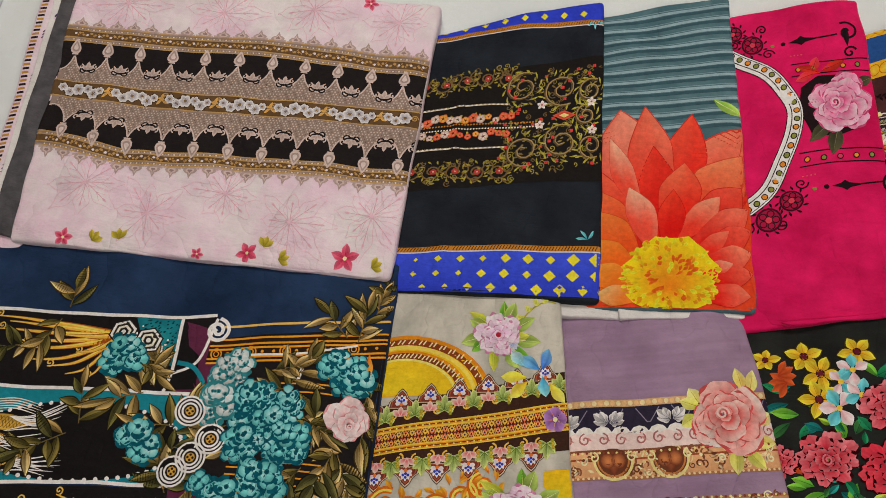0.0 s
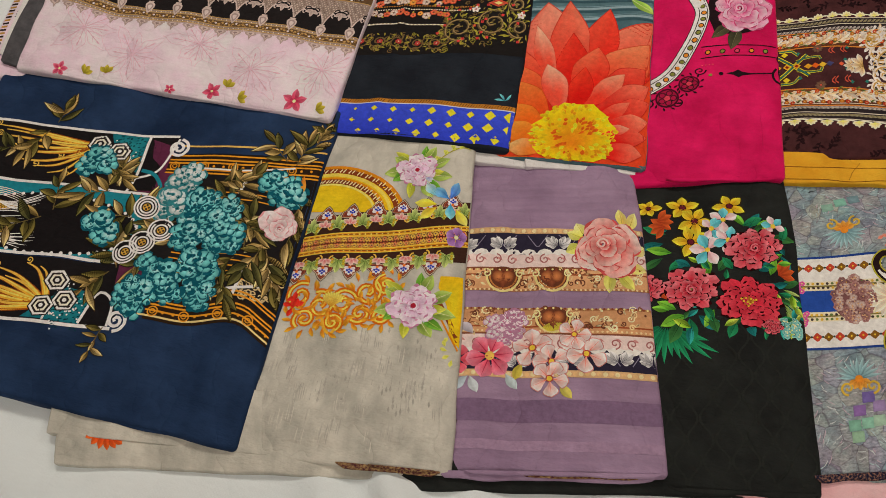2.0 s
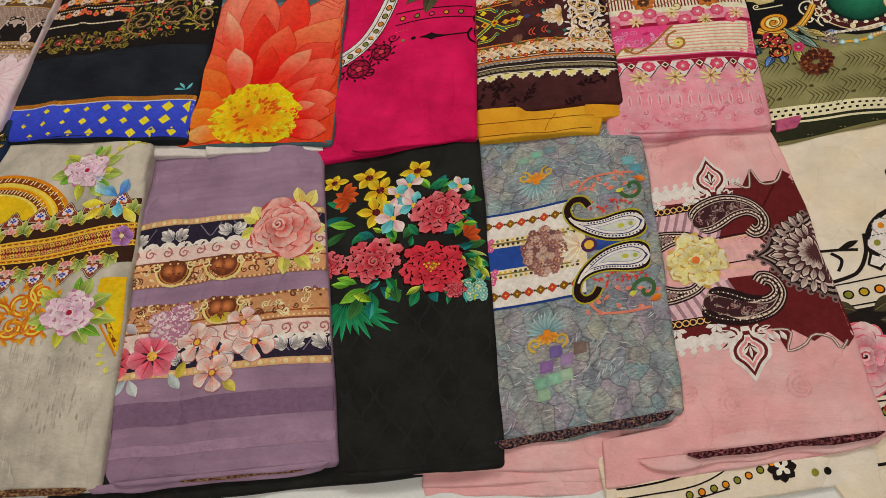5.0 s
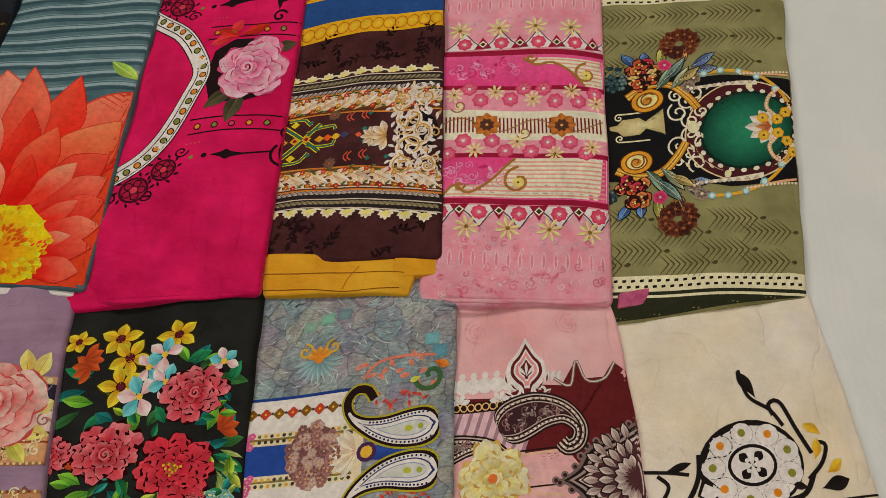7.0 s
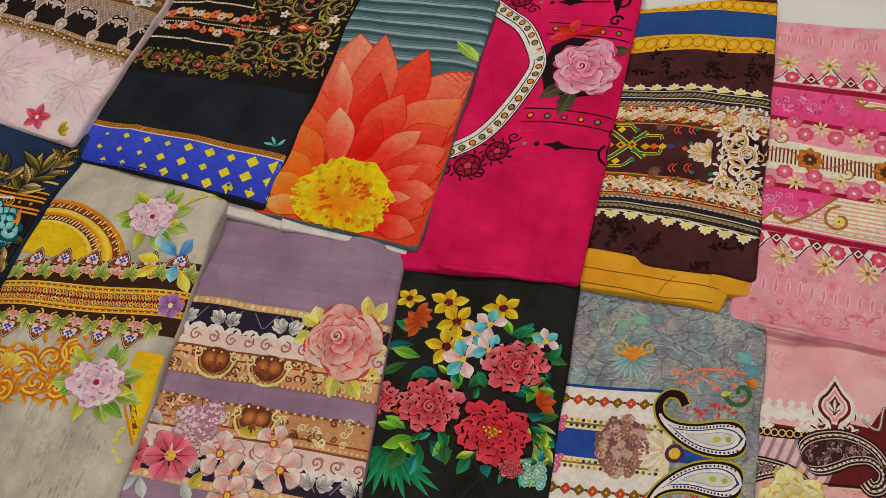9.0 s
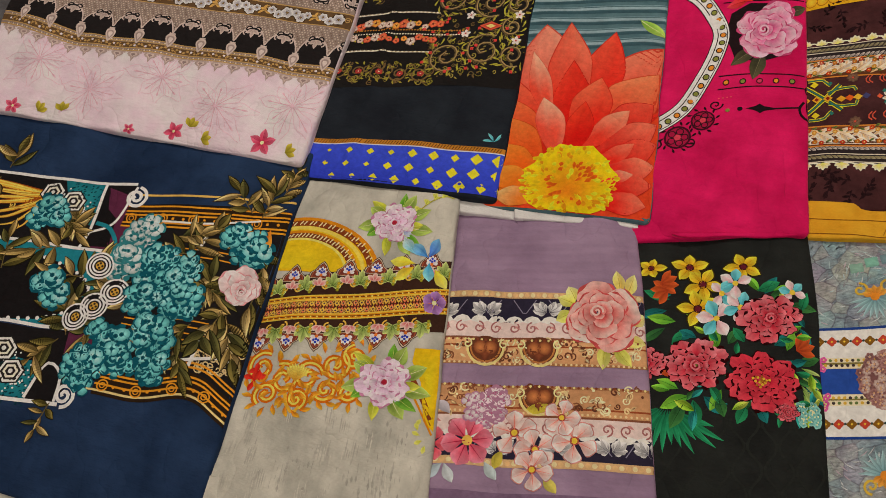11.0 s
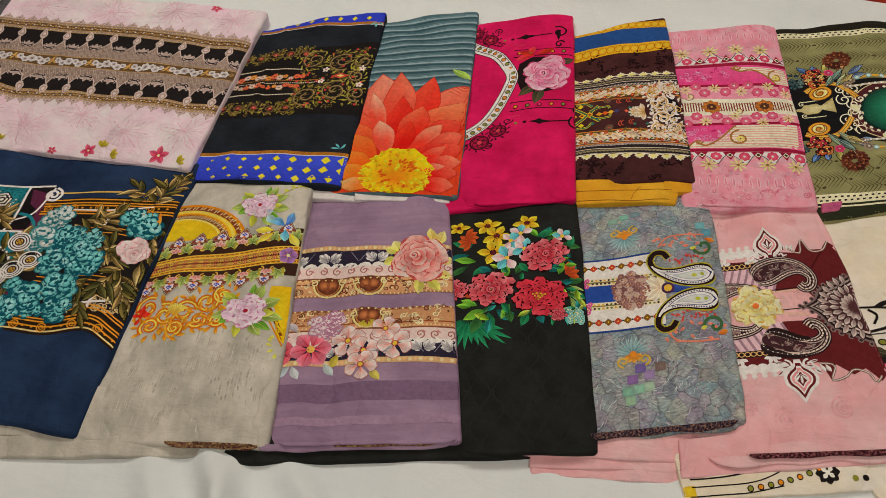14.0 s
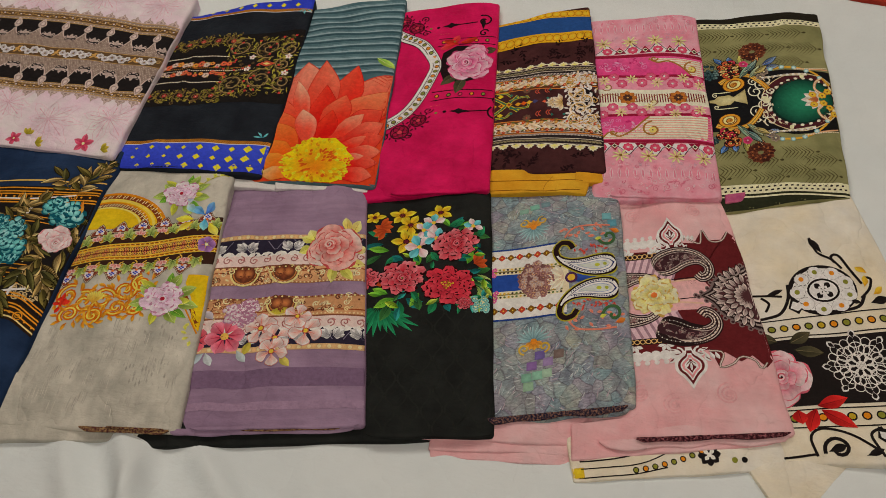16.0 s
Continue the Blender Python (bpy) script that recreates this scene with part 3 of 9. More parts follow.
c_grey = folded_cloth("washed grey cloth with golden jewelled bands and peonies", Cloth([(-0.448, -0.476), (-0.202, -0.441), (-0.274, 0.022), (-0.466, -0.006)], (3, 0, 0, 3), 0.003, 9, back=0.012, creases=[(19.5, 0, 20.5, 14, 2.0, 1.3), (2, 2.2, 18, 3.0, 1.5, 0.9), (4, 8, 16, 5, 1.2, 2)]), GREY)
LILAC = base("lilac_slub_cotton", (126, 104, 130), (146, 124, 150), scale=8, slub=0.25)
c_lilac = folded_cloth("lilac slub cloth with carved borders, rose and blossoms", Cloth([(-0.201, -0.438), (0.048, -0.384), (-0.044, 0.011), (-0.263, -0.039)], (3, 0, 0, 3), 0.002, 10, back=0.012, creases=[(0, 38, 7, 30, 1.8, 0.8), (7, 30, 12, 21, 1.4, 0.7), (20, 4, 23.5, 1, 2, 1.0), (3, 1, 5, 9, 1.5, 1.2), (9, 0, 10, 8, 1.0, 1.2)]), LILAC)
BLACK = base("black_damask", (24, 26, 26), (34, 37, 36), scale=20)
c_flower = folded_cloth("black cloth with red peonies and yellow flowers", Cloth([(0.041, -0.40), (0.227, -0.364), (0.156, 0.061), (-0.032, 0.013)], (4, 0, 0, 3), 0.001, 11, back=0.012, creases=[(17, 42, 15, 36, 2.4, 1.2), (4, 2, 5, 14, 1.2, 1.3), (12, 1, 12, 15, 1.2, 1.2), (8, 40, 15, 41, 2, 1.2)]), BLACK)


def mosaic_cloth():
    """Grey cloth printed like broken paving: angular cells, each of its own tint, with soft dark joints."""
    n = Nodes("mosaic_grey")
    tc = n.node("ShaderNodeTexCoord")
    warp = n.node("ShaderNodeTexNoise", Scale=30.0, Detail=2.0)
    n.link(tc.outputs["UV"], warp.inputs["Vector"])
    mix = n.mix(0.008, (0.0, 0.0, 0.0), (0.0, 0.0, 0.0), "ADD")
    add = mix.node
    n.link(tc.outputs["UV"], add.inputs[6])
    n.link(warp.outputs["Color"], add.inputs[7])
    cells = n.node("ShaderNodeTexVoronoi", Scale=46.0)
    edges = n.node("ShaderNodeTexVoronoi", Scale=46.0)
    edges.feature = "DISTANCE_TO_EDGE"
    for v in (cells, edges):
        n.link(mix, v.inputs["Vector"])
    sep = n.node("ShaderNodeSeparateColor")
    n.link(cells.outputs["Color"], sep.inputs[0])
    tint = n.ramp(sep.outputs[0], [(0.0, C(120, 134, 144)), (0.25, C(148, 152, 150)), (0.45, C(140, 132, 152)), (0.62, C(122, 150, 158)), (0.8, C(162, 160, 146)), (1.0, C(124, 134, 142))])
    wash = n.ramp(n.noise(16, 4, 0.6, (1, 1, 1), "UV"), [(0.32, C(206, 176, 196)), (0.46, C(196, 200, 204)), (0.56, C(158, 204, 208)), (0.68, C(218, 208, 170))])
    tint = n.mix(0.5, tint, wash, "SOFT_LIGHT")
    tint = n.mix(0.4, tint, C(118, 126, 134))
    brush = n.ramp(n.noise(150, 6, 0.75, (1.0, 2.4, 1), "UV"), [(0.34, (0.5,) * 3), (0.66, (1.42,) * 3)])
    tint = n.mix(0.9, tint, brush, "MULTIPLY")
    cloud = n.ramp(n.noise(26, 4, 0.65, (1.6, 1.0, 1), "UV"), [(0.36, (0.62, 0.6, 0.66)), (0.62, (1.2, 1.2, 1.16))])
    tint = n.mix(0.8, tint, cloud, "MULTIPLY")
    joint = n.ramp(edges.outputs["Distance"], [(0.0, (0.5, 0.42, 0.48)), (0.045, (1.0, 1.0, 1.0))])
    fade = n.ramp(n.noise(20, 3, 0.6, (1, 1, 1), "UV"), [(0.36, (0.45,) * 3), (0.56, (1.0,) * 3)])
    return n.cloth(n.mix(fade, tint, joint, "MULTIPLY"))


MOSAIC = mosaic_cloth()
c_mosaic = folded_cloth("grey mosaic-print cloth with paisleys and ornate bands", Cloth([(0.225, -0.342), (0.418, -0.285), (0.365, 0.107), (0.167, 0.039)], (4, 0, 0, 3), 0.003, 12, back=0.020, creases=[(18.5, 0.5, 20, 6, 2, 1.2), (10, 2, 18, 3, 1, 1.2)]), MOSAIC)
BLUSH = base("blush_pink_cotton", (222, 152, 158), (240, 176, 180), scale=10)
c_blush = folded_cloth("blush pink cloth with maroon paisley panel and cream rose", Cloth([(0.42, -0.334), (0.635, -0.285), (0.539, 0.11), (0.372, 0.078)], (4, 0, 0, 3), 0.0, 13, back=0.012, creases=[(1, 3, 18, 2.2, 1.2, 1.0), (6, 8, 12, 4, 1.4, 1.6), (3, 38, 14, 37, 1.4, 1.4)]), BLUSH)
CREAM = base("cream_satin", (214, 200, 176), (234, 222, 202), scale=6, rough=0.6)
c_cream = folded_cloth("cream cloth with black scrollwork and rose panel", Cloth([(0.626, -0.327), (0.88, -0.28), (0.749, 0.165), (0.55, 0.083)], (4, 0, 0, 3), -0.002, 14, back=0.010, creases=[(4, 36, 10, 42, 1.6, 1.2), (8, 34, 16, 43, 1.6, 1.4), (2, 32, 8, 37, 1.2, 1.2), (20, 42, 23, 20, 1.6, 1.4)]), CREAM)


# ---- printed patterns: shared motifs ----
def curls(ink, a0, a1, b0, b1, n, colours, size, layer=2, seed=1, width=0.12, leaves=True):
    """Loose scrollwork: small spirals, leaves and dots strewn over a patch."""
    r = random.Random(seed)
    for _ in range(n):
        a, b, s = r.uniform(a0, a1), r.uniform(b0, b1), size * r.uniform(0.6, 1.2)
        c = r.choice(colours)
        k = r.random()
        if k < 0.5:
            ink.spiral(a, b, s, width * r.uniform(0.8, 1.3), c, layer + r.random() * 0.6, r.uniform(0.9, 1.6), r.uniform(0, 360), r.choice((1, -1)))
        elif k < 0.85 and leaves:
            ink.petal(a, b, r.uniform(0, 360), s * 1.5, s * 0.6, c, r.choice(colours), layer + 0.6 + r.random() * 0.5, 0.5, r.uniform(-0.3, 0.3))
        else:
            ink.disc(a, b, s * 0.32, c, layer + 1.1, n=8)
    return ink


def dots(ink, a0, a1, b, step, r, colours, layer=2, wave=lambda a: 0.0, rim=None, rx=None, n=9):
    for k, a in enumerate(np.arange(a0, a1, step)):
        if rim is not None:
            ink.disc(a, b + wave(a), r * 1.45, rim, layer, n=n + 2)
        ink.disc(a, b + wave(a), r, colours[k % len(colours)], layer + 0.5, n=n)
    return ink


def spade(ink, a, b, size, up, fill, line, layer=3):
    """A pointed drop on a short stalk."""
    s = 1 if up else -1
    t = np.linspace(0, 2 * math.pi, 14, endpoint=False)
    x = 0.55 * size * np.sin(t) * (1 - 0.35 * np.cos(t))
    y = -0.75 * size * np.cos(t)
    for k, c, l in ((1.2, line, layer), (1.0, fill, layer + 0.4)):
        ink.fan(np.c_[a + x * k, b + s * (y * k - 0.1 * size)], c, c, l, (a, b))
    ink.fan([(a - 0.14 * size, b + s * 0.45 * size), (a, b + s * 1.2 * size), (a + 0.14 * size, b + s * 0.45 * size), (a, b + s * 0.3 * size)], fill, fill, layer + 0.5)
    ink.disc(a, b - s * 0.15 * size, 0.18 * size, line, layer + 0.7, n=8)
    ink.line([(a, b - s * 0.7 * size), (a, b - s * 1.5 * size)], 0.16 * size, fill, layer + 0.2)


def blossom_cluster(ink, a, b, r, n, inner, edge, heart, layer, seed, size):
    """Many small four-petalled florets heaped into a head, pale towards its top and deep below."""
    rnd = random.Random(seed)
    ink.disc(a, b, r * 0.75, tuple(v * 0.5 for v in inner), layer - 0.3, n=14)
    spots = sorted(((r * math.sqrt(rnd.random()), rnd.uniform(0, 6.28)) for _ in range(n)), key=lambda s: math.sin(s[1]) * s[0])
    for k, (d, t) in enumerate(spots):
        up = d / r * math.sin(t + 0.5)
        q = min(max(0.5 + 0.3 * up + rnd.gauss(0, 0.24), 0.0), 1.0)
        ink.mark()
        ink.nest = "floret"
        i = tuple((0.5 * u + 0.5 * v) * (0.55 + 0.6 * q) for u, v in zip(inner, edge))
        e = tuple(min(v * (0.75 + 0.55 * q) + 0.5 * max(q - 0.5, 0), 0.86) for v in edge)
        s, x, y, w = size * rnd.uniform(0.75, 1.25), a + d * math.cos(t), b + d * math.sin(t), rnd.uniform(0, 90)
        rim = tuple(v * 0.55 for v in inner)
        ink.flower(x, y, s * 1.1, rim, rim, rim, layer + 4.0 * k / n, 4, w, 0.74, 0.72)
        ink.flower(x, y, s, e, i, heart, layer + 4.0 * k / n + 0.1, 4, w, 0.74, 0.66, squash=rnd.uniform(0.6, 1.0), heart_r=0.1)


def arch_path(pts, n=40):
    """A smooth curve through a few points."""
    pts = np.asarray(pts, float)
    s = np.r_[0, np.cumsum(np.hypot(*np.diff(pts, axis=0).T))]
    t = np.linspace(0, s[-1], n)
    out = []
    for x in t:
        k = int(np.clip(np.searchsorted(s, x) - 1, 0, len(pts) - 2))
        f = (x - s[k]) / (s[k + 1] - s[k])
        p0, p1, p2, p3 = pts[max(k - 1, 0)], pts[k], pts[k + 1], pts[min(k + 2, len(pts) - 1)]
        out.append(0.5 * (2 * p1 + (p2 - p0) * f + (2 * p0 - 5 * p1 + 4 * p2 - p3) * f * f + (3 * p1 - p0 - 3 * p2 + p3) * f**3))
    return np.array(out)


# ---- back row: pale pink with border bands ----
def print_rose():
    c = c_rose
    net, brown, black, gold = C(134, 118, 110), C(92, 70, 46), C(30, 27, 28), C(170, 138, 86)
    pale, silver = C(186, 170, 164), C(206, 200, 208)
    up = lambda a: np.interp(a, (0, 4, 9, 13, 18, 22, 26, 31, 35, 40, 49), (0.3, 0.2, -0.1, -0.2, -0.05, 0.3, 0.55, 0.15, -0.1, -0.3, -0.65))
    mid = lambda a: np.interp(a, (0, 9, 18, 26, 35, 49), (0.5, 0.0, -0.2, 0.0, 0.0, 0.2))
    low = lambda a: np.interp(a, (0, 3, 7, 11.5, 16, 20, 25, 30, 38, 49), (1.2, 0.9, 0.1, -0.5, -0.45, -0.2, 0.15, 0.0, 0.25, 0.3))
    tone = Ink(c)
    rnd = random.Random(3)
    vein, shade = C(214, 176, 192), C(202, 160, 176)
    for a, b in ((16.3, 4.6), (35.2, 5.1), (32.3, 37.6), (6.6, 36.5), (26, 8.4), (45.5, 7.2), (7.5, 8.0), (44, 37.0), (20, 36.4)):
        for k in range(8):
            way = k * 45 + rnd.uniform(-8, 8)
            x, y = math.cos(math.radians(way)), math.sin(math.radians(way))
            L = rnd.uniform(2.6, 4.4)
            tone.line([(a + 0.3 * x, b + 0.3 * y), (a + L * x, b + L * y)], 0.1, shade, 0.5)
            tone.petal(a + x * L * 0.8, b + y * L * 0.8, way, L * 0.3, 0.3, shade, vein, 0.4)
            for side in (-1, 1):
                t = np.linspace(0, 1, 11)
                wob = side * (1.0 * np.sin(math.pi * t) + 0.16 * np.sin(t * 14 + k))
                tone.line(np.c_[a + x * L * 1.5 * t - y * wob, b + y * L * 1.5 * t + x * wob], 0.09, vein, 0.5)
                tone.line([(a + x * L * 0.55, b + y * L * 0.55), (a + x * L * 0.85 - y * side * 0.6, b + y * L * 0.85 + x * side * 0.6)], 0.08, vein, 0.5)
        tone.disc(a, b, 0.3, vein, 0.6, n=8).mark()
    tone.part("tonal_blossom", "faint mauve line flowers")

    # the cusped edge of the net: it rises to a point under each spade
    def cusp(a, first):
        away = np.abs((np.asarray(a, float) - first + 2.26) % 4.52 - 2.26)
        return 2.3 * np.exp(-away / 0.55) + 0.25 * np.cos(away / 2.26 * math.pi)

    upper = lambda a: 24.75 + up(a) + cusp(a, 1.1)
    lower = lambda a: 17.95 + low(a) - cusp(a, 2.4)
    bands = Ink(c, True)
    bands.band(23.5, 29.2, black, 1, wave=up).band(13.8, 18.6, black, 1, wave=low)
    bands.band(20.3, 22.8, brown, 1.4, wave=mid).band(29.2, 31.8, net, 1.2, wave=up).band(11.8, 13.9, net, 1.2, wave=low)
    bands.band(29.95, 31.05, brown, 1.8, wave=up).band(12.4, 13.3, brown, 1.8, wave=low)
    for b0, f in ((29.15, up), (31.1, up), (29.75, up), (31.75, up), (22.7, mid), (20.2, mid), (13.8, low), (13.35, low), (12.25, low), (11.75, low)):
        bands.band(b0, b0 + 0.16, gold, 2.1, wave=f)
    bands.part("woven_band", "black, brown and taupe border band")
    A = np.r_[np.arange(-0.6, 49.2, 0.16)]
    for edge, b0 in ((upper, 22.75), (lower, 20.3)):
        q = Ink(c)
        T, AA = np.meshgrid(np.linspace(0, 1, 10), A, indexing="ij")
        base_b = b0 + mid(AA)
        q.add(AA.ravel(), (base_b + (edge(AA) - base_b) * T).ravel(), 1.5, net, grid_faces(len(A), 10))
        q.line(np.c_[A, edge(A)], 0.2, pale, 2.2, step=99)
        for j, y in enumerate(np.arange(min(b0, 15), 28, 0.36)):
            for a in np.arange(0.3 + 0.2 * (j % 2), 48.8, 0.42):
                lo_b, hi_b = sorted((b0 + float(mid(a)), float(edge(a))))
                if lo_b + 0.12 < y < hi_b - 0.18:
                    q.disc(a, y, 0.11, C(186, 172, 160) if (j + int(a * 3)) % 4 else C(112, 92, 80), 2.0, n=5)
        q.part("net_band", "taupe beaded net with cusped edge")
    beads = Ink(c)
    for b, w in ((30.5, up), (12.85, low)):
        for k, a in enumerate(np.arange(0.6, 48.8, 0.55)):
            y = b + float(w(a))
            beads.disc(a, y + 0.16 * math.sin(k * 1.9), 0.19, silver if k % 3 == 0 else gold, 2.6, n=7)
            beads.petal(a + 0.2, y, 50 if k % 2 else -50, 0.5, 0.2, gold, C(150, 110, 60), 2.5)
    for b, w in ((31.4, up), (29.5, up), (13.6, low), (12.0, low)):
        dots(beads, 0.5, 48.8, b, 0.4, 0.12, [C(206, 194, 176), C(160, 140, 116)], 2.4, lambda a: float(w(a)), n=6)
    beads.part("beading", "gold and silver bead rows")
    spades = Ink(c)
    for first, edge, s in ((1.1, upper, 1), (2.4, lower, -1)):
        for k in range(11):
            a = first + 4.52 * k
            if a > 48.6:
                continue
            y = float(edge(a)) + 1.0 * s
            spades.mark()
            t = np.linspace(0, 2 * math.pi, 20, endpoint=False)
            for f, col, l in ((1.0, pale, 3), (0.7, C(150, 134, 130), 3.4), (0.42, C(196, 182, 178), 3.8)):
                x = 0.72 * f * np.sin(t) * (1 + 0.3 * np.cos(t)) ** 1.2
                z = -0.95 * f * np.cos(t) + 0.4 * f * np.maximum(-np.cos(t), 0) ** 5
                spades.fan(np.c_[a + x, y + s * z], col, col, l, (a, y))
            spades.line([(a - 0.45, y - 1.0 * s), (a + 0.45, y - 1.0 * s)], 0.2, pale, 3.2)
            m = a + 2.26
            y = float(edge(m)) + 0.12 * s
            spades.mark()
            for w, L in ((90, 1.35), (40, 1.1), (140, 1.1)):
                spades.petal(m, y + 0.3 * s, w * s, L, 0.62, C(150, 134, 128), pale, 3, 0.55)
            for d in (-1, 1):
                spades.ring(m + 0.62 * d, y + 0.3 * s, 0.42, 0.2, black, 2.8, 0, 360)
                spades.spiral(m + 1.0 * d, y + 0.85 * s, 0.4, 0.18, pale, 3.1, 1.0, 90 * s, d)
    spades.part("spade_drop", "silver spade-shaped drops on black")
    fringe = Ink(c)
    for k in range(20):
        a = 0.9 + 2.48 * k
        for b, s, w in ((31.85, 1, up), (11.75, -1, low)):
            y = b + float(w(a))
            fringe.mark()
            fringe.line([(a - 1.2, y + 0.12 * s), (a + 1.2, y + 0.12 * s)], 0.3, C(176, 156, 150), 1.4)
            for f, col, l in ((1.0, C(164, 146, 142), 1.6), (0.62, C(190, 172, 168), 2.0), (0.34, C(140, 120, 118), 2.4)):
                fringe.fan([(a + x * f, y + s * (0.55 + (z - 0.55) * f)) for x, z in ((-0.7, 0), (-0.95, 0.5), (-0.6, 0.85), (-0.3, 0.95), (0, 1.7), (0.3, 0.95), (0.6, 0.85), (0.95, 0.5), (0.7, 0))], col, col, l, (a, y + s * 0.55))
    fringe.part("fringe_tip", "grey-taupe pointed fringe")
    flowers = Ink(c)
    rnd = random.Random(8)
    for k in range(7):
        a0 = 0.6 + 7.4 * k
        for d, o, r in ((0.0, 0.2, 0.7), (1.05, -0.35, 0.75), (2.2, 0.15, 0.95), (3.5, 0.3, 0.7), (4.3, -0.3, 0.85), (5.2, 0.2, 0.6)):
            a = a0 + d
            if a < 48.4:
                y = 21.5 + float(mid(a)) + o
                flowers.flower(a, y, r * 1.12, C(60, 44, 30), C(60, 44, 30), black, 2.2, 6, 20 * d)
                flowers.flower(a, y, r, C(150, 146, 160), C(222, 216, 216), C(120, 96, 60), 2.6 + 0.2 * (d > 2), 6, rnd.uniform(0, 60), 0.9)
        for d, w in ((5.9, 40), (6.3, -40), (6.8, 150), (6.5, 200)):
            a = a0 + d
            if a < 48.4:
                flowers.petal(a, 21.5 + float(mid(a)), w, 1.1, 0.42, gold, C(206, 160, 80), 2.5, bend=0.3)
        flowers.spiral(min(a0 + 6.7, 48.5), 21.9, 0.5, 0.14, gold, 2.4)
    flowers.part("flower_garland", "small white flowers on brown")
    for a, b, r, way in ((43.0, 1.5, 1.9, 20), (30.4, 0.7, 1.5, 50), (6.2, 0.3, 1.3, 10), (24.0, 0.0, 0.9, 0), (39.7, 39.6, 1.2, 0)):
        f = Ink(c)
        f.flower(a, b, r, C(176, 30, 70), C(214, 110, 136), C(240, 216, 160), 1.5, 5, way, 0.58, 0.5, heart_r=0.14, vein=C(140, 20, 56))
        f.part("printed_flower", "crimson five-petalled flower")
    for a, b, way in ((32.4, 1.6, 80), (13.5, 0.7, 100), (46.6, 0.5, 30), (34.6, 0.3, 20), (10.0, 0.2, 60)):
        f = Ink(c)
        for k in range(3):
            f.petal(a, b, way - 40 + 40 * k, 1.5, 0.75, C(120, 112, 20), C(196, 180, 70), 1.4 + 0.2 * k)
        f.part("printed_leaf", "olive yellow leaf")


# ---- back row: black with vine panel ----
def print_black():
    c = c_black
    blue, yellow, gold = C(44, 60, 186), C(206, 200, 44), C(176, 118, 40)
    tilt = lambda a: 0.7 * (np.asarray(a) / 23.3) - 0.5
    top = lambda a: 41.6 - 0.085 * np.asarray(a)
    b = Ink(c, True)
    b.band(-0.3, 5.3, blue, 1, wave=tilt, edge=C(58, 78, 206)).band(-1.2, 3, blue, 1, wave=top)
    b.part("blue_border", "royal blue border")
    for f0, lo, hi in ((tilt, 5.3, 6.0), (top, -1.9, -1.2)):
        b = Ink(c)
        b.band(lo, hi, gold, 1, wave=f0).band(lo - 0.15, lo, C(190, 196, 214), 2, wave=f0)
        for a in np.arange(-2, 23.4, 0.38):
            b.line([(a, lo + 0.05 + float(f0(a))), (a + 0.3, hi - 0.05 + float(f0(a)))], 0.1, C(60, 34, 20), 2)
        b.part("gold_rope", "gold rope edging")
    d = Ink(c, True)
    for row, y in enumerate((4.2, 2.2, 0.4)):
        for k in range(9):
            a = 1.2 + 2.75 * k + (0.0 if row != 2 else 1.3)
            s = min(0.38 + 0.022 * a, 0.9) * (1 if (k + row) % 3 else 0.75)
            d.diamond(a, y + float(tilt(a)), s, s * 0.95, yellow, 2)
    for k in range(8):
        d.diamond(0.5 + 2.9 * k, -0.2 + float(top(0.5 + 2.9 * k)), 0.55, 0.55, yellow, 2)
    d.part("diamond_spot", "yellow diamond spots")
    olive, bronze, red, cream = C(122, 116, 40), C(104, 84, 50), C(196, 58, 56), C(214, 202, 186)
    ground = Ink(c)
    ground.band(14.6, 32.6, C(26, 24, 24), 0.6, wave=tilt)
    ground.part("vine_ground", "dark ground of the vine panel")
    slope = lambda a: -0.055 * a
    for y0 in (31.4, 17.0):
        v = Ink(c)
        for k in range(5):
            a = -1.4 + 2.9 * k
            y = y0 + slope(a)
            v.spiral(a, y, 1.35, 0.24, bronze, 2, 1.5, 180 * (k % 2), 1 if k % 2 else -1)
            v.spiral(a + 1.4, y + 0.5, 1.0, 0.2, bronze, 2.2, 1.4, 90, -1 if k % 2 else 1)
            v.flower(a + 0.2, y, 0.5, C(180, 70, 60), C(150, 44, 44), cream, 3.4, 5, 20 * k)
            for j in range(9):
                w = 40 * j + 13 * k
                v.petal(a + 1.25 * math.cos(math.radians(w)), y + 1.25 * math.sin(math.radians(w)), w + 50, 0.75, 0.24, olive, C(156, 146, 56), 2.8)
        curls(v, -2, 12, y0 - 2.1, y0 + 1.5, 60, [olive, bronze, C(140, 128, 60)], 0.5, 1.6, int(y0))
        v.part("vine_band", "olive and bronze scrolling vine")
    v = Ink(c)
    for a, y, r, w in ((12.5, 29.0, 2.5, 1), (18.0, 28.2, 2.7, -1), (13.2, 19.2, 2.5, -1), (18.2, 20.2, 2.7, 1), (22.0, 27.6, 1.8, 1), (22.2, 19.6, 1.8, -1), (21.5, 24, 1.6, 1)):
        v.spiral(a, y, r, 0.36, C(84, 70, 46), 2.2, 1.7, 60 * w, w)
        v.spiral(a + 0.1, y + 0.1, r, 0.16, C(150, 128, 86), 2.8, 1.7, 60 * w, w)
        for j in range(12):
            t = 30 * j
            v.petal(a + r * 0.9 * math.cos(math.radians(t)), y + r * 0.9 * math.sin(math.radians(t)), t + 60 * w, 1.2, 0.26, olive, C(176, 172, 62), 3.2 + 0.1 * (j % 2), bend=0.2)
    curls(v, 10.5, 23.2, 15.6, 31.6, 260, [olive, bronze, C(150, 138, 60), C(112, 96, 56)], 0.5, 1.4, 12, 0.1)
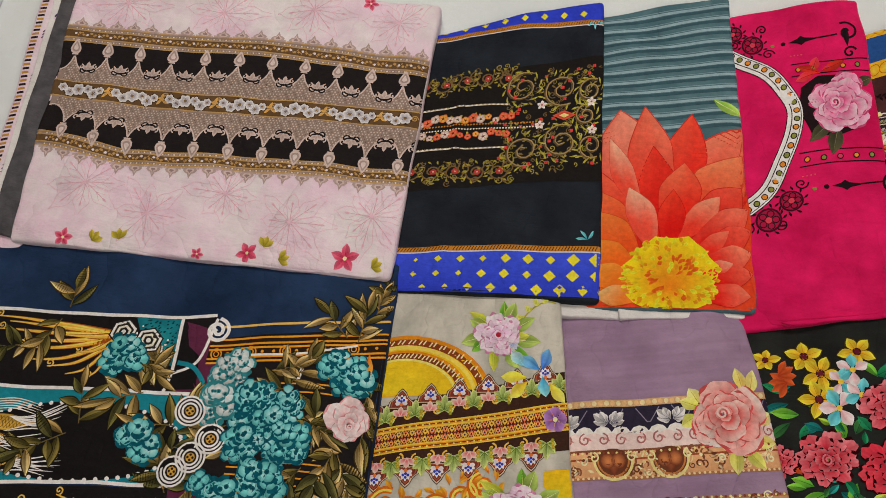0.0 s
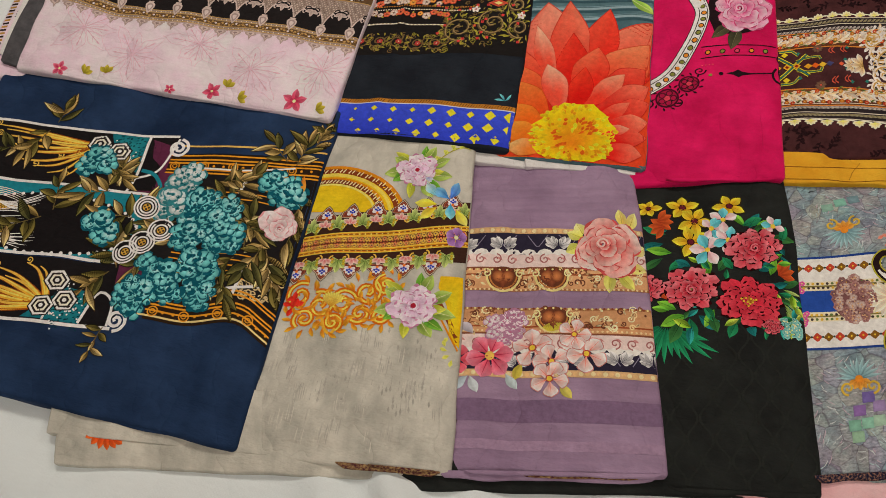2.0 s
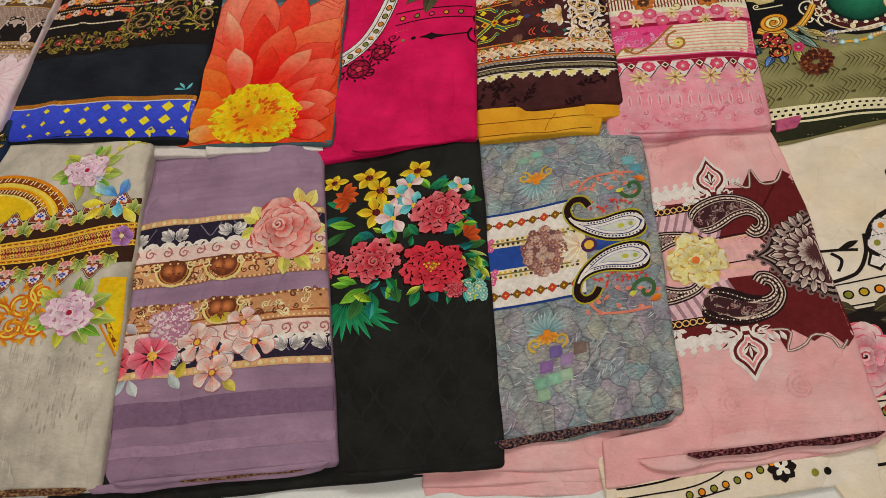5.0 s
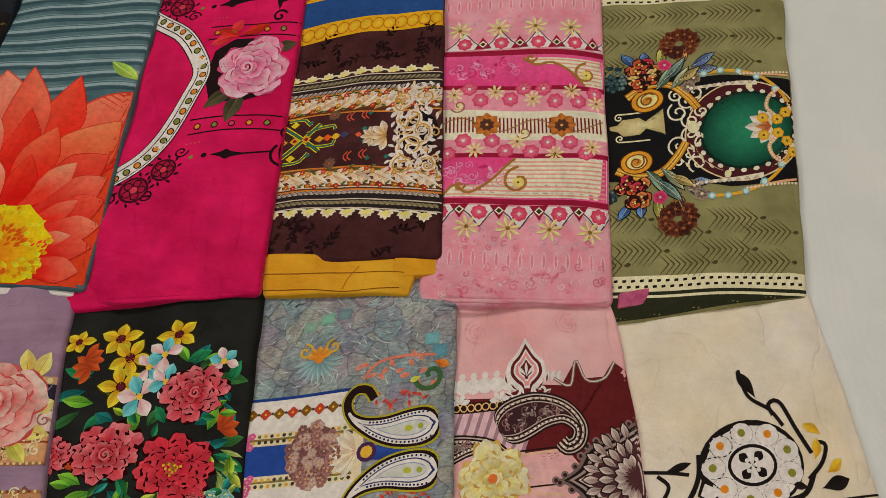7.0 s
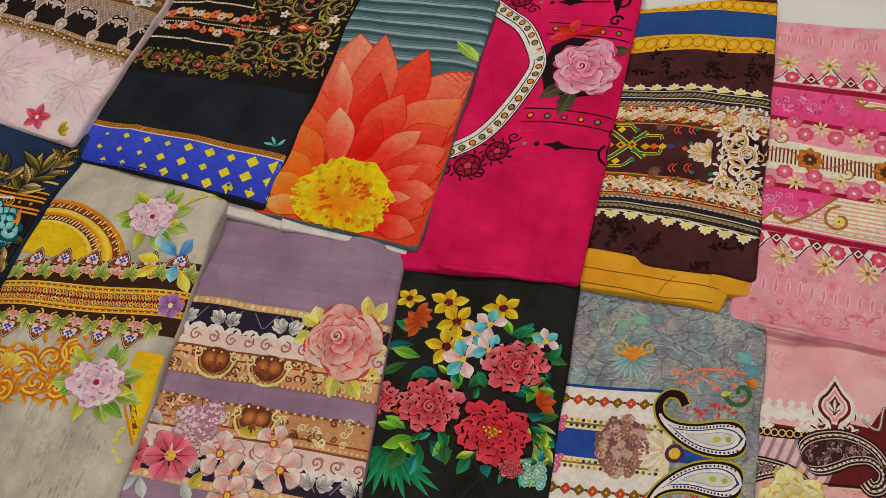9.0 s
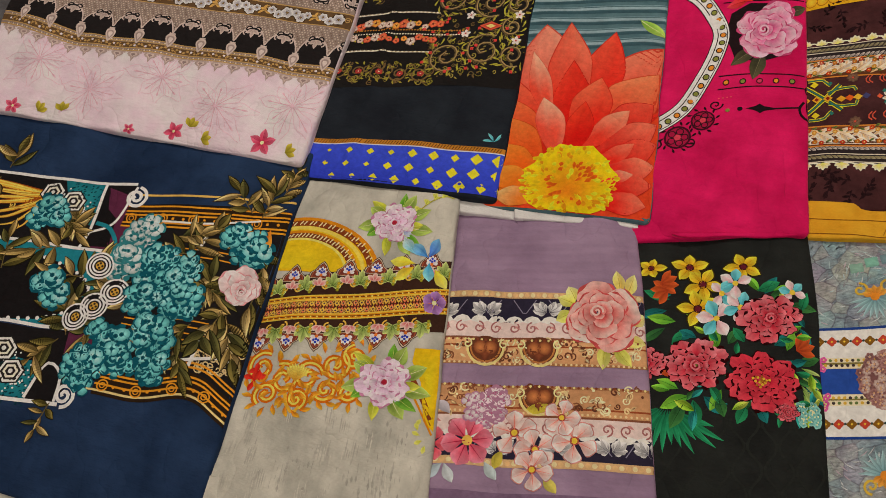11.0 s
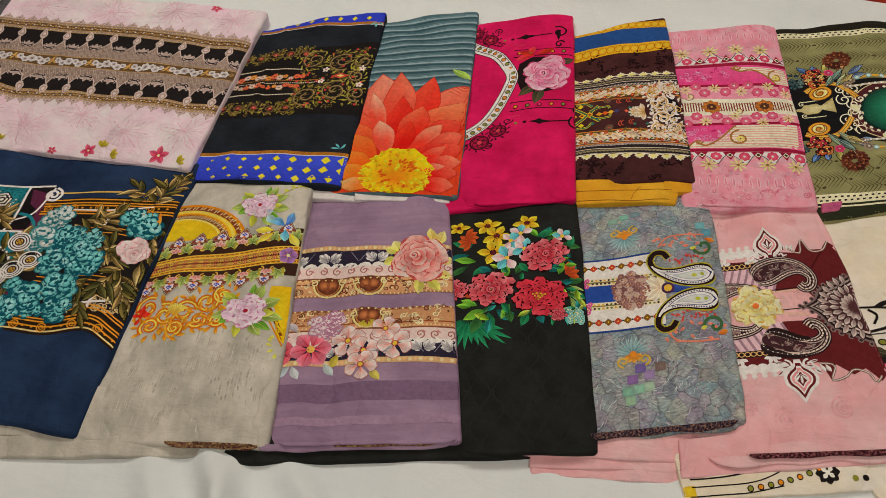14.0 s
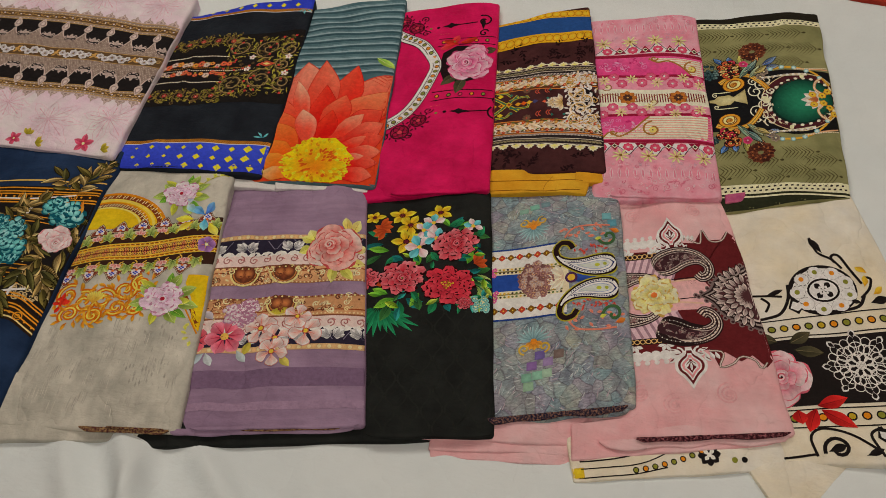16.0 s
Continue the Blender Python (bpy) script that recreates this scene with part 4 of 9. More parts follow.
    for k in range(34):
        a, y = random.Random(k).uniform(9, 23), random.Random(k + 50).uniform(16, 31.5)
        for j in range(4):
            v.disc(a + 0.22 * (j % 2), y + 0.22 * (j // 2), 0.13, red, 4.2, n=6)
    v.part("scroll_knot", "bronze acanthus scrolls with olive leaves")
    m = Ink(c)
    for y in (27.3, 20.6):
        m.line([(-2, y), (11, y - 0.6)], 0.2, cream, 2.4)
        dots(m, -2, 11, y, 0.3, 0.13, [cream, C(150, 132, 104)], 2.8, slope, n=6)
    dots(m, -2, 16, 23.6, 0.4, 0.14, [cream], 2.6, slope, n=6)
    dots(m, -2, 16, 24.3, 0.4, 0.14, [gold], 2.6, slope, n=6)
    rnd = random.Random(4)
    for k in range(26):
        a = -1.6 + 0.52 * k
        y = 24.0 + slope(a) + (1.4 if k % 2 else -1.4) * rnd.uniform(0.6, 1.2)
        m.flower(a, y, rnd.uniform(0.45, 0.8), *rnd.choice([(C(230, 120, 80), C(196, 70, 50)), (C(226, 206, 196), C(176, 140, 130)), (C(236, 170, 80), C(206, 110, 40))]), C(90, 30, 30), 3 + 0.2 * (k % 3), 5, rnd.uniform(0, 72))
        m.petal(a, y, rnd.uniform(0, 360), 0.9, 0.32, C(96, 110, 40), C(190, 170, 60), 2.7)
    m.part("flower_garland", "orange and cream flower garland")
    for a, y in ((15.3, 22.9), (22.3, 25.9), (22.4, 21.9), (15.5, 26.0)):
        f = Ink(c)
        f.flower(a, y, 0.72, C(206, 186, 180), C(226, 214, 208), C(160, 60, 60), 4.5, 5, 15, 0.6, 0.55)
        f.part("printed_flower", "small white star flower")
    f = Ink(c)
    f.diamond(18.6, 24.2, 1.6, 0.75, C(150, 40, 36), 4, C(200, 84, 60)).diamond(18.6, 24.2, 0.7, 0.35, C(226, 196, 120), 4.6)
    f.part("red_lozenge")
    f = Ink(c)
    for a, y, s in ((22.1, 7.0, 1), (22.6, 38.4, -1)):
        for w in (160, 110, 40):
            f.petal(a, y, s * w, 1.4, 0.4, C(60, 150, 170), C(120, 200, 206), 2, bend=0.3)
    f.part("teal_sprig", "small turquoise sprig")


# ---- back row: the dahlia ----
def print_dahlia():
    c = c_dahlia
    s = Ink(c, True)
    rnd = random.Random(2)
    for k in range(2, 13):
        y = 21.2 + 1.86 * k
        s.band(y, y + 0.42, C(132, 158, 168), 1, bow=-0.25).band(y - 0.55, y - 0.12, C(52, 80, 90), 1, bow=-0.25).band(y + 0.55, y + 0.68, C(110, 140, 150), 1, bow=-0.25)
    s.part("stripe", "pale grey-blue stripes")
    f = Ink(c)
    f.fan([(-2, -0.5), (21.5, -0.5), (21.5, 19.5), (17, 18.5), (13, 21), (8, 22), (3, 23), (-2, 22)], C(196, 34, 20), C(214, 66, 34), 1.2, (10, 8))
    f.band(-0.5, 2.4, C(236, 110, 24), 1.6, a1=7)
    f.part("flower_ground", "orange-red ground of the bloom")
    deep, red, orange, coral, peach = C(186, 17, 13), C(214, 34, 22), C(236, 69, 38), C(246, 103, 79), C(248, 157, 130)
    # tip, foot, width, colours of heart and rim, layer, where it is widest, curve
    for tip, foot, width, heart, rim, layer, wide, bend in (
        ((-0.6, 24.6), (6.0, 6.0), 6.4, red, orange, 1.8, 0.66, 0.0),
        ((4.6, 27.7), (8.2, 9.0), 6.6, C(230, 66, 48), C(248, 130, 108), 2.2, 0.74, 0.0),
        ((21.9, 23.6), (13.0, 8.0), 8.4, red, C(248, 112, 87), 2.2, 0.7, 0.04),
        ((13.8, 26.4), (12.0, 9.0), 5.6, C(200, 26, 20), C(238, 71, 50), 2.8, 0.64, -0.04),
        ((8.4, 28.1), (11.0, 9.0), 5.2, C(216, 42, 26), coral, 3.4, 0.66, 0.02),
        ((20.6, 20.2), (12.4, 8.6), 6.2, C(224, 50, 26), C(248, 118, 79), 3.6, 0.66, -0.03),
        ((9.8, 22.2), (11.6, 8.0), 4.4, deep, C(224, 54, 37), 4.0, 0.58, 0.02),
        ((1.2, 20.6), (7.4, 6.0), 5.0, red, C(242, 89, 62), 4.2, 0.62, 0.04),
        ((13.9, 19.4), (11.8, 8.6), 4.6, C(206, 26, 16), C(244, 96, 66), 4.6, 0.62, 0.02),
        ((4.2, 24.0), (7.8, 13.6), 2.6, C(224, 57, 38), peach, 5.0, 0.5, 0.05),
        ((1.8, 16.4), (7.6, 5.4), 4.6, C(226, 54, 23), C(246, 99, 57), 5.2, 0.62, 0.0),
        ((20.8, 15.2), (13.4, 8.6), 4.4, deep, C(234, 74, 55), 5.4, 0.64, 0.03),
        ((17.9, 13.8), (12.6, 8.8), 3.0, C(218, 42, 27), C(248, 134, 105), 5.9, 0.6, 0.05),
        ((7.2, 16.3), (9.6, 8.0), 3.2, C(226, 60, 42), peach, 6.0, 0.55, 0.04),
        ((3.0, 12.6), (8.2, 4.8), 4.0, C(232, 67, 20), C(248, 109, 48), 6.2, 0.62, 0.0),
        ((21.2, 12.2), (14.4, 7.4), 3.6, deep, C(242, 102, 79), 6.3, 0.64, 0.04),
        ((12.2, 15.4), (11.6, 8.0), 3.0, deep, C(224, 57, 35), 6.4, 0.55, 0.0),
        ((21.4, 9.4), (14.8, 6.4), 3.2, deep, C(234, 78, 59), 6.8, 0.66, 0.05),
        ((2.6, 8.6), (8.2, 3.4), 3.8, C(236, 80, 16), C(248, 121, 42), 6.8, 0.62, 0.0),
        ((21.4, 6.6), (15.2, 5.0), 3.0, C(196, 22, 18), C(246, 114, 88), 7.1, 0.66, 0.05),
        ((18.8, 9.4), (14.6, 6.2), 2.0, red, coral, 7.3, 0.6, 0.05),
        ((3.0, 4.6), (8.4, 2.2), 3.2, C(242, 96, 20), C(248, 138, 48), 7.3, 0.6, 0.0),
        ((21.2, 3.8), (15.4, 3.4), 2.8, deep, C(238, 86, 66), 7.5, 0.66, 0.05),
        ((19.0, 5.2), (15.4, 4.2), 1.6, C(216, 38, 26), C(248, 138, 112), 7.8, 0.6, 0.03),
        ((20.6, 0.8), (15.2, 1.6), 2.6, C(200, 24, 18), C(246, 102, 79), 7.8, 0.66, 0.06),
        ((4.0, 1.0), (9.0, 1.0), 2.4, C(244, 106, 29), C(248, 164, 103), 7.8, 0.6, 0.0),
    ):
        dx, dy = tip[0] - foot[0], tip[1] - foot[1]
        L, way, layer = math.hypot(dx, dy), math.degrees(math.atan2(dy, dx)), layer + 3
        p = Ink(c)
        p.blade(*foot, way, L * 1.012, width * 1.12, tuple(0.8 * v for v in heart), tuple(0.62 * u + 0.2 * v for u, v in zip(heart, rim)), layer - 0.5, wide, bend, 0.0)
        p.blade(*foot, way, L, width * 1.08, tuple(1.05 * u + 0.05 * v for u, v in zip(heart, rim)), tuple(0.1 * u + 0.98 * v for u, v in zip(heart, rim)), layer, wide, bend, 0.3 if foot[0] > 11.5 else -0.3)
        p.part("petal")
    d = Ink(c)
    t = np.linspace(0, 2 * math.pi, 26, endpoint=False)
    rad = 1 + 0.05 * np.sin(7 * t) + 0.04 * np.sin(11 * t)
    pts = np.c_[12.0 + 5.1 * np.cos(t) * rad, np.maximum(3.6 + 5.3 * np.sin(t) * rad, -0.4)]
    d.fan(pts, C(226, 120, 20), C(240, 196, 16), 11.6, (12, 2.2))
    for k in range(170):
        ang, q = rnd.uniform(0, 6.28), math.sqrt(rnd.random())
        a, y = 12 + 4.9 * q * math.cos(ang), 3.4 + 5.0 * q * math.sin(ang)
        if y < -0.3:
            continue
        hot = q < 0.55 and rnd.random() < 0.55
        col = C(206, 92, 20) if hot else rnd.choice([C(244, 206, 40), C(236, 178, 24), C(214, 140, 20)])
        d.petal(a, y, math.degrees(ang) + rnd.uniform(-40, 40), rnd.uniform(0.6, 1.1), rnd.uniform(0.35, 0.6), tuple(v * 0.75 for v in col), col, 12 + rnd.random(), 0.6)
    d.part("flower_heart", "yellow and amber florets")
    p = Ink(c)
    p.petal(17.6, 28.6, -40, 5.0, 1.7, C(110, 160, 60), C(176, 206, 96), 2.4, 0.5, 0.12, vein=C(220, 230, 160))
    p.part("printed_leaf", "fresh green leaf")


# ---- back row: crimson with neckline ----
def print_crimson():
    c = c_crimson
    black, white, green, orange = C(28, 16, 22), C(232, 224, 220), C(122, 128, 60), C(206, 130, 44)
    path = arch_path([(-2.4, 41.2), (0.1, 39.3), (4.8, 35.7), (7.4, 32.2), (8.4, 29.5), (7.9, 26.4), (6.6, 22.8), (4.1, 18.0), (0.8, 15.4), (-2.0, 14.0)], 60)
    r = Ink(c)
    r.line(path, 2.3, black, 1.4, step=99).line(path, 2.05, white, 2, step=99)
    d = np.gradient(path, axis=0)
    d /= np.hypot(*d.T)[:, None]
    nrm = np.c_[-d[:, 1], d[:, 0]]
    r.line(path - nrm * 0.45, 0.13, black, 2.6, step=99).line(path + nrm * 0.78, 0.1, black, 2.6, step=99)
    s = np.r_[0, np.cumsum(np.hypot(*np.diff(path, axis=0).T))]
    for k, x in enumerate(np.arange(0.8, s[-1], 1.33)):
        a, y = np.interp(x, s, path[:, 0] + nrm[:, 0] * 0.22), np.interp(x, s, path[:, 1] + nrm[:, 1] * 0.22)
        r.disc(a, y, 0.46, black, 3, n=10).disc(a, y, 0.32, green if k % 2 else orange, 3.5, n=10)
    r.part("neckline_ring", "white ring with green and orange dots")
    g = Ink(c)
    g.fan([(9.6, 32.4), (12, 33.8), (15.4, 33.6), (17.6, 32.4), (17.4, 25.6), (13.6, 24.4), (10.2, 24.8), (9.0, 28.6)], C(32, 20, 24), C(30, 18, 22), 1.2, (14, 29))
    g.part("rose_ground", "black ground behind the rose")
    for way, L, w, foot in ((215, 4.4, 1.9, (13.2, 26.6)), (250, 4.6, 2.1, (14.0, 26.0)), (20, 3.0, 1.6, (17.0, 31.8))):
        p = Ink(c)
        p.petal(*foot, way, L, w, C(46, 48, 36), C(84, 80, 56), 2.4, 0.5, 0.06, vein=C(110, 104, 76))
        p.part("printed_leaf", "dark green rose leaf")
    for way, L, foot in ((150, 3.4, (12.4, 34.2)), (60, 2.6, (11.2, 34.6)), (15, 3.6, (12.6, 34.6)), (190, 2.8, (11.6, 34.2))):
        p = Ink(c)
        p.petal(*foot, way, L, 1.5, C(196, 40, 30), C(150, 40, 30) if L > 3 else C(220, 60, 80), 2.5, 0.5, 0.1, vein=C(120, 20, 24))
        p.part("printed_leaf", "scarlet autumn leaf")
    p = Ink(c)
    p.rose(15.0, 29.2, 4.7, C(184, 20, 84), C(246, 98, 148), C(255, 200, 220), 3.5, 5, 0.95, 5, 0.035, (5, 5, 4, 4, 3), 0.8, (-0.22, 0.08))
    p.part("printed_rose", "large pink rose")
    for y, bend in ((35.2, -0.04), (21.6, -0.1)):
        q = Ink(c)
        for o in (0.95, -0.95):
            q.line([(8.4, y + o), (13, y + o + bend), (20, y + o + bend * 6)], 0.16, black, 1.5)
        dots(q, 9.4, 19.6, y, 2.1, 0.3, [orange, green, C(190, 60, 90)], 2, lambda a: bend * 6 * (a - 8.4) / 11, black)
        q.part("dotted_band", "dotted band edged in black")
    for y, a0, m in ((17.0, 9.6, 1), (40.0, 6.4, -1)):
        q = Ink(c)
        q.disc(a0, y, 0.28, green, 1.6).disc(a0 + 1.5, y, 0.34, black, 1.6)
        q.fan([(a0 + 2.2, y), (a0 + 3.4, y + 0.35), (a0 + 4.0, y + 0.75), (a0 + 4.6, y + 0.35), (a0 + 6, y + 0.1), (a0 + 6, y - 0.1), (a0 + 4.6, y - 0.35), (a0 + 4.0, y - 0.75), (a0 + 3.4, y - 0.35)], black, black, 1.6, (a0 + 4, y))
        q.line([(a0 + 5.5, y), (a0 + 9.2, y + 0.2)], 0.22, black, 1.6)
        q.spiral(a0 + 10.6, y - 0.4 * m, 1.7, 0.34, black, 1.7, 1.3, 120, m)
        q.spiral(a0 + 10.6, y + 3.0 * m, 1.0, 0.3, black, 1.7, 1.2, 20, -m)
        q.petal(a0 + 10.4, y - 1 * m, 90 * m, 3.0, 0.8, black, black, 1.8, 0.4)
        q.part("black_spike", "black arrow-shaped ornament")
    for pts in (((3.6, 13.6, 1.7), (6.6, 15.9, 1.5)), ((3.6, 40.6, 1.6), (0.9, 42.8, 1.4))):
        q = Ink(c)
        m = 1 if pts[0][1] > 20 else -1
        for a, y, s in pts:
            q.mark()
            q.disc(a, y, s, C(60, 12, 30), 1.5, n=16).disc(a, y, s * 0.84, C(150, 20, 60), 2, n=16)
            for k in range(5):
                q.ring(a + s * 0.52 * math.cos(k * 1.257), y + s * 0.52 * math.sin(k * 1.257), s * 0.26, 0.14, black, 2.6)
            q.disc(a, y, s * 0.26, C(196, 60, 80), 2.8, n=8)
            for k in range(10):
                w = 36 * k
                q.petal(a + s * math.cos(math.radians(w)), y + s * math.sin(math.radians(w)), w + 40, 0.8, 0.3, black, black, 1.4)
        q.spiral(8.2 if m < 0 else 5.6, 18.2 if m < 0 else 38.6, 0.9, 0.2, black, 1.6, 1.4, 0, m)
        q.spiral(5.2, 12.8 if m < 0 else 43.0, 0.8, 0.2, black, 1.6, 1.4, 200, -m)
        q.spiral(1.0, 12.6 if m < 0 else 41.0, 0.8, 0.2, black, 1.6, 1.4, 100, m)
        dots(q, 8.6, 10.2, 19.2 if m < 0 else 37.6, 0.5, 0.12, [C(210, 80, 90)], 2)
        q.part("lace_rosette", "black and red lace rosettes")


# ---- back row: dark brown bands ----
def print_brown():
    c = c_brown
    tilt = lambda a: -1.75 * np.asarray(a) / 18.7 + 0.25 * np.sin(np.asarray(a) / 3.6)
    f = lambda a: float(tilt(a))
    cream, gold, black, olive = C(232, 214, 160), C(206, 150, 40), C(30, 24, 26), C(104, 96, 62)
    b = Ink(c, True)
    b.band(38.1, 40, C(214, 160, 30), 1, wave=tilt).band(34.0, 38.1, C(34, 72, 132), 1, wave=tilt).band(31.6, 34.0, C(214, 160, 30), 1, wave=tilt)
    b.part("blue_border", "blue stripe between yellow bead borders")
    k = Ink(c)
    for y in (39.1, 32.8):
        for a in np.arange(-0.6, 18.6, 1.58):
            k.mark()
            k.disc(a, y + f(a), 0.86, C(150, 100, 20), 2, n=14).disc(a, y + f(a), 0.76, C(232, 184, 50), 2.5, C(206, 150, 30), n=14)
    k.part("bead", "golden yellow round beads")
    t = Ink(c)
    rnd = random.Random(5)
    for y0, y1 in ((26.8, 31.2), (0.6, 4.6)):
        for j in range(12):
            a, y = rnd.uniform(0, 18), rnd.uniform(y0, y1)
            t.spray(a, y + f(a), rnd.uniform(0, 360), 2.6, [(C(36, 18, 22), C(40, 20, 24))], 1, 8, 0.7, j, 0.4, C(36, 18, 22))
    t.part("tonal_fern", "dark tone-on-tone fern leaves")
    for y, m in ((25.2, 1), (6.2, -1)):
        s = Ink(c)
        A = np.linspace(-1, 18.8, 70)
        s.line(np.c_[A, y + tilt(A) + 0.25 * np.abs(np.sin(A * math.pi / 2.15))], 0.22, C(236, 224, 190), 2, step=99)
        for a in np.arange(0.2, 18.8, 2.15):
            for w in (-70, -35, 0, 35, 70):
                s.petal(a, y + f(a) - 0.1 * m, 90 * m + w, 1.05 if w == 0 else 0.95, 0.5, C(214, 196, 90), C(240, 230, 190), 2.4 + 0.1 * (w == 0), 0.6)
            s.disc(a, y + f(a), 0.25, C(226, 206, 110), 3, n=8)
        s.part("shell_trim", "cream and yellow shell trim")
    for y, m in ((23.6, 1), (7.8, -1)):
        s = Ink(c)
        s.band(y - 1.5, y + 1.2, C(40, 34, 36), 1.2, wave=tilt)
        for o, col in ((0.62, olive), (-0.7, C(70, 62, 62))):
            for a in np.arange(-1, 18.8, 0.62):
                yy = y + o * m + f(a)
                s.petal(a, yy - 0.35 * m, 32 * m, 0.95, 0.36, col, C(150, 142, 112) if o > 0 else C(196, 186, 180), 1.8, 0.55)
        for o in (1.2, 0.05, -1.5):
            s.band(y + o * m - 0.07, y + o * m + 0.07, C(196, 186, 170), 2.4, wave=tilt)
        s.part("rope_band", "olive and black rope band")
    for y in (21.0, 10.4):
        s = Ink(c)
        s.band(y - 1.4, y + 1.4, C(84, 48, 30), 1.1, wave=tilt, edge=C(104, 62, 36))
        s.band(y - 1.55, y - 1.35, C(190, 120, 50), 2, wave=tilt).band(y + 1.35, y + 1.55, C(190, 120, 50), 2, wave=tilt)
        for j, a in enumerate(np.arange(-1.2, 18.6, 2.5)):
            w = 1 if y > 15 else -1
            yy = y + f(a)
            s.petal(a - 0.4, yy - 1.1 * w, 38 * w, 3.6, 1.1, C(196, 150, 90), C(246, 236, 206), 2.4, 0.5, -0.12 * w, vein=C(140, 90, 50), split=0.25)
            for q, (d, o, turn, L) in enumerate(((0.3, -0.7, 80, 1.3), (0.9, -0.2, 75, 1.4), (1.5, 0.2, 60, 1.2), (0.6, -0.8, 5, 1.3), (1.3, -0.4, 0, 1.5), (2.0, 0.1, -10, 1.3), (2.4, 0.7, 10, 1.2))):
                s.petal(a + d, yy + o * w, turn * w, L, 0.52, C(206, 160, 96), C(244, 232, 200), 2.6 + 0.05 * q, 0.55, 0.2)
            for d, o, col in ((1.9, -0.9, C(206, 70, 30)), (0.2, 0.8, C(196, 110, 30)), (2.6, -0.5, C(226, 150, 60)), (1.0, 1.0, C(190, 60, 36))):
                s.flower(a + d, yy + o * w, 0.34, col, tuple(v * 0.6 for v in col), C(240, 220, 120), 3.1, 5)
            for d, o, turn in ((2.2, -1.0, 20), (0.6, 0.9, 160), (1.5, 1.0, 30), (2.9, -0.9, -30)):
                s.petal(a + d, yy + o * w, turn, 0.8, 0.32, C(40, 60, 30), C(110, 120, 60), 3.0)
        s.part("acanthus_band", "cream acanthus scroll band")
    m = Ink(c)
    yel, teal, red = C(206, 200, 50), C(40, 110, 100), C(190, 80, 60)
    y = 16.0
    for q, (w, col) in enumerate(((0.62, yel), (0.36, C(70, 50, 20)), (0.2, teal))):
        for s in (1, -1):
            m.line([(-0.8, y + 3.2 * s), (1.4, y + 1.2 * s), (3.0, y - 0.4 * s), (4.6, y - 2.0 * s)], w, col, 2 + 0.5 * q)
            m.line([(3.0, y + 0.9 * s), (4.6, y + 1.4 * s), (6.3, y + 1.4 * s), (6.5, y + 0.8 * s)], w * 0.7, col, 2.2 + 0.5 * q)
            m.line([(0.6, y + 3.2 * s), (2.4, y + 3.2 * s), (3.4, y + 2.0 * s)], w * 0.7, col, 2.2 + 0.5 * q)
    for a in (0.2, 1.6, 3.0):
        m.diamond(a, y, 0.6, 0.6, gold, 3.6).diamond(a, y, 0.3, 0.3, C(120, 30, 20), 4)
    for s in (1, -1):
        m.diamond(1.4, y + 2.5 * s, 0.55, 0.5, C(226, 190, 40), 3.4).diamond(3.4, y + 2.4 * s, 0.3, 0.3, teal, 3.4)
    for a, col in ((4.6, gold), (5.6, C(206, 90, 30)), (6.6, C(226, 170, 50)), (7.6, C(60, 60, 100))):
        m.diamond(a, y - 0.3, 0.62, 0.5, col, 3.4)
    m.part("geometric_star", "yellow and teal geometric star")
    m = Ink(c)
    for s in (1, -1):
        for a in (7.6, 9.4):
            for o in (0, 0.45):
                m.line([(a + 0.6 + o, y - 0.6 + 3.4 * s), (a + o, y - 0.6 + 2.8 * s), (a + 0.6 + o, y - 0.6 + 2.2 * s)], 0.16, red, 2)
        m.flower(6.2, y - 0.5 + 3.4 * s, 0.8, C(120, 90, 70), C(90, 66, 56), C(190, 80, 60), 2, 8, 0, 0.9)
        for a in (10.6, 12.8):
            m.diamond(a, y - 0.8 + 3.2 * s, 0.34, 0.34, teal, 2)
        m.diamond(10.0, y - 0.7 + 0.9 * s, 0.34, 0.34, teal, 2)
    m.diamond(9.3, y - 0.6, 0.4, 0.4, C(206, 90, 60), 2)
    m.part("chevron_pattern", "red chevrons and teal lozenges")
    s = Ink(c)
    yy = 15.0
    for a, size in ((10.4, 1.5), (12.0, 2.2)):
        for w in (-75, -40, 0, 40, 75):
            s.petal(a + 0.6, yy, 180 + w, size, size * 0.42, C(214, 160, 60), C(244, 236, 214), 3 + (w == 0) * 0.3, 0.62, vein=C(150, 100, 50))
    s.part("lily", "cream and gold lily")
    s = Ink(c)
    s.disc(16.4, yy, 2.4, C(26, 22, 26), 2, n=20)
    for q, (a, dy, r, w) in enumerate(((15.6, 1.8, 1.9, 1), (15.6, -1.8, 1.9, -1), (16.6, 0, 2.3, 1), (14.6, 4.3, 1.5, -1), (14.8, -4.3, 1.5, 1), (17.4, 4.4, 1.4, 1), (17.6, -4.4, 1.4, -1))):
        s.spiral(a, yy + dy, r, 0.55, C(210, 200, 186), 2.8, 1.5, 90 * w, w)
        s.spiral(a, yy + dy, r * 0.92, 0.2, C(176, 140, 70), 3.4, 1.5, 90 * w, w)
        for j in range(12):
            t = 30 * j
            s.petal(a + r * math.cos(math.radians(t)), yy + dy + r * math.sin(math.radians(t)), t + 40 * w, 0.95, 0.42, C(200, 190, 180), C(246, 240, 226), 3.6 + 0.1 * (j % 2), bend=0.25)
    curls(s, 13.4, 18.6, yy - 5.8, yy + 6.2, 70, [C(240, 234, 220), C(190, 180, 170), C(196, 160, 90)], 0.6, 2.6, 6, 0.16)
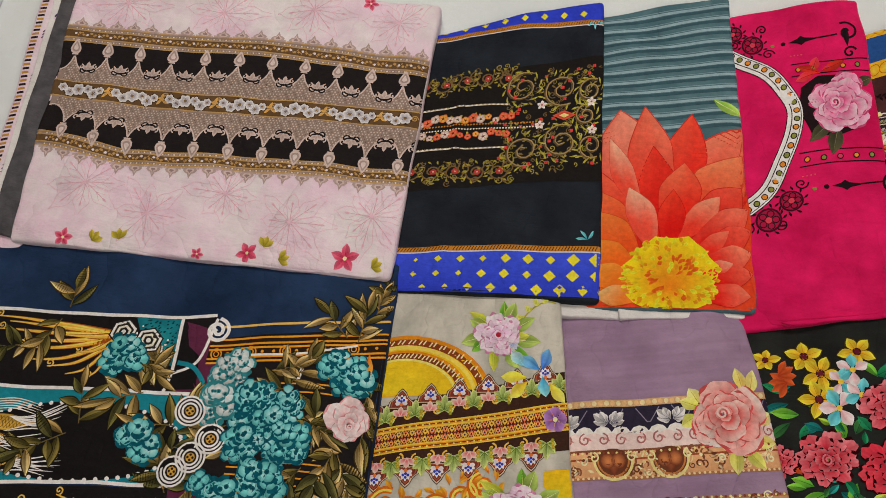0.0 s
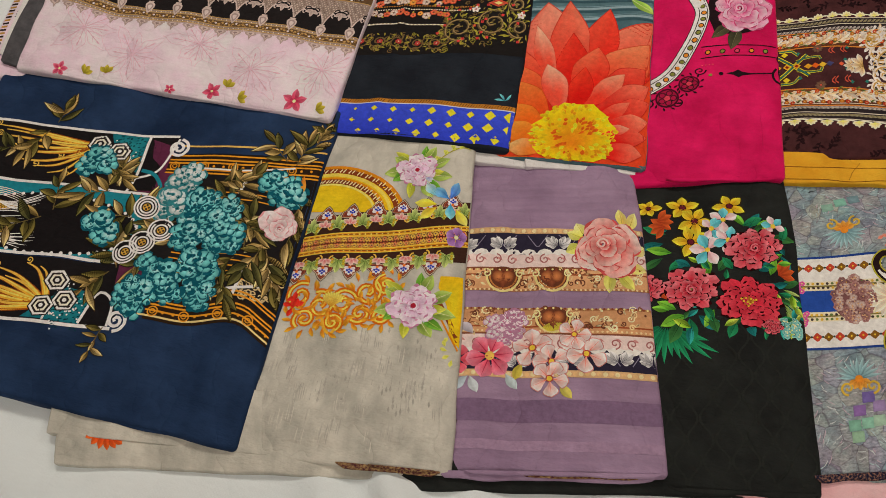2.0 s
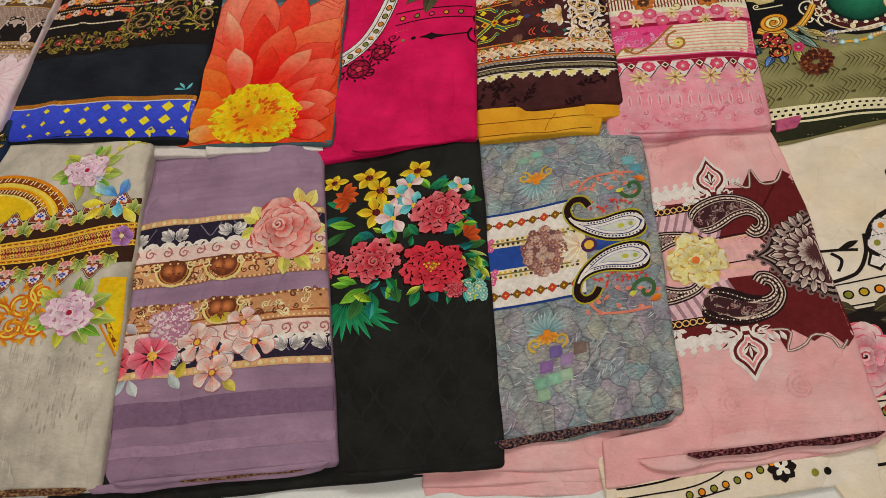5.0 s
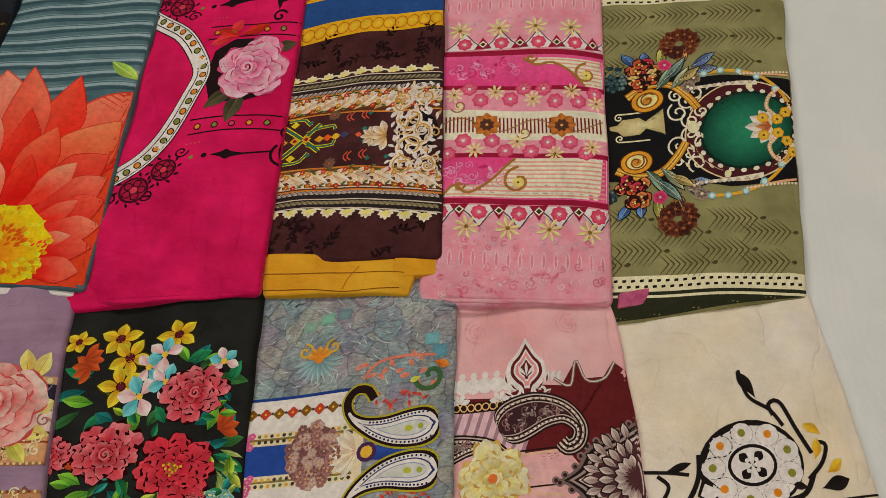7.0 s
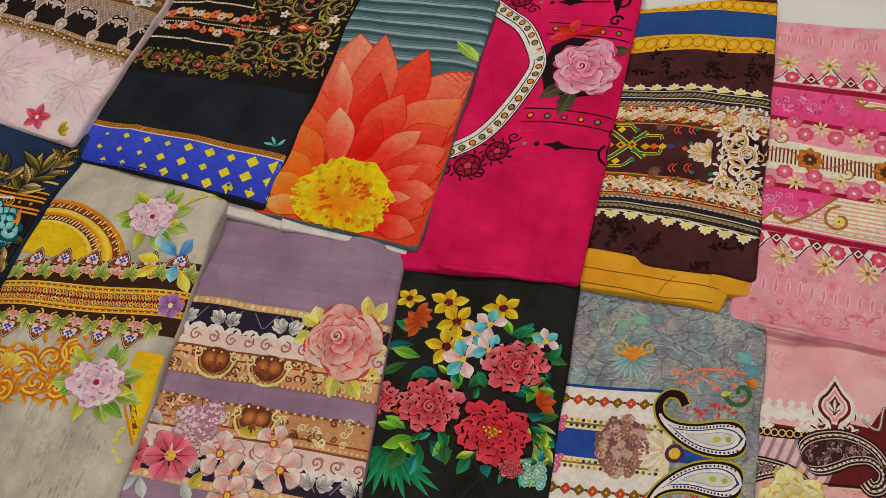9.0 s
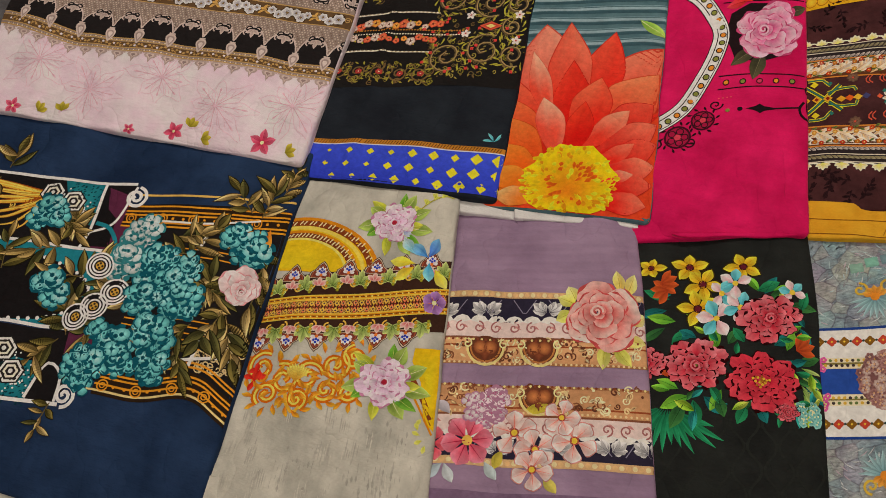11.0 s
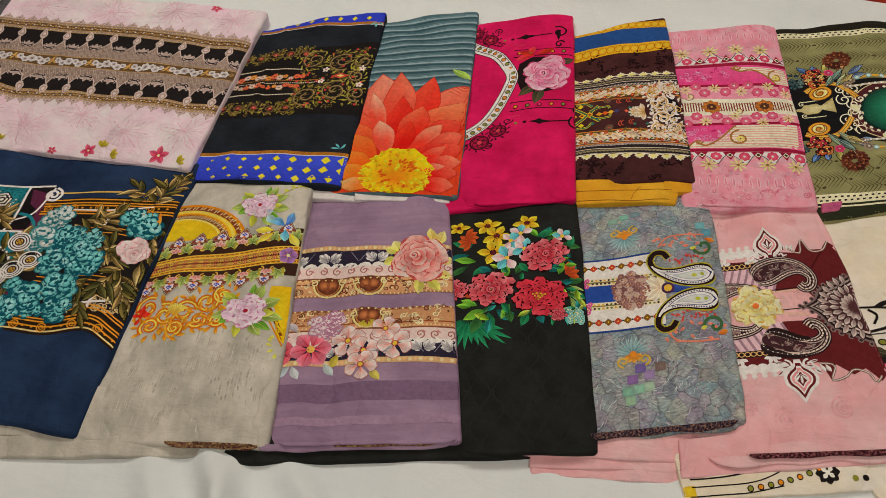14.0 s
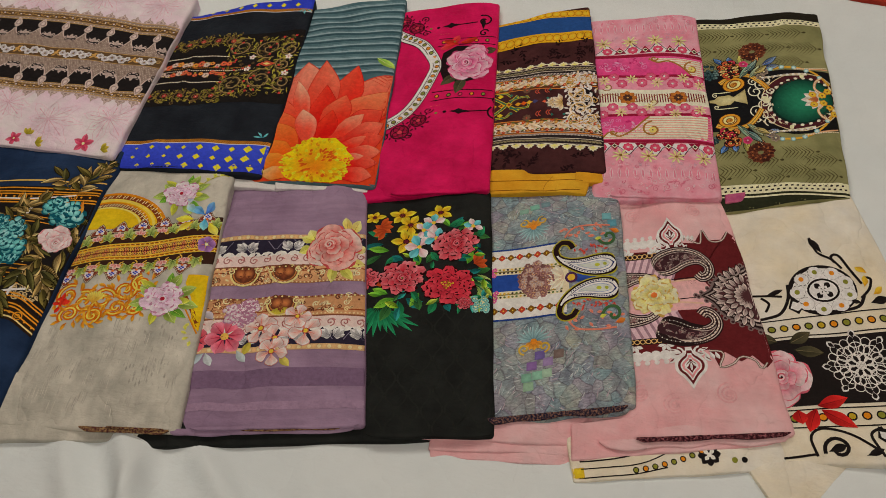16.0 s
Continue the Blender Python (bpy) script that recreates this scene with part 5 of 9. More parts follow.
    s.part("carved_scroll", "cream and grey carved scrollwork")


# ---- back row: rose pink bands ----
def print_pink():
    c = c_pink
    maroon, hot, cream, soft = C(140, 24, 56), C(206, 64, 128), C(240, 214, 190), C(228, 140, 162)
    tilt = lambda a: -0.055 * np.asarray(a)
    f = lambda a: float(tilt(a))
    t = Ink(c)
    for y0 in (40.8, 4.6):
        for k in range(15):
            a = 0.2 + 1.32 * k
            t.line([(a, y0 - 0.9 + f(a)), (a, y0 + 1.4 + f(a))], 0.62, C(236, 176, 186), 1, "both").line([(a, y0 - 0.7 + f(a)), (a, y0 + 1.2 + f(a))], 0.3, C(206, 120, 144), 1.5, "both")
    curls(t, 0, 19, 0.2, 3.6, 60, [C(238, 176, 186), C(206, 122, 144), C(196, 108, 132)], 0.6, 1, 5)
    curls(t, 0, 19, 41.6, 43.2, 30, [C(238, 176, 186), C(206, 122, 144)], 0.6, 1, 6)
    curls(t, 0, 19, 5.5, 10.0, 70, [C(236, 170, 182), C(200, 116, 140), C(196, 150, 170)], 0.45, 1, 7)
    curls(t, 0, 19, 34.5, 38.6, 60, [C(236, 170, 182), C(200, 116, 140), C(196, 150, 170)], 0.45, 1, 8)
    t.part("tonal_damask", "tone-on-tone pink damask")
    b = Ink(c, True)
    b.band(32.8, 33.6, maroon, 1.4, wave=tilt).band(27.7, 28.3, maroon, 1.4, wave=tilt).band(18.1, 18.7, maroon, 1.4, wave=tilt).band(11.9, 12.6, maroon, 1.4, wave=tilt)
    b.band(28.3, 32.8, hot, 1, wave=tilt, edge=C(214, 84, 140)).band(12.6, 18.1, C(216, 90, 142), 1, wave=tilt, edge=hot)
    b.band(18.7, 27.7, soft, 1, wave=tilt).band(24.0, 24.8, cream, 1.6, wave=tilt).band(20.6, 21.4, cream, 1.6, wave=tilt)
    b.band(21.4, 24.0, C(240, 206, 186), 1.5, wave=tilt)
    b.part("ribbon_band", "maroon, hot pink and cream bands")
    k = Ink(c, True)
    for a in np.arange(-0.4, 19.2, 0.46):
        k.line([(a, 21.6 + f(a)), (a, 23.8 + f(a))], 0.2, C(110, 30, 46), 2)
    k.part("comb_stripe", "fine maroon comb stripes")
    for y, side, ups in ((28.4, 1, 32.6), (12.8, -1, 18.0)):
        s = Ink(c)
        edge = arch_path([(9.6, ups - 0.3), (11.2, ups - 1.3), (13.2, ups - 1.0), (15.4, y + 2.0), (17.2, y)], 22) if side > 0 else arch_path([(8.8, ups), (7.6, ups - 1.2), (6.0, y + 2.2), (3.4, y + 0.5), (1.8, y + 1.6), (0.4, y)], 22)
        n = len(edge)
        right = np.full(n, 19.5)
        top = np.where(np.arange(n) >= 0, edge[:, 1], 0)
        V = np.concatenate([np.c_[edge[:, 0] + (19.5 - edge[:, 0]) * q, top + tilt(edge[:, 0] + (19.5 - edge[:, 0]) * q)] for q in np.linspace(0, 1, 16)])
        F = grid_faces(n, 16)
        s.add(V[:, 0], V[:, 1], 2, cream, F)
        for j in range(9):
            q = y + 0.3 + j * 0.55
            left = np.interp(q, np.sort(edge[:, 1]), edge[np.argsort(edge[:, 1]), 0])
            if q < ups - 0.2:
                s.line([(left + 0.3, q + f(left)), (19.3, q + f(19.3))], 0.2, C(206, 150, 136), 2.6)
        gold = C(150, 106, 50)
        s.line(np.c_[edge[:, 0], edge[:, 1] + tilt(edge[:, 0])], 0.34, gold, 3, step=99)
        x, yy, r = (17.4, 30.2, 1.6) if side > 0 else (9.2, 15.0, 1.9)
        s.spiral(x, yy + f(x), r, 0.34, gold, 3.2, 1.2, 90, 1)
        s.flower(x, yy + f(x) - 0.2, 0.7, C(240, 214, 120), C(226, 186, 90), C(120, 60, 40), 3.6, 6)
        s.spiral(10.6 if side > 0 else 2.4, (ups - 0.9) if side > 0 else y + 1.4, 0.7, 0.3, gold, 3.2, 1.1, 0, -1)
        s.part("scroll_panel", "cream striped panel edged with a gold scroll")
        d = Ink(c)
        curls(d, 0.4, 9, y + 0.8, ups - 0.8, 26, [C(226, 120, 170), C(180, 40, 104), C(236, 150, 186)], 0.7, 2, 9 + side, 0.12)
        d.part("tonal_damask", "magenta tone-on-tone flowers")
    g = Ink(c)
    for y, m in ((33.8, 1), (11.7, -1)):
        for j in range(5):
            a = 0.2 + 4.55 * j + (2.2 if m > 0 else 0)
            yy = y + f(a)
            g.mark()
            g.fan([(a - 2.2, yy), (a - 1.7, yy + 1.0 * m), (a, yy + 2.7 * m), (a + 1.7, yy + 1.0 * m), (a + 2.2, yy)], C(236, 214, 218), C(230, 204, 210), 1.8, (a, yy + 0.6 * m))
            g.line([(a - 2.2, yy + 0.3 * m), (a - 1.2, yy + 1.2 * m), (a, yy + 2.9 * m), (a + 1.2, yy + 1.2 * m), (a + 2.2, yy + 0.3 * m)], 0.16, C(90, 60, 76), 2.6)
            g.flower(a, yy + 0.95 * m, 1.0, C(206, 90, 120), C(190, 50, 84), C(240, 200, 200), 3, 8, 0, 1.1, 0.7)
            e = a + 2.27
            g.fan([(e - 1.1, yy), (e, yy + 1.9 * m), (e + 1.1, yy)], maroon, maroon, 2.4, (e, yy + 0.5 * m))
            g.diamond(e, yy + 0.75 * m, 0.55, 0.55, C(236, 214, 190), 3).diamond(e, yy + 0.75 * m, 0.34, 0.34, C(60, 46, 30), 3.4)
    g.part("arch_trim", "white arches with red flowers and diamonds")
    for a, y in ((3.3, 8.6), (8.0, 8.4), (12.7, 8.1), (17.3, 7.7), (1.8, 37.0), (6.7, 36.8), (11.2, 36.7), (15.6, 36.2), (6.4, 27.0), (10.9, 25.9), (15.6, 26.7), (1.4, 26.8), (18.6, 25.0), (4.0, 18.9), (9.0, 19.9), (13.4, 17.9), (17.8, 18.6)):
        big = y < 12 or y > 34
        d = Ink(c)
        d.flower(a, y, 1.6 if big else 1.2, C(206, 186, 110), C(236, 216, 160), C(120, 96, 40), 4, 8, 11, 0.42, 0.6, heart_r=0.16)
        d.part("printed_daisy", "pale yellow daisy")
    for a, y in ((3.2, 27.6), (8.2, 26.0), (4.6, 25.9), (9.8, 27.4), (12.2, 27.2), (13.6, 25.4), (16.4, 25.2), (18.4, 26.4), (2.6, 20.3), (6.0, 20.1), (7.6, 18.6), (10.6, 18.4), (12.6, 19.6), (15.2, 19.4), (17.0, 17.8), (0.8, 18.6)):
        d = Ink(c)
        d.flower(a, y, 1.05, C(214, 110, 140), C(190, 56, 96), C(240, 210, 210), 3.6, 7, 20, 1.0, 0.7)
        d.part("printed_flower", "crimson-pink flower")
    for a in (5.4, 14.3):
        d = Ink(c)
        d.flower(a, 22.7 + f(a), 1.75, C(196, 120, 50), C(150, 90, 40), C(60, 36, 30), 3.8, 8, 0, 1.0, 0.6).flower(a, 22.7 + f(a), 0.95, C(60, 40, 36), C(90, 56, 40), C(206, 160, 90), 5, 8, 20, 0.9)
        d.part("printed_flower", "amber and brown star flower")
    v = Ink(c)
    A = np.linspace(-0.5, 19.3, 60)
    v.line(np.c_[A, 22.7 + 0.9 * np.sin(A * 0.7) + tilt(A)], 0.16, C(140, 96, 56), 3, step=99)
    for a, y in ((2.0, 25.2), (9.8, 21.2)):
        v.spiral(a, y, 1.0, 0.18, C(140, 96, 56), 3.2, 1.2, 200)
        v.disc(a, y, 0.5, C(240, 206, 160), 3, n=9)
    v.part("vine_line", "thin brown vine")


# ---- back row: olive with medallion ----
def print_olive():
    c = c_olive
    tilt = lambda a: -2.7 * np.asarray(a) / 22.8
    f = lambda a: float(tilt(a))
    black, cream, dark = C(26, 24, 22), C(226, 214, 176), C(78, 74, 44)
    b = Ink(c)
    b.band(43.9, 47.2, C(34, 32, 26), 1, wave=lambda a: 0.45 * tilt(a)).band(42.4, 43.9, cream, 1, wave=lambda a: 0.45 * tilt(a))
    b.band(-2, 2.2, C(40, 44, 30), 1, wave=tilt).band(2.9, 4.7, cream, 1, wave=tilt).band(2.2, 2.5, cream, 1, wave=tilt).band(2.5, 2.9, C(40, 44, 30), 1, wave=tilt)
    for k, a in enumerate(np.arange(-0.5, 22.8, 0.5)):
        for y, s in ((43.15, 0.45), (3.8, 1.0)):
            o = 0.34 if k % 2 else -0.34
            b.line([(a - 0.2, y + o + s * f(a)), (a + 0.26, y + o + s * f(a))], 0.3, black, 2)
    b.part("key_border", "cream and black key-pattern border")
    v = Ink(c)
    for y, s, tips in ((40.3, 0.45, (6.8, 13.2, 19.8)), (36.6, 0.6, (3.4, 10.0, 16.6, 22.6)), (33.0, 0.7, (6.6, 19.6)), (11.6, 1.0, (5.4, 18.6)), (9.8, 1.0, (12.0, 22.4)), (7.6, 1.0, (7.0, 17.4)), (6.0, 1.0, (2.4, 12.6, 22.0))):
        for tip in tips:
            for j in range(8):
                a = tip - 0.68 * (j + 1)
                L = 1.75 - 0.06 * j
                if a < -0.2:
                    continue
                for m in (1, -1):
                    v.line([(a, y + s * f(a)), (a - L * 0.92, y + s * f(a) + L * m)], 0.2, dark, 1, taper=True)
            v.petal(tip + 0.35, y + s * f(tip), 180, 0.85, 0.5, C(60, 58, 36), dark, 1.2, 0.4)
    v.part("chevron_pattern", "fine dark chevron rows")
    g = Ink(c)
    A = [(-2, 31.4), (7, 31.0), (11, 29.9), (15, 29.6), (23.2, 28.4), (23.2, 13.8), (15, 14.0), (11, 15.0), (7, 15.6), (-2, 17.0)]
    g.fan(A, C(20, 22, 26), C(22, 22, 24), 1.4, (11, 22))
    g.part("panel_ground", "black panel ground")
    ov = Ink(c)
    ov.disc(17.2, 21.5, 7.3, C(206, 190, 150), 2, n=44, ry=7.0).disc(17.2, 21.5, 7.1, C(70, 30, 36), 2.5, n=44, ry=6.8)
    ov.disc(17.6, 21.5, 5.9, C(14, 40, 34), 3, n=44, ry=5.5).disc(17.6, 21.5, 5.5, C(40, 130, 98), 3.5, C(16, 62, 50), n=44, ry=5.1)
    ov.part("green_oval", "deep green oval with maroon rim")
    bd = Ink(c)
    for k in range(26):
        t = 2 * math.pi * k / 26
        big = k % 6 == 0
        bd.disc(17.5 + 6.0 * math.cos(t), 21.5 + 5.6 * math.sin(t), 0.36, C(236, 224, 190), 4, n=9, ry=0.28, turn=t + 1.57)
        if big:
            bd.disc(17.2 + 6.6 * math.cos(t), 21.5 + 6.2 * math.sin(t), 0.55, C(230, 214, 170), 4.3, n=10, ry=0.42, turn=t)
    bd.part("pearl_ring", "ring of cream pearls")
    for y, m in ((29.2, 1), (13.9, -1)):
        q = Ink(c)
        q.line(arch_path([(11.4, y + 0.9 * m), (15, y + 1.0 * m), (18.6, y + 0.2 * m), (21, y - 1.6 * m), (22.8, y - 4.2 * m)], 26), 0.42, C(206, 160, 50), 4, step=99)
        q.line([(11, y - 0.9 * m), (19, y - 1.2 * m)], 0.42, C(214, 206, 180), 3.8)
        dots(q, 11, 19.2, y - 0.95 * m, 0.55, 0.26, [C(236, 228, 206), C(180, 170, 150)], 4.2, n=7)
        for a, o in ((12.6, 1.0), (14.6, 1.1), (16.8, 0.7), (19.0, -0.2), (21.2, -2.2)):
            q.disc(a, y + o * m, 0.5, C(120, 170, 176), 4.8, n=10).disc(a, y + o * m, 0.3, C(186, 214, 210), 5.2, n=9)
        q.line([(17, y + 0.4 * m), (23, y - 0.2 * m)], 0.3, C(210, 160, 120), 4.2)
        dots(q, 17, 23, y + 0.3 * m, 0.45, 0.18, [C(236, 200, 176)], 4.6, n=6)
        for a in (10.6, 11.4):
            q.flower(a, y - 0.7 * m + (a - 10.6) * 1.6 * m, 0.95, C(70, 60, 60), C(150, 136, 120), C(220, 200, 160), 4.6, 7, 10)
        q.part("jewel_chain", "gold chain with pale blue jewels")
    lo = Ink(c)
    for w in range(-90, 91, 30):
        lo.petal(20.4, 21.6, 180 + w, 3.3 - abs(w) * 0.008, 1.3, C(206, 190, 150), C(246, 240, 222), 4.6 + 0.1 * (w % 60 == 0), 0.6)
    for w in (-40, 0, 40):
        lo.petal(20.4, 21.6, 180 + w, 2.0, 0.8, C(150, 60, 40), C(206, 150, 90), 5.4, 0.55)
    lo.part("lotus", "cream lotus with brown heart")
    fl = Ink(c)
    for a, y in ((19.4, 22.9), (19.4, 20.3), (21.2, 22.6), (21.2, 20.6), (22.3, 23.6), (22.3, 19.4), (22.9, 17.8)):
        fl.flower(a, y, 0.8, C(236, 196, 60), C(206, 140, 40), C(120, 60, 30), 5.8, 6, 10, 1.0)
    for m in (1, -1):
        p = arch_path([(21.6, 21.6 + 5.4 * m), (20.4, 21.6 + 4.4 * m), (20.0, 21.6 + 2.8 * m), (21.0, 21.6 + 1.6 * m)], 14)
        fl.line(p, 0.5, C(200, 150, 110), 5, step=99)
        for q in p:
            fl.disc(q[0], q[1], 0.17, C(240, 206, 176), 5.6, n=6)
    fl.part("flower_spray", "small golden flowers")
    cd = Ink(c)
    cd.fan([(1.0, 24.1), (2.0, 24.3), (2.6, 25.0), (4.6, 25.0), (5.4, 24.2), (6.8, 24.6), (7.4, 25.6), (7.6, 22.0), (6.8, 22.9), (5.4, 23.3), (4.6, 22.6), (2.6, 22.6), (2.0, 23.3), (1.0, 23.6)], C(200, 196, 150), C(170, 160, 110), 3, (4.5, 23.8))
    for m in (1, -1):
        cd.line([(2.2, 23.8 + 2.0 * m), (5.8, 23.6 + 2.0 * m)], 0.2, cream, 3.2)
        cd.spiral(2.2, 23.8 + 1.5 * m, 0.55, 0.18, cream, 3.2, 1.2, 90 * m, m)
        for a, y, r in ((9.2, 2.2, 1.4), (10.6, 0.9, 1.2), (10.4, 3.6, 1.2), (11.4, 5.0, 1.3), (9.0, 4.6, 0.9), (12.0, 2.0, 0.9)):
            cd.spiral(a, 22.6 + y * m, r, 0.24, C(226, 218, 190), 3.2, 1.35, 120 * m, m)
            cd.petal(a + r, 22.6 + y * m, 60 * m, 1.1, 0.4, C(226, 218, 190), C(190, 176, 140), 3.5)
    cd.disc(11.0, 22.4, 0.7, C(230, 216, 176), 3.8)
    cd.part("candelabrum", "cream candelabrum scrolls")
    # the mirrored posies, horns and wreaths
    for m, shift in ((1, 0.0), (-1, -1.5)):
        at = lambda a, d: (a + shift, 22.9 + d * m)
        rnd = random.Random(20 + m)
        q = Ink(c)
        for k in range(34):
            t, d = rnd.uniform(0, 6.28), 1.5 * math.sqrt(rnd.random())
            a, y = at(1.9 + d * math.cos(t), 8.0 + 1.2 * d * math.sin(t))
            q.disc(a, y, 0.34, rnd.choice((C(70, 100, 104), C(110, 140, 138), C(40, 66, 72))), 3 + rnd.random(), C(24, 44, 50), n=8)
        q.part("berry_cluster", "slate teal berries")
        q = Ink(c)
        path = arch_path([at(3.2, 5.0), at(5.6, 6.2), at(8.4, 6.0), at(10.4, 4.2), at(11.6, 2.2)], 24)
        for wd, col, l in ((1.15, C(80, 46, 16), 3.4), (0.95, C(196, 136, 40), 3.7), (0.5, C(232, 186, 90), 4.0), (0.16, C(150, 92, 30), 4.3)):
            q.line(path, wd, col, l, step=99)
        for rr, col, l in ((2.0, C(70, 40, 16), 4.4), (1.85, C(206, 146, 44), 4.7), (1.35, C(120, 70, 26), 5.0), (1.15, C(232, 206, 140), 5.3), (0.6, C(190, 130, 50), 5.6)):
            q.disc(*at(5.6, 4.2), rr, col, l, n=18, ry=rr * 0.82)
        q.spiral(*at(5.6, 4.2), 1.0, 0.2, C(120, 70, 26), 5.9, 1.3, 40, m)
        q.part("golden_horn", "golden scroll horn")
        q = Ink(c)
        for j, (a, d, w, L, lo, hi) in enumerate(((4.4, 9.4, 115, 2.6, C(24, 50, 120), C(90, 140, 200)), (5.6, 9.6, 80, 2.0, C(30, 60, 140), C(110, 150, 200)), (11.2, 8.6, 20, 3.2, C(24, 50, 120), C(120, 150, 190)), (11.6, 8.0, -10, 2.6, C(40, 70, 130), C(140, 160, 180)), (7.4, 8.8, 75, 3.4, C(90, 96, 40), C(206, 200, 110)), (9.6, 8.8, 60, 3.2, C(130, 70, 36), C(222, 160, 96)), (6.6, 5.4, 50, 4.2, C(40, 80, 80), C(150, 180, 150)), (8.4, 5.4, 45, 4.0, C(60, 90, 80), C(190, 200, 160)), (7.6, 6.8, 40, 4.4, C(30, 70, 80), C(130, 160, 150)), (9.4, 6.6, 25, 3.2, C(110, 100, 60), C(196, 180, 110)))):
            q.petal(*at(a, d), w * m, L * 1.06, 1.35, C(22, 26, 30), C(26, 30, 30), 3.6 + 0.2 * j, 0.5, 0.14 * m)
            q.petal(*at(a, d), w * m, L, 1.1, lo, hi, 3.7 + 0.2 * j, 0.5, 0.14 * m, vein=C(236, 220, 170), split=0.35)
            for u in np.linspace(0.25, 0.8, 5):
                x, y = at(a + L * u * math.cos(math.radians(w)), d + L * u * math.sin(math.radians(w)))
                q.line([(x, y), (x + 0.3 * math.cos(math.radians(w * m + 50)), y + 0.3 * math.sin(math.radians(w * m + 50)))], 0.08, C(30, 34, 40), 4.4 + 0.2 * j)
        q.part("feather_leaf", "blue, sage and amber feathered leaves")
        q = Ink(c)
        for k in range(20):
            t, d = rnd.uniform(0, 6.28), math.sqrt(rnd.random())
            a, y = at(5.2 + 2.0 * d * math.cos(t), 8.2 + 2.0 * d * math.sin(t))
            i, e = rnd.choice([(C(150, 60, 30), C(226, 140, 80)), (C(120, 16, 40), C(196, 60, 80)), (C(176, 110, 60), C(240, 200, 140)), (C(130, 40, 24), C(206, 100, 60))])
            q.flower(a, y, 0.86, C(40, 22, 20), C(40, 22, 20), C(40, 20, 20), 6 + 0.1 * k, 5, 10 * k, 1.0)
            q.flower(a, y, rnd.uniform(0.6, 0.8), i, e, C(240, 210, 120), 6.05 + 0.1 * k, 5, rnd.uniform(0, 72), 1.0)
        q.flower(*at(8.0, 9.2), 0.9, C(170, 30, 80), C(206, 70, 120), C(240, 170, 190), 8, 5, 0, 1.0)
        q.part("posy", "orange, peach and crimson posy")
        q = Ink(c)
        for k in range(11):
            t = 6.28 * k / 11
            a, y = at(10.0 + 1.55 * math.cos(t), 12.3 + 1.35 * math.sin(t))
            q.flower(a, y, 1.1, C(50, 22, 20), rnd.choice((C(96, 50, 34), C(124, 72, 48), C(70, 38, 30))), C(150, 90, 50), 4.6 + 0.1 * (k % 3), 6, 30 * k, 0.8, 0.62, heart_r=0.16)
        q.part("wreath", "dark russet flower wreath")


print_rose()
print_black()
print_dahlia()
print_crimson()
print_brown()
print_pink()
print_olive()


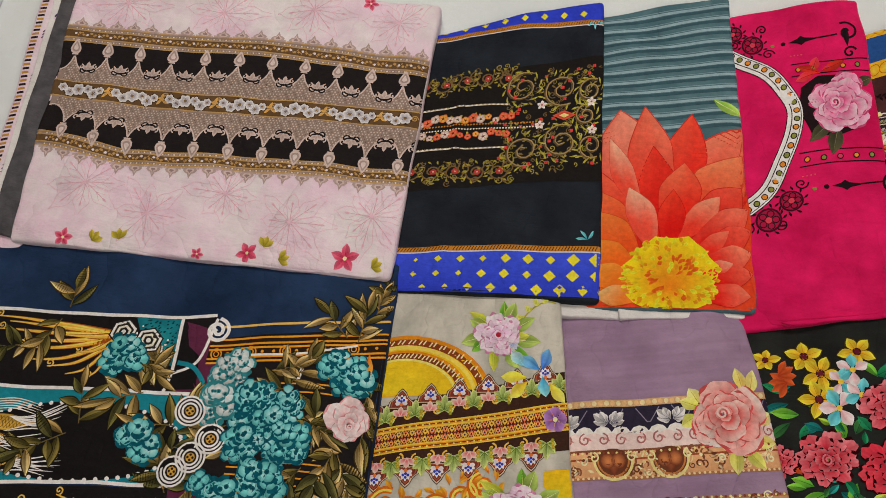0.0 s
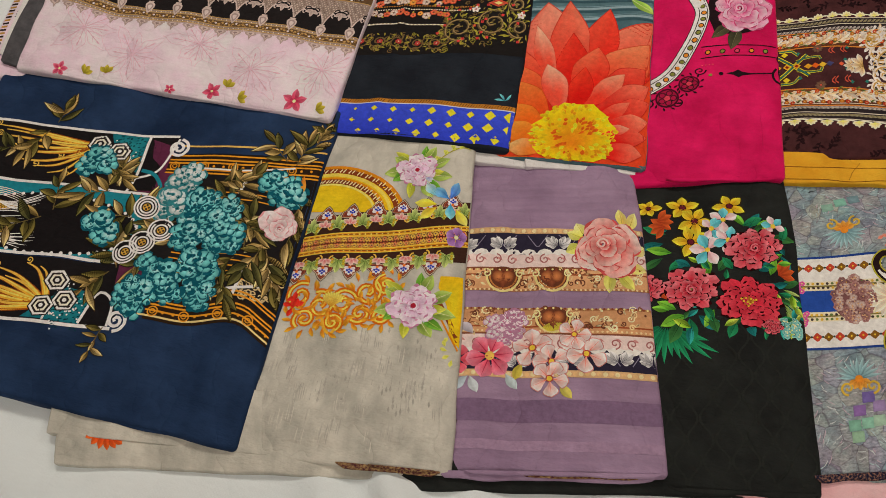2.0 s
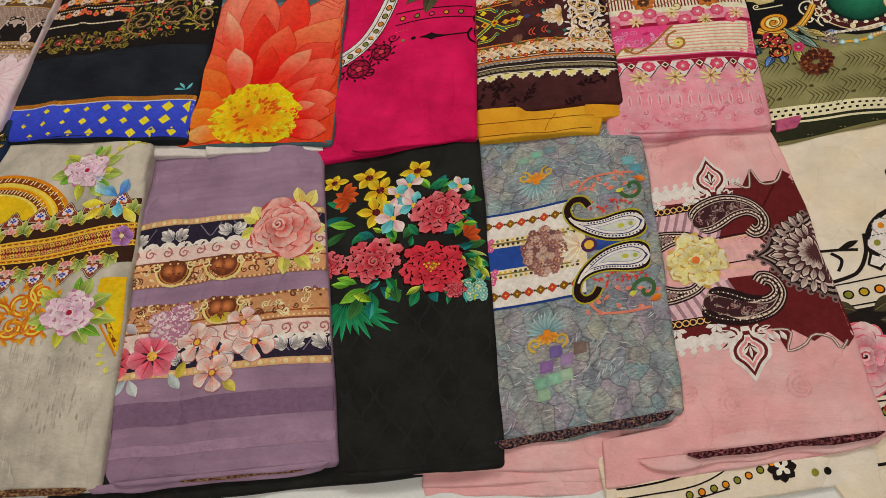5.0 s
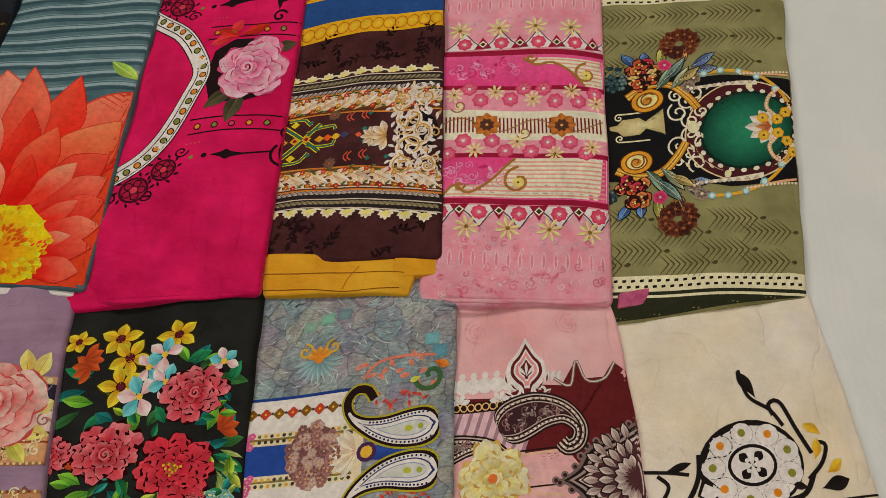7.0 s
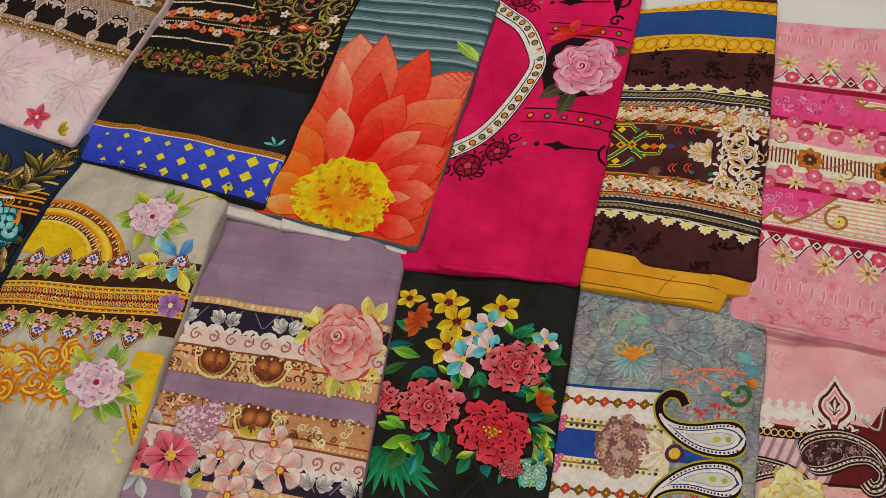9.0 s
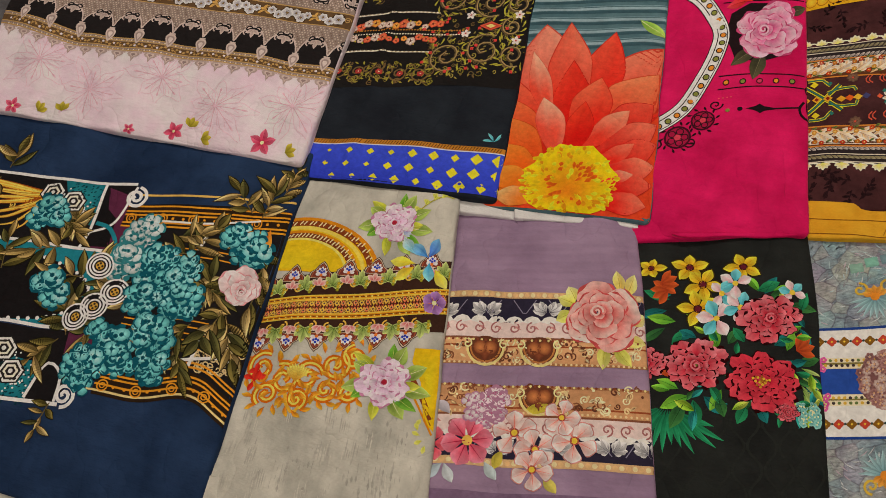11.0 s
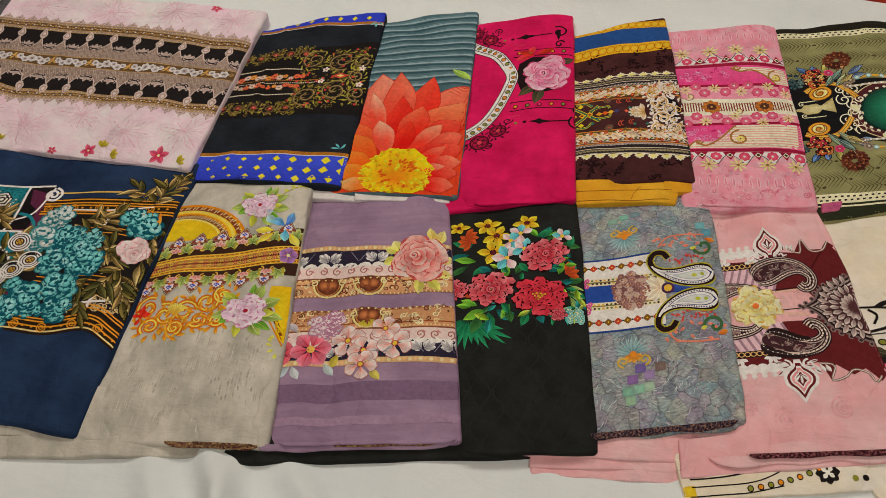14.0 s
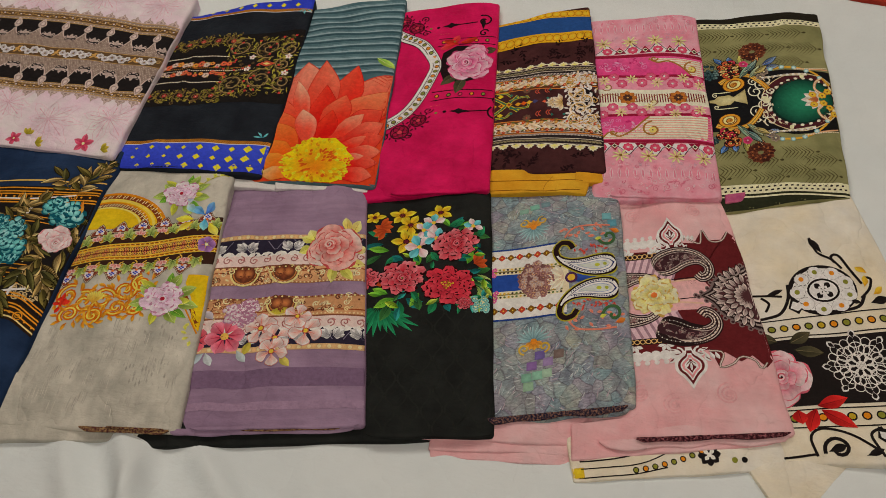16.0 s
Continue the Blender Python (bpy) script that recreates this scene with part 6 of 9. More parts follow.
# ---- front row: navy ----
def print_navy():
    c = c_navy
    white, teal, black, gold, purple = C(226, 222, 214), C(28, 118, 134), C(22, 20, 22), C(206, 140, 36), C(84, 36, 62)
    g = Ink(c, True)
    g.fan([(0.8, 37.6), (24, 38.6), (28.6, 39.2), (27, 29.4), (3, 28.2), (1.0, 31)], C(24, 22, 24), C(24, 22, 24), 1, (14, 33))
    g.fan([(3.0, 27.9), (28, 29.2), (30, 24), (31, 19.3), (3.9, 16.6), (3.2, 22)], teal, teal, 1.1, (16, 22))
    g.fan([(3.9, 16.4), (30, 19.0), (30.5, 14), (28.8, 10.0), (4.4, 7.8), (4, 12)], C(24, 22, 24), C(24, 22, 24), 1, (16, 13))
    g.fan([(27, 36), (33, 37.0), (46, 39.0), (50, 38.6), (50, 14.0), (44, 15.6), (38, 15.0), (31, 13.2), (28.6, 22)], C(28, 26, 26), C(26, 24, 26), 0.9, (38, 26))
    g.part("panel_ground", "black and teal panel ground")
    p = Ink(c, True)
    t = np.linspace(0, 6.28, 26, endpoint=False)
    p.fan(np.c_[15.5 + 12.5 * np.cos(t), 22.6 + 4.6 * np.sin(t) + 0.1 * 12 * np.cos(t) * 0.8], black, black, 2, (15.5, 22.6))
    p.fan([(25, 38), (28, 37.4), (30.6, 33), (30, 29.4), (25, 29.3), (26.8, 32)], purple, purple, 2, (27.6, 33))
    p.fan([(27.6, 19), (32, 19.4), (31.4, 15), (28.4, 14.4)], purple, purple, 2, (30, 17))
    p.fan([(18.5, 38.2), (24.4, 38.5), (24.6, 32.4), (21, 33.5)], C(36, 130, 140), C(20, 96, 110), 2, (22.4, 36))
    p.fan([(17.6, 9.2), (25.2, 9.9), (26.2, 14.4), (22, 14.4)], C(36, 130, 140), C(20, 96, 110), 2, (23, 11.6))
    p.fan([(24.6, 36), (27.4, 34), (28, 30), (24.6, 29.6)], black, black, 2.6, (25.6, 32))
    p.part("inlay_patch", "teal, plum and black inlay")
    w = Ink(c, True)
    for pts, width in (
        ([(0.8, 37.5), (12, 37.9), (24, 38.5), (28.4, 39.2)], 0.42),
        ([(3.0, 27.9), (14, 28.6), (31, 29.6)], 0.42),
        ([(3.9, 16.6), (18, 18.2), (33, 19.4)], 0.42),
        ([(4.4, 7.7), (18, 8.8), (27, 9.9), (29.6, 10.2)], 0.46),
        ([(24.4, 38.4), (24.6, 32), (24.2, 29.2)], 0.4),
        ([(24.6, 31.6), (27.4, 33.4), (28.6, 38.8)], 0.34),
        ([(25.2, 10.0), (26.4, 14.4), (28.6, 13.6), (29, 10.4)], 0.36),
        ([(30.6, 19.8), (34, 15.8)], 0.4),
        ([(40.2, 35.4), (39.6, 31.8)], 0.4),
        ([(43.8, 21.4), (43.4, 17.8)], 0.42),
        ([(33, 34.6), (40, 35.6), (46, 37.2)], 0.26),
        ([(34.0, 17.2), (39, 17.2), (44, 18.8), (47.4, 19.6), (50, 18.2)], 0.36),
    ):
        w.line(arch_path(pts, 16), width, white, 4, step=99)
    w.part("white_outline", "white outline")
    for a, b, r, way in ((28.9, 37.3, 1.55, 1), (30.0, 11.4, 1.45, -1)):
        s = Ink(c)
        s.spiral(a, b, r, 0.44, white, 4.2, 1.9, 90 * way, -way)
        s.part("white_spiral", "white spiral scroll")
    q = Ink(c)
    for k in range(60):
        t = 2 * math.pi * k / 60
        q.disc(15.5 + 12.4 * math.cos(t), 22.6 + 4.5 * math.sin(t) + 0.96 * math.cos(t), 0.26, white, 3, n=7)
    q.part("beading", "white bead edging")
    q = Ink(c)
    rnd = random.Random(6)
    for a, b in ((22.2, 35.4), (23.4, 11.2)):
        q.mark()
        for k in range(110):
            x, y = a + rnd.uniform(-2.6, 2.0), b + rnd.uniform(-2.4, 2.6)
            q.disc(x, y, 0.17, C(10, 50, 60), 3, n=6, ry=0.09, turn=0.6)
    q.part("stippling", "dark stippled dots")
    # plumes: strands from a root out to curled tips
    for root, tips in (((17.4, 35.6), ((1.6, 36.6), (3.4, 36.0), (2.4, 35.0), (6.0, 34.0), (5.6, 33.0), (7.4, 31.6), (9.6, 31.0), (12.0, 30.2), (14.6, 30.0), (10.4, 35.0), (12.4, 33.0))), ((20.2, 11.4), ((3.6, 11.4), (4.2, 10.2), (4.6, 8.6), (6.4, 12.4), (8.2, 14.2), (9.4, 12.8), (11.4, 15.2), (13.4, 14.2), (15.4, 16.6), (17.4, 16.4), (8.0, 9.4), (12.0, 10.6)))):
        for k, tip in enumerate(tips):
            q = Ink(c)
            d = np.array(tip) - root
            path = arch_path([root, (root[0] + d[0] * 0.25, root[1] + d[1] * 0.42), (root[0] + d[0] * 0.6, root[1] + d[1] * 0.85), tip], 22)
            q.line(path, 1.05, C(150, 70, 16), 3 + 0.15 * k, taper=True, end=C(120, 80, 30), step=99)
            q.line(path, 0.72, C(236, 150, 30), 3.3 + 0.15 * k, taper=True, end=C(222, 176, 80), step=99)
            q.line(path[:14] + (0, 0.1), 0.2, C(250, 196, 90), 3.6 + 0.15 * k, taper="both", step=99)
            if k % 2 == 0:
                q.spiral(tip[0] + 0.2, tip[1] + 0.45, 0.5, 0.17, C(222, 176, 80), 3.2, 1.3, 270, 1)
            q.part("plume", "golden orange plume")
    for a, b in ((17.5, 36.0), (20.9, 35.2), (20.3, 15.0), (19.7, 11.2), (22.4, 12.6)):
        q = Ink(c)
        t = np.linspace(0.3, 6.58, 6, endpoint=False)
        for f0, col in ((1.85, C(30, 28, 28)), (1.65, C(230, 222, 206)), (1.3, C(40, 36, 34)), (1.0, C(214, 206, 190)), (0.66, C(34, 30, 30))):
            q.fan(np.c_[a + f0 * np.cos(t), b + 0.92 * f0 * np.sin(t)], col, col, 7 + 2 - f0, (a, b))
        q.disc(a, b, 0.3, C(230, 222, 206), 9, n=8)
        for k in range(26):
            x, y = a + 1.6 + rnd.gauss(0, 0.7), b - 0.8 + rnd.gauss(0, 0.8)
            q.disc(x, y, 0.13, C(236, 230, 220), 6.6, n=6)
        q.part("shell_tile", "cream and black shell tile")
    # seed ears at the panel's end, with white fronds that fan out of them
    for a, b, way, L, ends in ((4.0, 23.7, 3, 6.8, ((14.4, 27.2), (13.8, 26.4), (13.4, 25.4), (13.0, 24.6), (12.8, 23.6))), (4.0, 21.5, 6, 4.6, ((12.2, 22.8), (11.8, 22.0), (11.4, 21.4))), (5.2, 19.1, 14, 5.6, ((14.8, 20.0), (14.2, 19.2), (13.4, 18.6), (14.4, 20.8)))):
        q = Ink(c)
        q.petal(a - 0.2, b, way, L * 1.05, 2.3, C(24, 20, 18), C(24, 20, 18), 3.8, 0.45)
        q.petal(a, b, way, L, 1.9, C(196, 164, 70), C(166, 128, 44), 4, 0.45)
        for k in range(13):
            for m in (-1, 1):
                x, y = a + L * (0.12 + 0.06 * k), b + L * (0.12 + 0.06 * k) * math.tan(math.radians(way))
                q.line([(x - 0.4, y - 0.7 * m), (x + 0.4, y + 0.7 * m)], 0.07, C(90, 64, 22), 4.8)
        for x, y in ends:
            for o in (-0.25, 0.25):
                q.line(arch_path([(a + L * 0.5, b + 0.9 * (1 if y > b else -1)), (a + L * 0.95, b + 0.3 * (y - b) + o), (x, y + o)], 10), 0.15, C(226, 220, 206), 5.2, taper="both")
        q.part("seed_ear", "golden seed ear with white fronds")
    q = Ink(c)
    for a, b in ((6.0, 25.9), (5.0, 20.3)):
        for k in range(5):
            q.line(arch_path([(a - 2, b - 0.3 * k), (a + 1.5, b + 0.9 - 0.3 * k), (a + 5.0, b + 0.2 - 0.3 * k)], 10), 0.13, C(214, 208, 196), 4.6, taper="both")
    q.line(arch_path([(25.0, 33.0), (27.0, 32.6), (28.6, 31.0), (29.0, 29.3)], 14), 0.55, teal, 4.6, step=99)
    q.part("frond_arc", "white frond lines and a teal arc")
    q = Ink(c, True)
    for y in (31.6, 30.6, 22.6, 21.8, 21.0, 20.2, 19.4):
        q.line([(33.5, y), (44.2, y + 0.5)], 0.17, gold, 3.2)
    q.part("gold_line", "gold line between the flowers")
    for a, b in ((28.0, 27.5), (31.0, 24.7), (29.3, 22.4), (27.6, 20.6)):
        q = Ink(c)
        q.disc(a, b, 1.7, black, 10, n=18)
        for r in (1.65, 1.25, 0.85):
            q.ring(a, b, r, 0.24, white, 10.4, n=20)
        q.disc(a, b, 0.55, C(190, 150, 60), 10.8, n=8)
        for k in range(4):
            q.disc(a + 0.3 * math.cos(1.57 * k), b + 0.3 * math.sin(1.57 * k), 0.16, black, 11.2, n=6)
        q.part("ring_rosette", "white ringed rosette")
    # gold bands
    up = lambda a: 0.14 * (np.asarray(a) - 29)
    lo = lambda a: 1.9 * np.exp(-((np.asarray(a) - 44.5) / 4.2) ** 2) - 0.16 * np.maximum(np.asarray(a) - 46, 0)
    for base_b, f, rows, a0 in ((35.8, up, (0.3, -0.4, -0.9, -2.0, -2.5), 28.4), (14.8, lo, (1.6, 1.1, 0.0, -0.5, -1.3), 33.2)):
        q = Ink(c, True)
        q.band(base_b - 2.6, base_b + 0.5, C(40, 28, 18), 2.6, a0=a0, wave=f)
        for o in rows:
            q.band(base_b + o - 0.12, base_b + o + 0.12, gold, 3.4, a0=a0, wave=f)
        q.part("gold_line", "gold line band")
        q = Ink(c)
        for k, a in enumerate(np.arange(a0 + 1, 49.5, 1.35)):
            if k % 3 == 0:
                q.ring(a, base_b - 1.4 + float(f(a)), 0.62, 0.16, gold, 3.6).ring(a, base_b - 1.4 + float(f(a)), 0.3, 0.12, gold, 3.6)
            else:
                q.disc(a, base_b - 1.4 + float(f(a)), 0.2, gold, 3.6, n=7)
        q.part("gold_tracery", "gold dots and circles")
    q = Ink(c, True)
    q.band(12.6, 12.86, C(214, 190, 130), 3, a0=32.4, wave=lo).band(37.6, 37.9, C(206, 170, 90), 3, a0=29.6, wave=up)
    q.part("piping_line", "thin cream-gold line")
    q = Ink(c)
    for k in range(60):
        a, b = rnd.uniform(44, 49.2), rnd.uniform(17.8, 22.4)
        q.spiral(a, b, rnd.uniform(0.3, 0.7), 0.15, C(196, 176, 130), 3, 1.0, rnd.uniform(0, 360))
    q.part("batik_corner", "cream batik squiggles on black")
    # leaves
    greens = [(C(58, 54, 24), C(130, 118, 60)), (C(92, 76, 36), C(190, 164, 104)), (C(44, 46, 26), C(104, 100, 52)), (C(110, 86, 44), C(216, 190, 132))]
    for k, (a, b, way, L, n, size) in enumerate(((10.0, 38.6, 95, 3.0, 5, 3.0), (9.6, 37.0, 250, 4.6, 7, 2.8), (22.6, 30.0, 100, 3.6, 7, 3.2), (22.0, 29.0, 200, 4.0, 7, 3.0), (15.6, 24.6, 100, 4.4, 7, 2.6), (14.4, 23.4, 210, 5.4, 9, 2.8), (10.6, 20.4, 200, 4.4, 7, 2.4), (26.6, 25.6, 180, 4.0, 7, 3.0), (27.0, 26.0, 60, 3.6, 7, 2.8), (27.4, 18.2, 120, 4.2, 7, 3.0), (26.6, 17.6, 230, 4.2, 7, 2.8), (39.0, 32.0, 60, 3.8, 7, 2.8), (39.4, 31.4, 190, 4.0, 7, 2.6), (42.9, 23.8, 100, 5.0, 9, 3.0), (42.0, 22.6, 230, 5.0, 9, 2.8), (45.6, 25.6, 250, 5.2, 9, 3.0), (45.8, 24.6, 290, 5.4, 9, 2.8), (46.0, 37.6, 85, 4.6, 9, 2.6), (47.6, 41.2, 80, 4.8, 9, 2.2), (44.6, 38.0, 140, 3.8, 7, 2.6), (47.4, 34.8, 280, 5.4, 9, 2.6), (48.4, 31.0, 270, 5.0, 9, 2.6), (28.6, 10.2, 255, 3.6, 7, 1.9), (30.8, 21.6, 250, 3.4, 7, 2.4), (34.0, 19.2, 20, 4.0, 7, 2.4), (36.0, 33.0, 20, 3.8, 7, 2.2), (33.6, 23.0, 150, 4.0, 7, 2.4), (32.4, 26.4, 200, 3.6, 7, 2.2), (40.4, 28.0, 340, 4.2, 9, 2.6), (41.0, 20.0, 300, 3.6, 7, 2.4), (20.4, 33.6, 320, 3.6, 7, 2.6), (7.4, 33.4, 190, 4.0, 7, 2.4), (24.6, 21.4, 30, 3.4, 7, 2.2))):
        q = Ink(c)
        q.spray(a, b, way, L, greens, 6, n, size, 30 + k, 0.33, C(96, 84, 50))
        q.part("leaf_spray", "olive and tan leaf spray")
    for k, (a, b, r, n) in enumerate(((31.7, 32.1, 2.4, 20), (30.8, 28.5, 2.0, 14), (35.3, 28.3, 2.6, 24), (39.6, 24.9, 2.2, 18), (37.2, 26.3, 2.2, 18), (34.9, 24.4, 1.8, 12), (38.4, 28.6, 1.9, 14), (32.9, 18.5, 2.5, 22), (37.6, 20.2, 2.2, 18), (38.6, 17.0, 1.9, 14), (30.9, 14.7, 2.1, 16), (34.6, 16.4, 1.9, 14), (18.6, 32.9, 2.1, 16), (22.8, 23.4, 1.9, 14), (44.8, 33.8, 2.2, 18), (46.9, 32.9, 1.6, 10))):
        q = Ink(c)
        pale = k in (0, 1)
        blossom_cluster(q, a, b, r, int(n * 1.1), C(60, 150, 160) if pale else C(20, 104, 124), C(206, 238, 228) if pale else C(120, 212, 216), C(12, 60, 72), 8, 60 + k, 1.12)
        q.part("hydrangea", "turquoise hydrangea head")
    q = Ink(c)
    q.rose(46.3, 28.6, 2.7, C(214, 96, 110), C(242, 178, 182), C(255, 236, 232), 14, 3, 1.0, 4, 0.04, (4, 4, 3, 3), 0.85, (0.1, -0.3))
    q.part("printed_rose", "pale pink rose")
    q = Ink(c)
    q.petal(47.6, 36.4, 270, 3.0, 1.2, C(200, 110, 30), C(236, 160, 60), 11)
    q.part("orange_bud", "orange bud")


# ---- front row: washed grey ----
def print_grey():
    c = c_grey
    st = Ink(c)
    rnd = random.Random(5)
    for k in range(46):
        a, b = rnd.uniform(0.5, 21), rnd.uniform(1, 15)
        q = rnd.uniform(0.4, 1.0)
        for j in range(rnd.randint(2, 6)):
            st.line([(a + 0.24 * j, b + rnd.uniform(-0.8, 0)), (a + 0.24 * j, b + rnd.uniform(0.5, 2.2))], 0.16, C(166, 164, 156) if rnd.random() < 0.6 else C(182, 180, 170), 0.6, "both")
    for a, b, s in ((18.0, 12.4, 1.5), (16.6, 8.0, 1.8), (8.0, 9.0, 1.3)):
        for k in range(60):
            x, y = a + round(rnd.gauss(0, s) / 0.45) * 0.45, b + rnd.gauss(0, s)
            st.line([(x, y), (x, y + rnd.uniform(0.3, 0.9))], 0.3, C(152, 151, 143) if rnd.random() < 0.6 else C(162, 160, 152), 0.5, "both")
    st.part("worn_patch", "faint rubbed marks")
    tilt = lambda a: 0.128 * np.asarray(a)
    top = lambda a: 0.178 * np.asarray(a)
    f = lambda a: float(tilt(a))
    yellow, gold, dark = C(232, 178, 24), C(196, 124, 20), C(54, 34, 26)
    ar = Ink(c, True)
    t = np.linspace(0, math.pi, 24)

    def arch(r0, r1):
        return np.concatenate([np.c_[2.0 + r0 * 1.25 * np.cos(t), 32.4 + 0.6 + r0 * 0.8 * np.sin(t)]])

    ar.fan(np.concatenate([arch(9.2, 0), [(-7, 31)], [(12, 33.6)]])[:24], C(236, 186, 30), C(226, 164, 20), 1.4, (2, 33.6))
    ar.part("golden_arch", "mustard yellow arch")
    for r, wd, col in ((9.0, 0.5, gold), (8.3, 0.8, C(120, 56, 24)), (7.5, 0.5, C(236, 190, 80)), (6.8, 0.34, gold), (6.2, 0.7, C(110, 54, 26)), (5.6, 0.3, C(240, 200, 100))):
        q = Ink(c)
        q.line(arch(r, 0), wd, col, 2.4, step=99)
        if wd > 0.6:
            for p, n in zip(arch(r, 0)[::1], range(24)):
                for o in (0, 0.55):
                    q.line([(p[0] - 0.2 + o, p[1] - 0.25), (p[0] + 0.2 + o, p[1] + 0.25)], 0.18, C(236, 196, 150), 3)
        q.part("arch_rope", "rope-patterned arch line")
    bd = Ink(c, True)
    bd.band(29.0, 30.9, dark, 2.4, wave=tilt).band(29.0, 31.9, dark, 2.3, wave=top).band(23.9, 26.4, dark, 2.4, wave=tilt)
    bd.band(26.2, 29.3, C(206, 136, 26), 2.8, wave=tilt, edge=C(220, 152, 36)).band(26.95, 28.55, C(70, 34, 24), 3.1, wave=tilt)
    for y in (26.15, 26.75, 28.62, 29.2):
        bd.band(y, y + 0.13, C(236, 184, 70), 3.4, wave=tilt)
    bd.band(26.45, 26.6, C(110, 60, 20), 3.4, wave=tilt).band(28.9, 29.05, C(110, 60, 20), 3.4, wave=tilt)
    bd.part("gold_band", "ornate gold band")
    bb = Ink(c)
    for k, a in enumerate(np.arange(-0.6, 22.4, 0.78)):
        y = 27.75 + f(a)
        for s in (-1, 1):
            bb.diamond(a, y + 0.42 * s, 0.34, 0.4, C(206, 110, 76) if k % 2 else C(232, 170, 64), 3.6)
            bb.disc(a, y + 0.45 * s, 0.12, C(40, 20, 50), 4.0, n=6)
            bb.line([(a - 0.36, y + 0.85 * s), (a, y + 0.1 * s), (a + 0.36, y + 0.85 * s)], 0.09, C(226, 176, 90), 3.8)
        bb.diamond(a + 0.39, y, 0.13, 0.62, C(214, 160, 70), 3.7).disc(a + 0.39, y, 0.14, C(130, 30, 40), 4.0, n=6)
        for o in (-1.25, 1.25):
            bb.disc(a, y + o, 0.11, C(110, 56, 20), 3.8, n=6).disc(a + 0.39, y + o, 0.11, C(246, 206, 110), 3.8, n=6)
    bb.part("band_tracery", "gold and maroon tracery")
    for m, y, w, first in ((1, 31.6, top, 2.4), (-1, 23.9, tilt, 0.4)):
        for k in range(-1, 6):
            a = first + 3.55 * k
            q = Ink(c)
            yy = y + float(w(a))
            out = [(a - 1.75, yy - 0.5 * m), (a - 1.55, yy + 0.3 * m), (a - 0.95, yy + 0.75 * m), (a - 0.5, yy + 1.5 * m), (a, yy + 1.95 * m), (a + 0.5, yy + 1.5 * m), (a + 0.95, yy + 0.75 * m), (a + 1.55, yy + 0.3 * m), (a + 1.75, yy - 0.5 * m)]
            for n, (s, col) in enumerate(((1.0, C(70, 56, 54)), (0.92, C(196, 176, 150)), (0.84, C(60, 46, 46)), (0.76, C(150, 76, 50)), (0.66, C(110, 50, 40)))):
                q.fan([(a + (x - a) * s, yy + 0.2 * m + (z - yy - 0.2 * m) * s) for x, z in out], col, col, 3 + 0.3 * n, (a, yy + 0.4 * m))
            for wy, L in ((-75, 0.8), (-48, 1.0), (-22, 1.15), (0, 1.25), (22, 1.15), (48, 1.0), (75, 0.8)):
                q.petal(a, yy - 0.05 * m, 90 * m + wy, L, 0.4, C(200, 186, 196), C(248, 244, 242), 4.7, 0.66)
            for d, e in ((0, 0.75), (-0.28, 0.5), (0.28, 0.5), (0, 0.35)):
                q.disc(a + d, yy + e * m, 0.17, C(40, 60, 170), 5.2, n=7)
            q.disc(a, yy, 0.22, C(206, 110, 40), 5.3, n=7)
            q.part("jewel_crest", "white and blue jewel crest")
            q = Ink(c)
            e, ye = a + 1.78, yy - 1.35 * m
            for wy, L in ((0, 1.5), (40, 1.2), (-40, 1.2), (80, 0.9), (-80, 0.9)):
                q.petal(e, ye, 90 * m + wy, L * 1.3, 0.85, C(84, 116, 36), C(196, 216, 130), 4.4, vein=C(50, 70, 24))
            for d, o, col in ((0.75, 0.1, C(206, 180, 50)), (0.8, 0.5, C(190, 170, 40)), (0.72, -0.3, C(150, 150, 40)), (-0.8, 0.0, C(226, 150, 40)), (-0.75, 0.45, C(196, 180, 60))):
                q.disc(e + d, ye + o * m, 0.22, col, 4.6, tuple(v * 0.5 for v in col), n=8)
            for wy in (-50, 0, 50):
                q.petal(a, ye - 0.1 * m, 90 * m + wy, 1.25, 0.7, C(190, 80, 90), C(240, 190, 180), 4.5, 0.6)
            for d in (-1, 1):
                q.spiral(a + 0.95 * d, ye, 0.55, 0.2, C(226, 170, 70), 4.3, 1.2, 90, d)
            q.part("leaf_crest", "green leaf and pink bud crest")
    # golden baroque scroll
    s = Ink(c)
    for a, b, r, w, st0 in ((1.6, 20.6, 1.9, 1, 60), (4.6, 19.4, 2.0, -1, 120), (7.4, 20.0, 1.9, 1, 10), (10.4, 21.6, 1.9, -1, 60), (9.8, 18.6, 1.4, 1, 200), (3.0, 17.4, 1.5, -1, 240), (12.6, 22.8, 1.6, 1, 100), (6.6, 17.2, 1.3, 1, 300), (12.4, 18.6, 1.2, -1, 20)):
        s.spiral(a, b, r, 0.75, C(190, 96, 14), 2.6, 1.5, st0, w)
        s.spiral(a, b, r * 0.97, 0.26, C(244, 196, 84), 3.2, 1.5, st0, w)
        for k in range(9):
            tt = 40 * k + st0
            s.petal(a + r * math.cos(math.radians(tt)), b + r * math.sin(math.radians(tt)), tt + 50 * w, 1.4, 0.6, C(190, 90, 14), C(240, 170, 50), 3.4, bend=0.3)
    for k in range(9):
        s.petal(6.0, 19.2, 50 + 10 * k, 2.2, 0.5, C(214, 140, 30), C(248, 206, 100), 3.8)
    s.line(arch_path([(5.0, 18.6), (5.6, 16.6), (6.6, 15.6), (7.2, 16.4)], 12), 0.4, C(226, 160, 50), 3, step=99)
    s.part("baroque_scroll", "orange-gold baroque scroll")
    s = Ink(c)
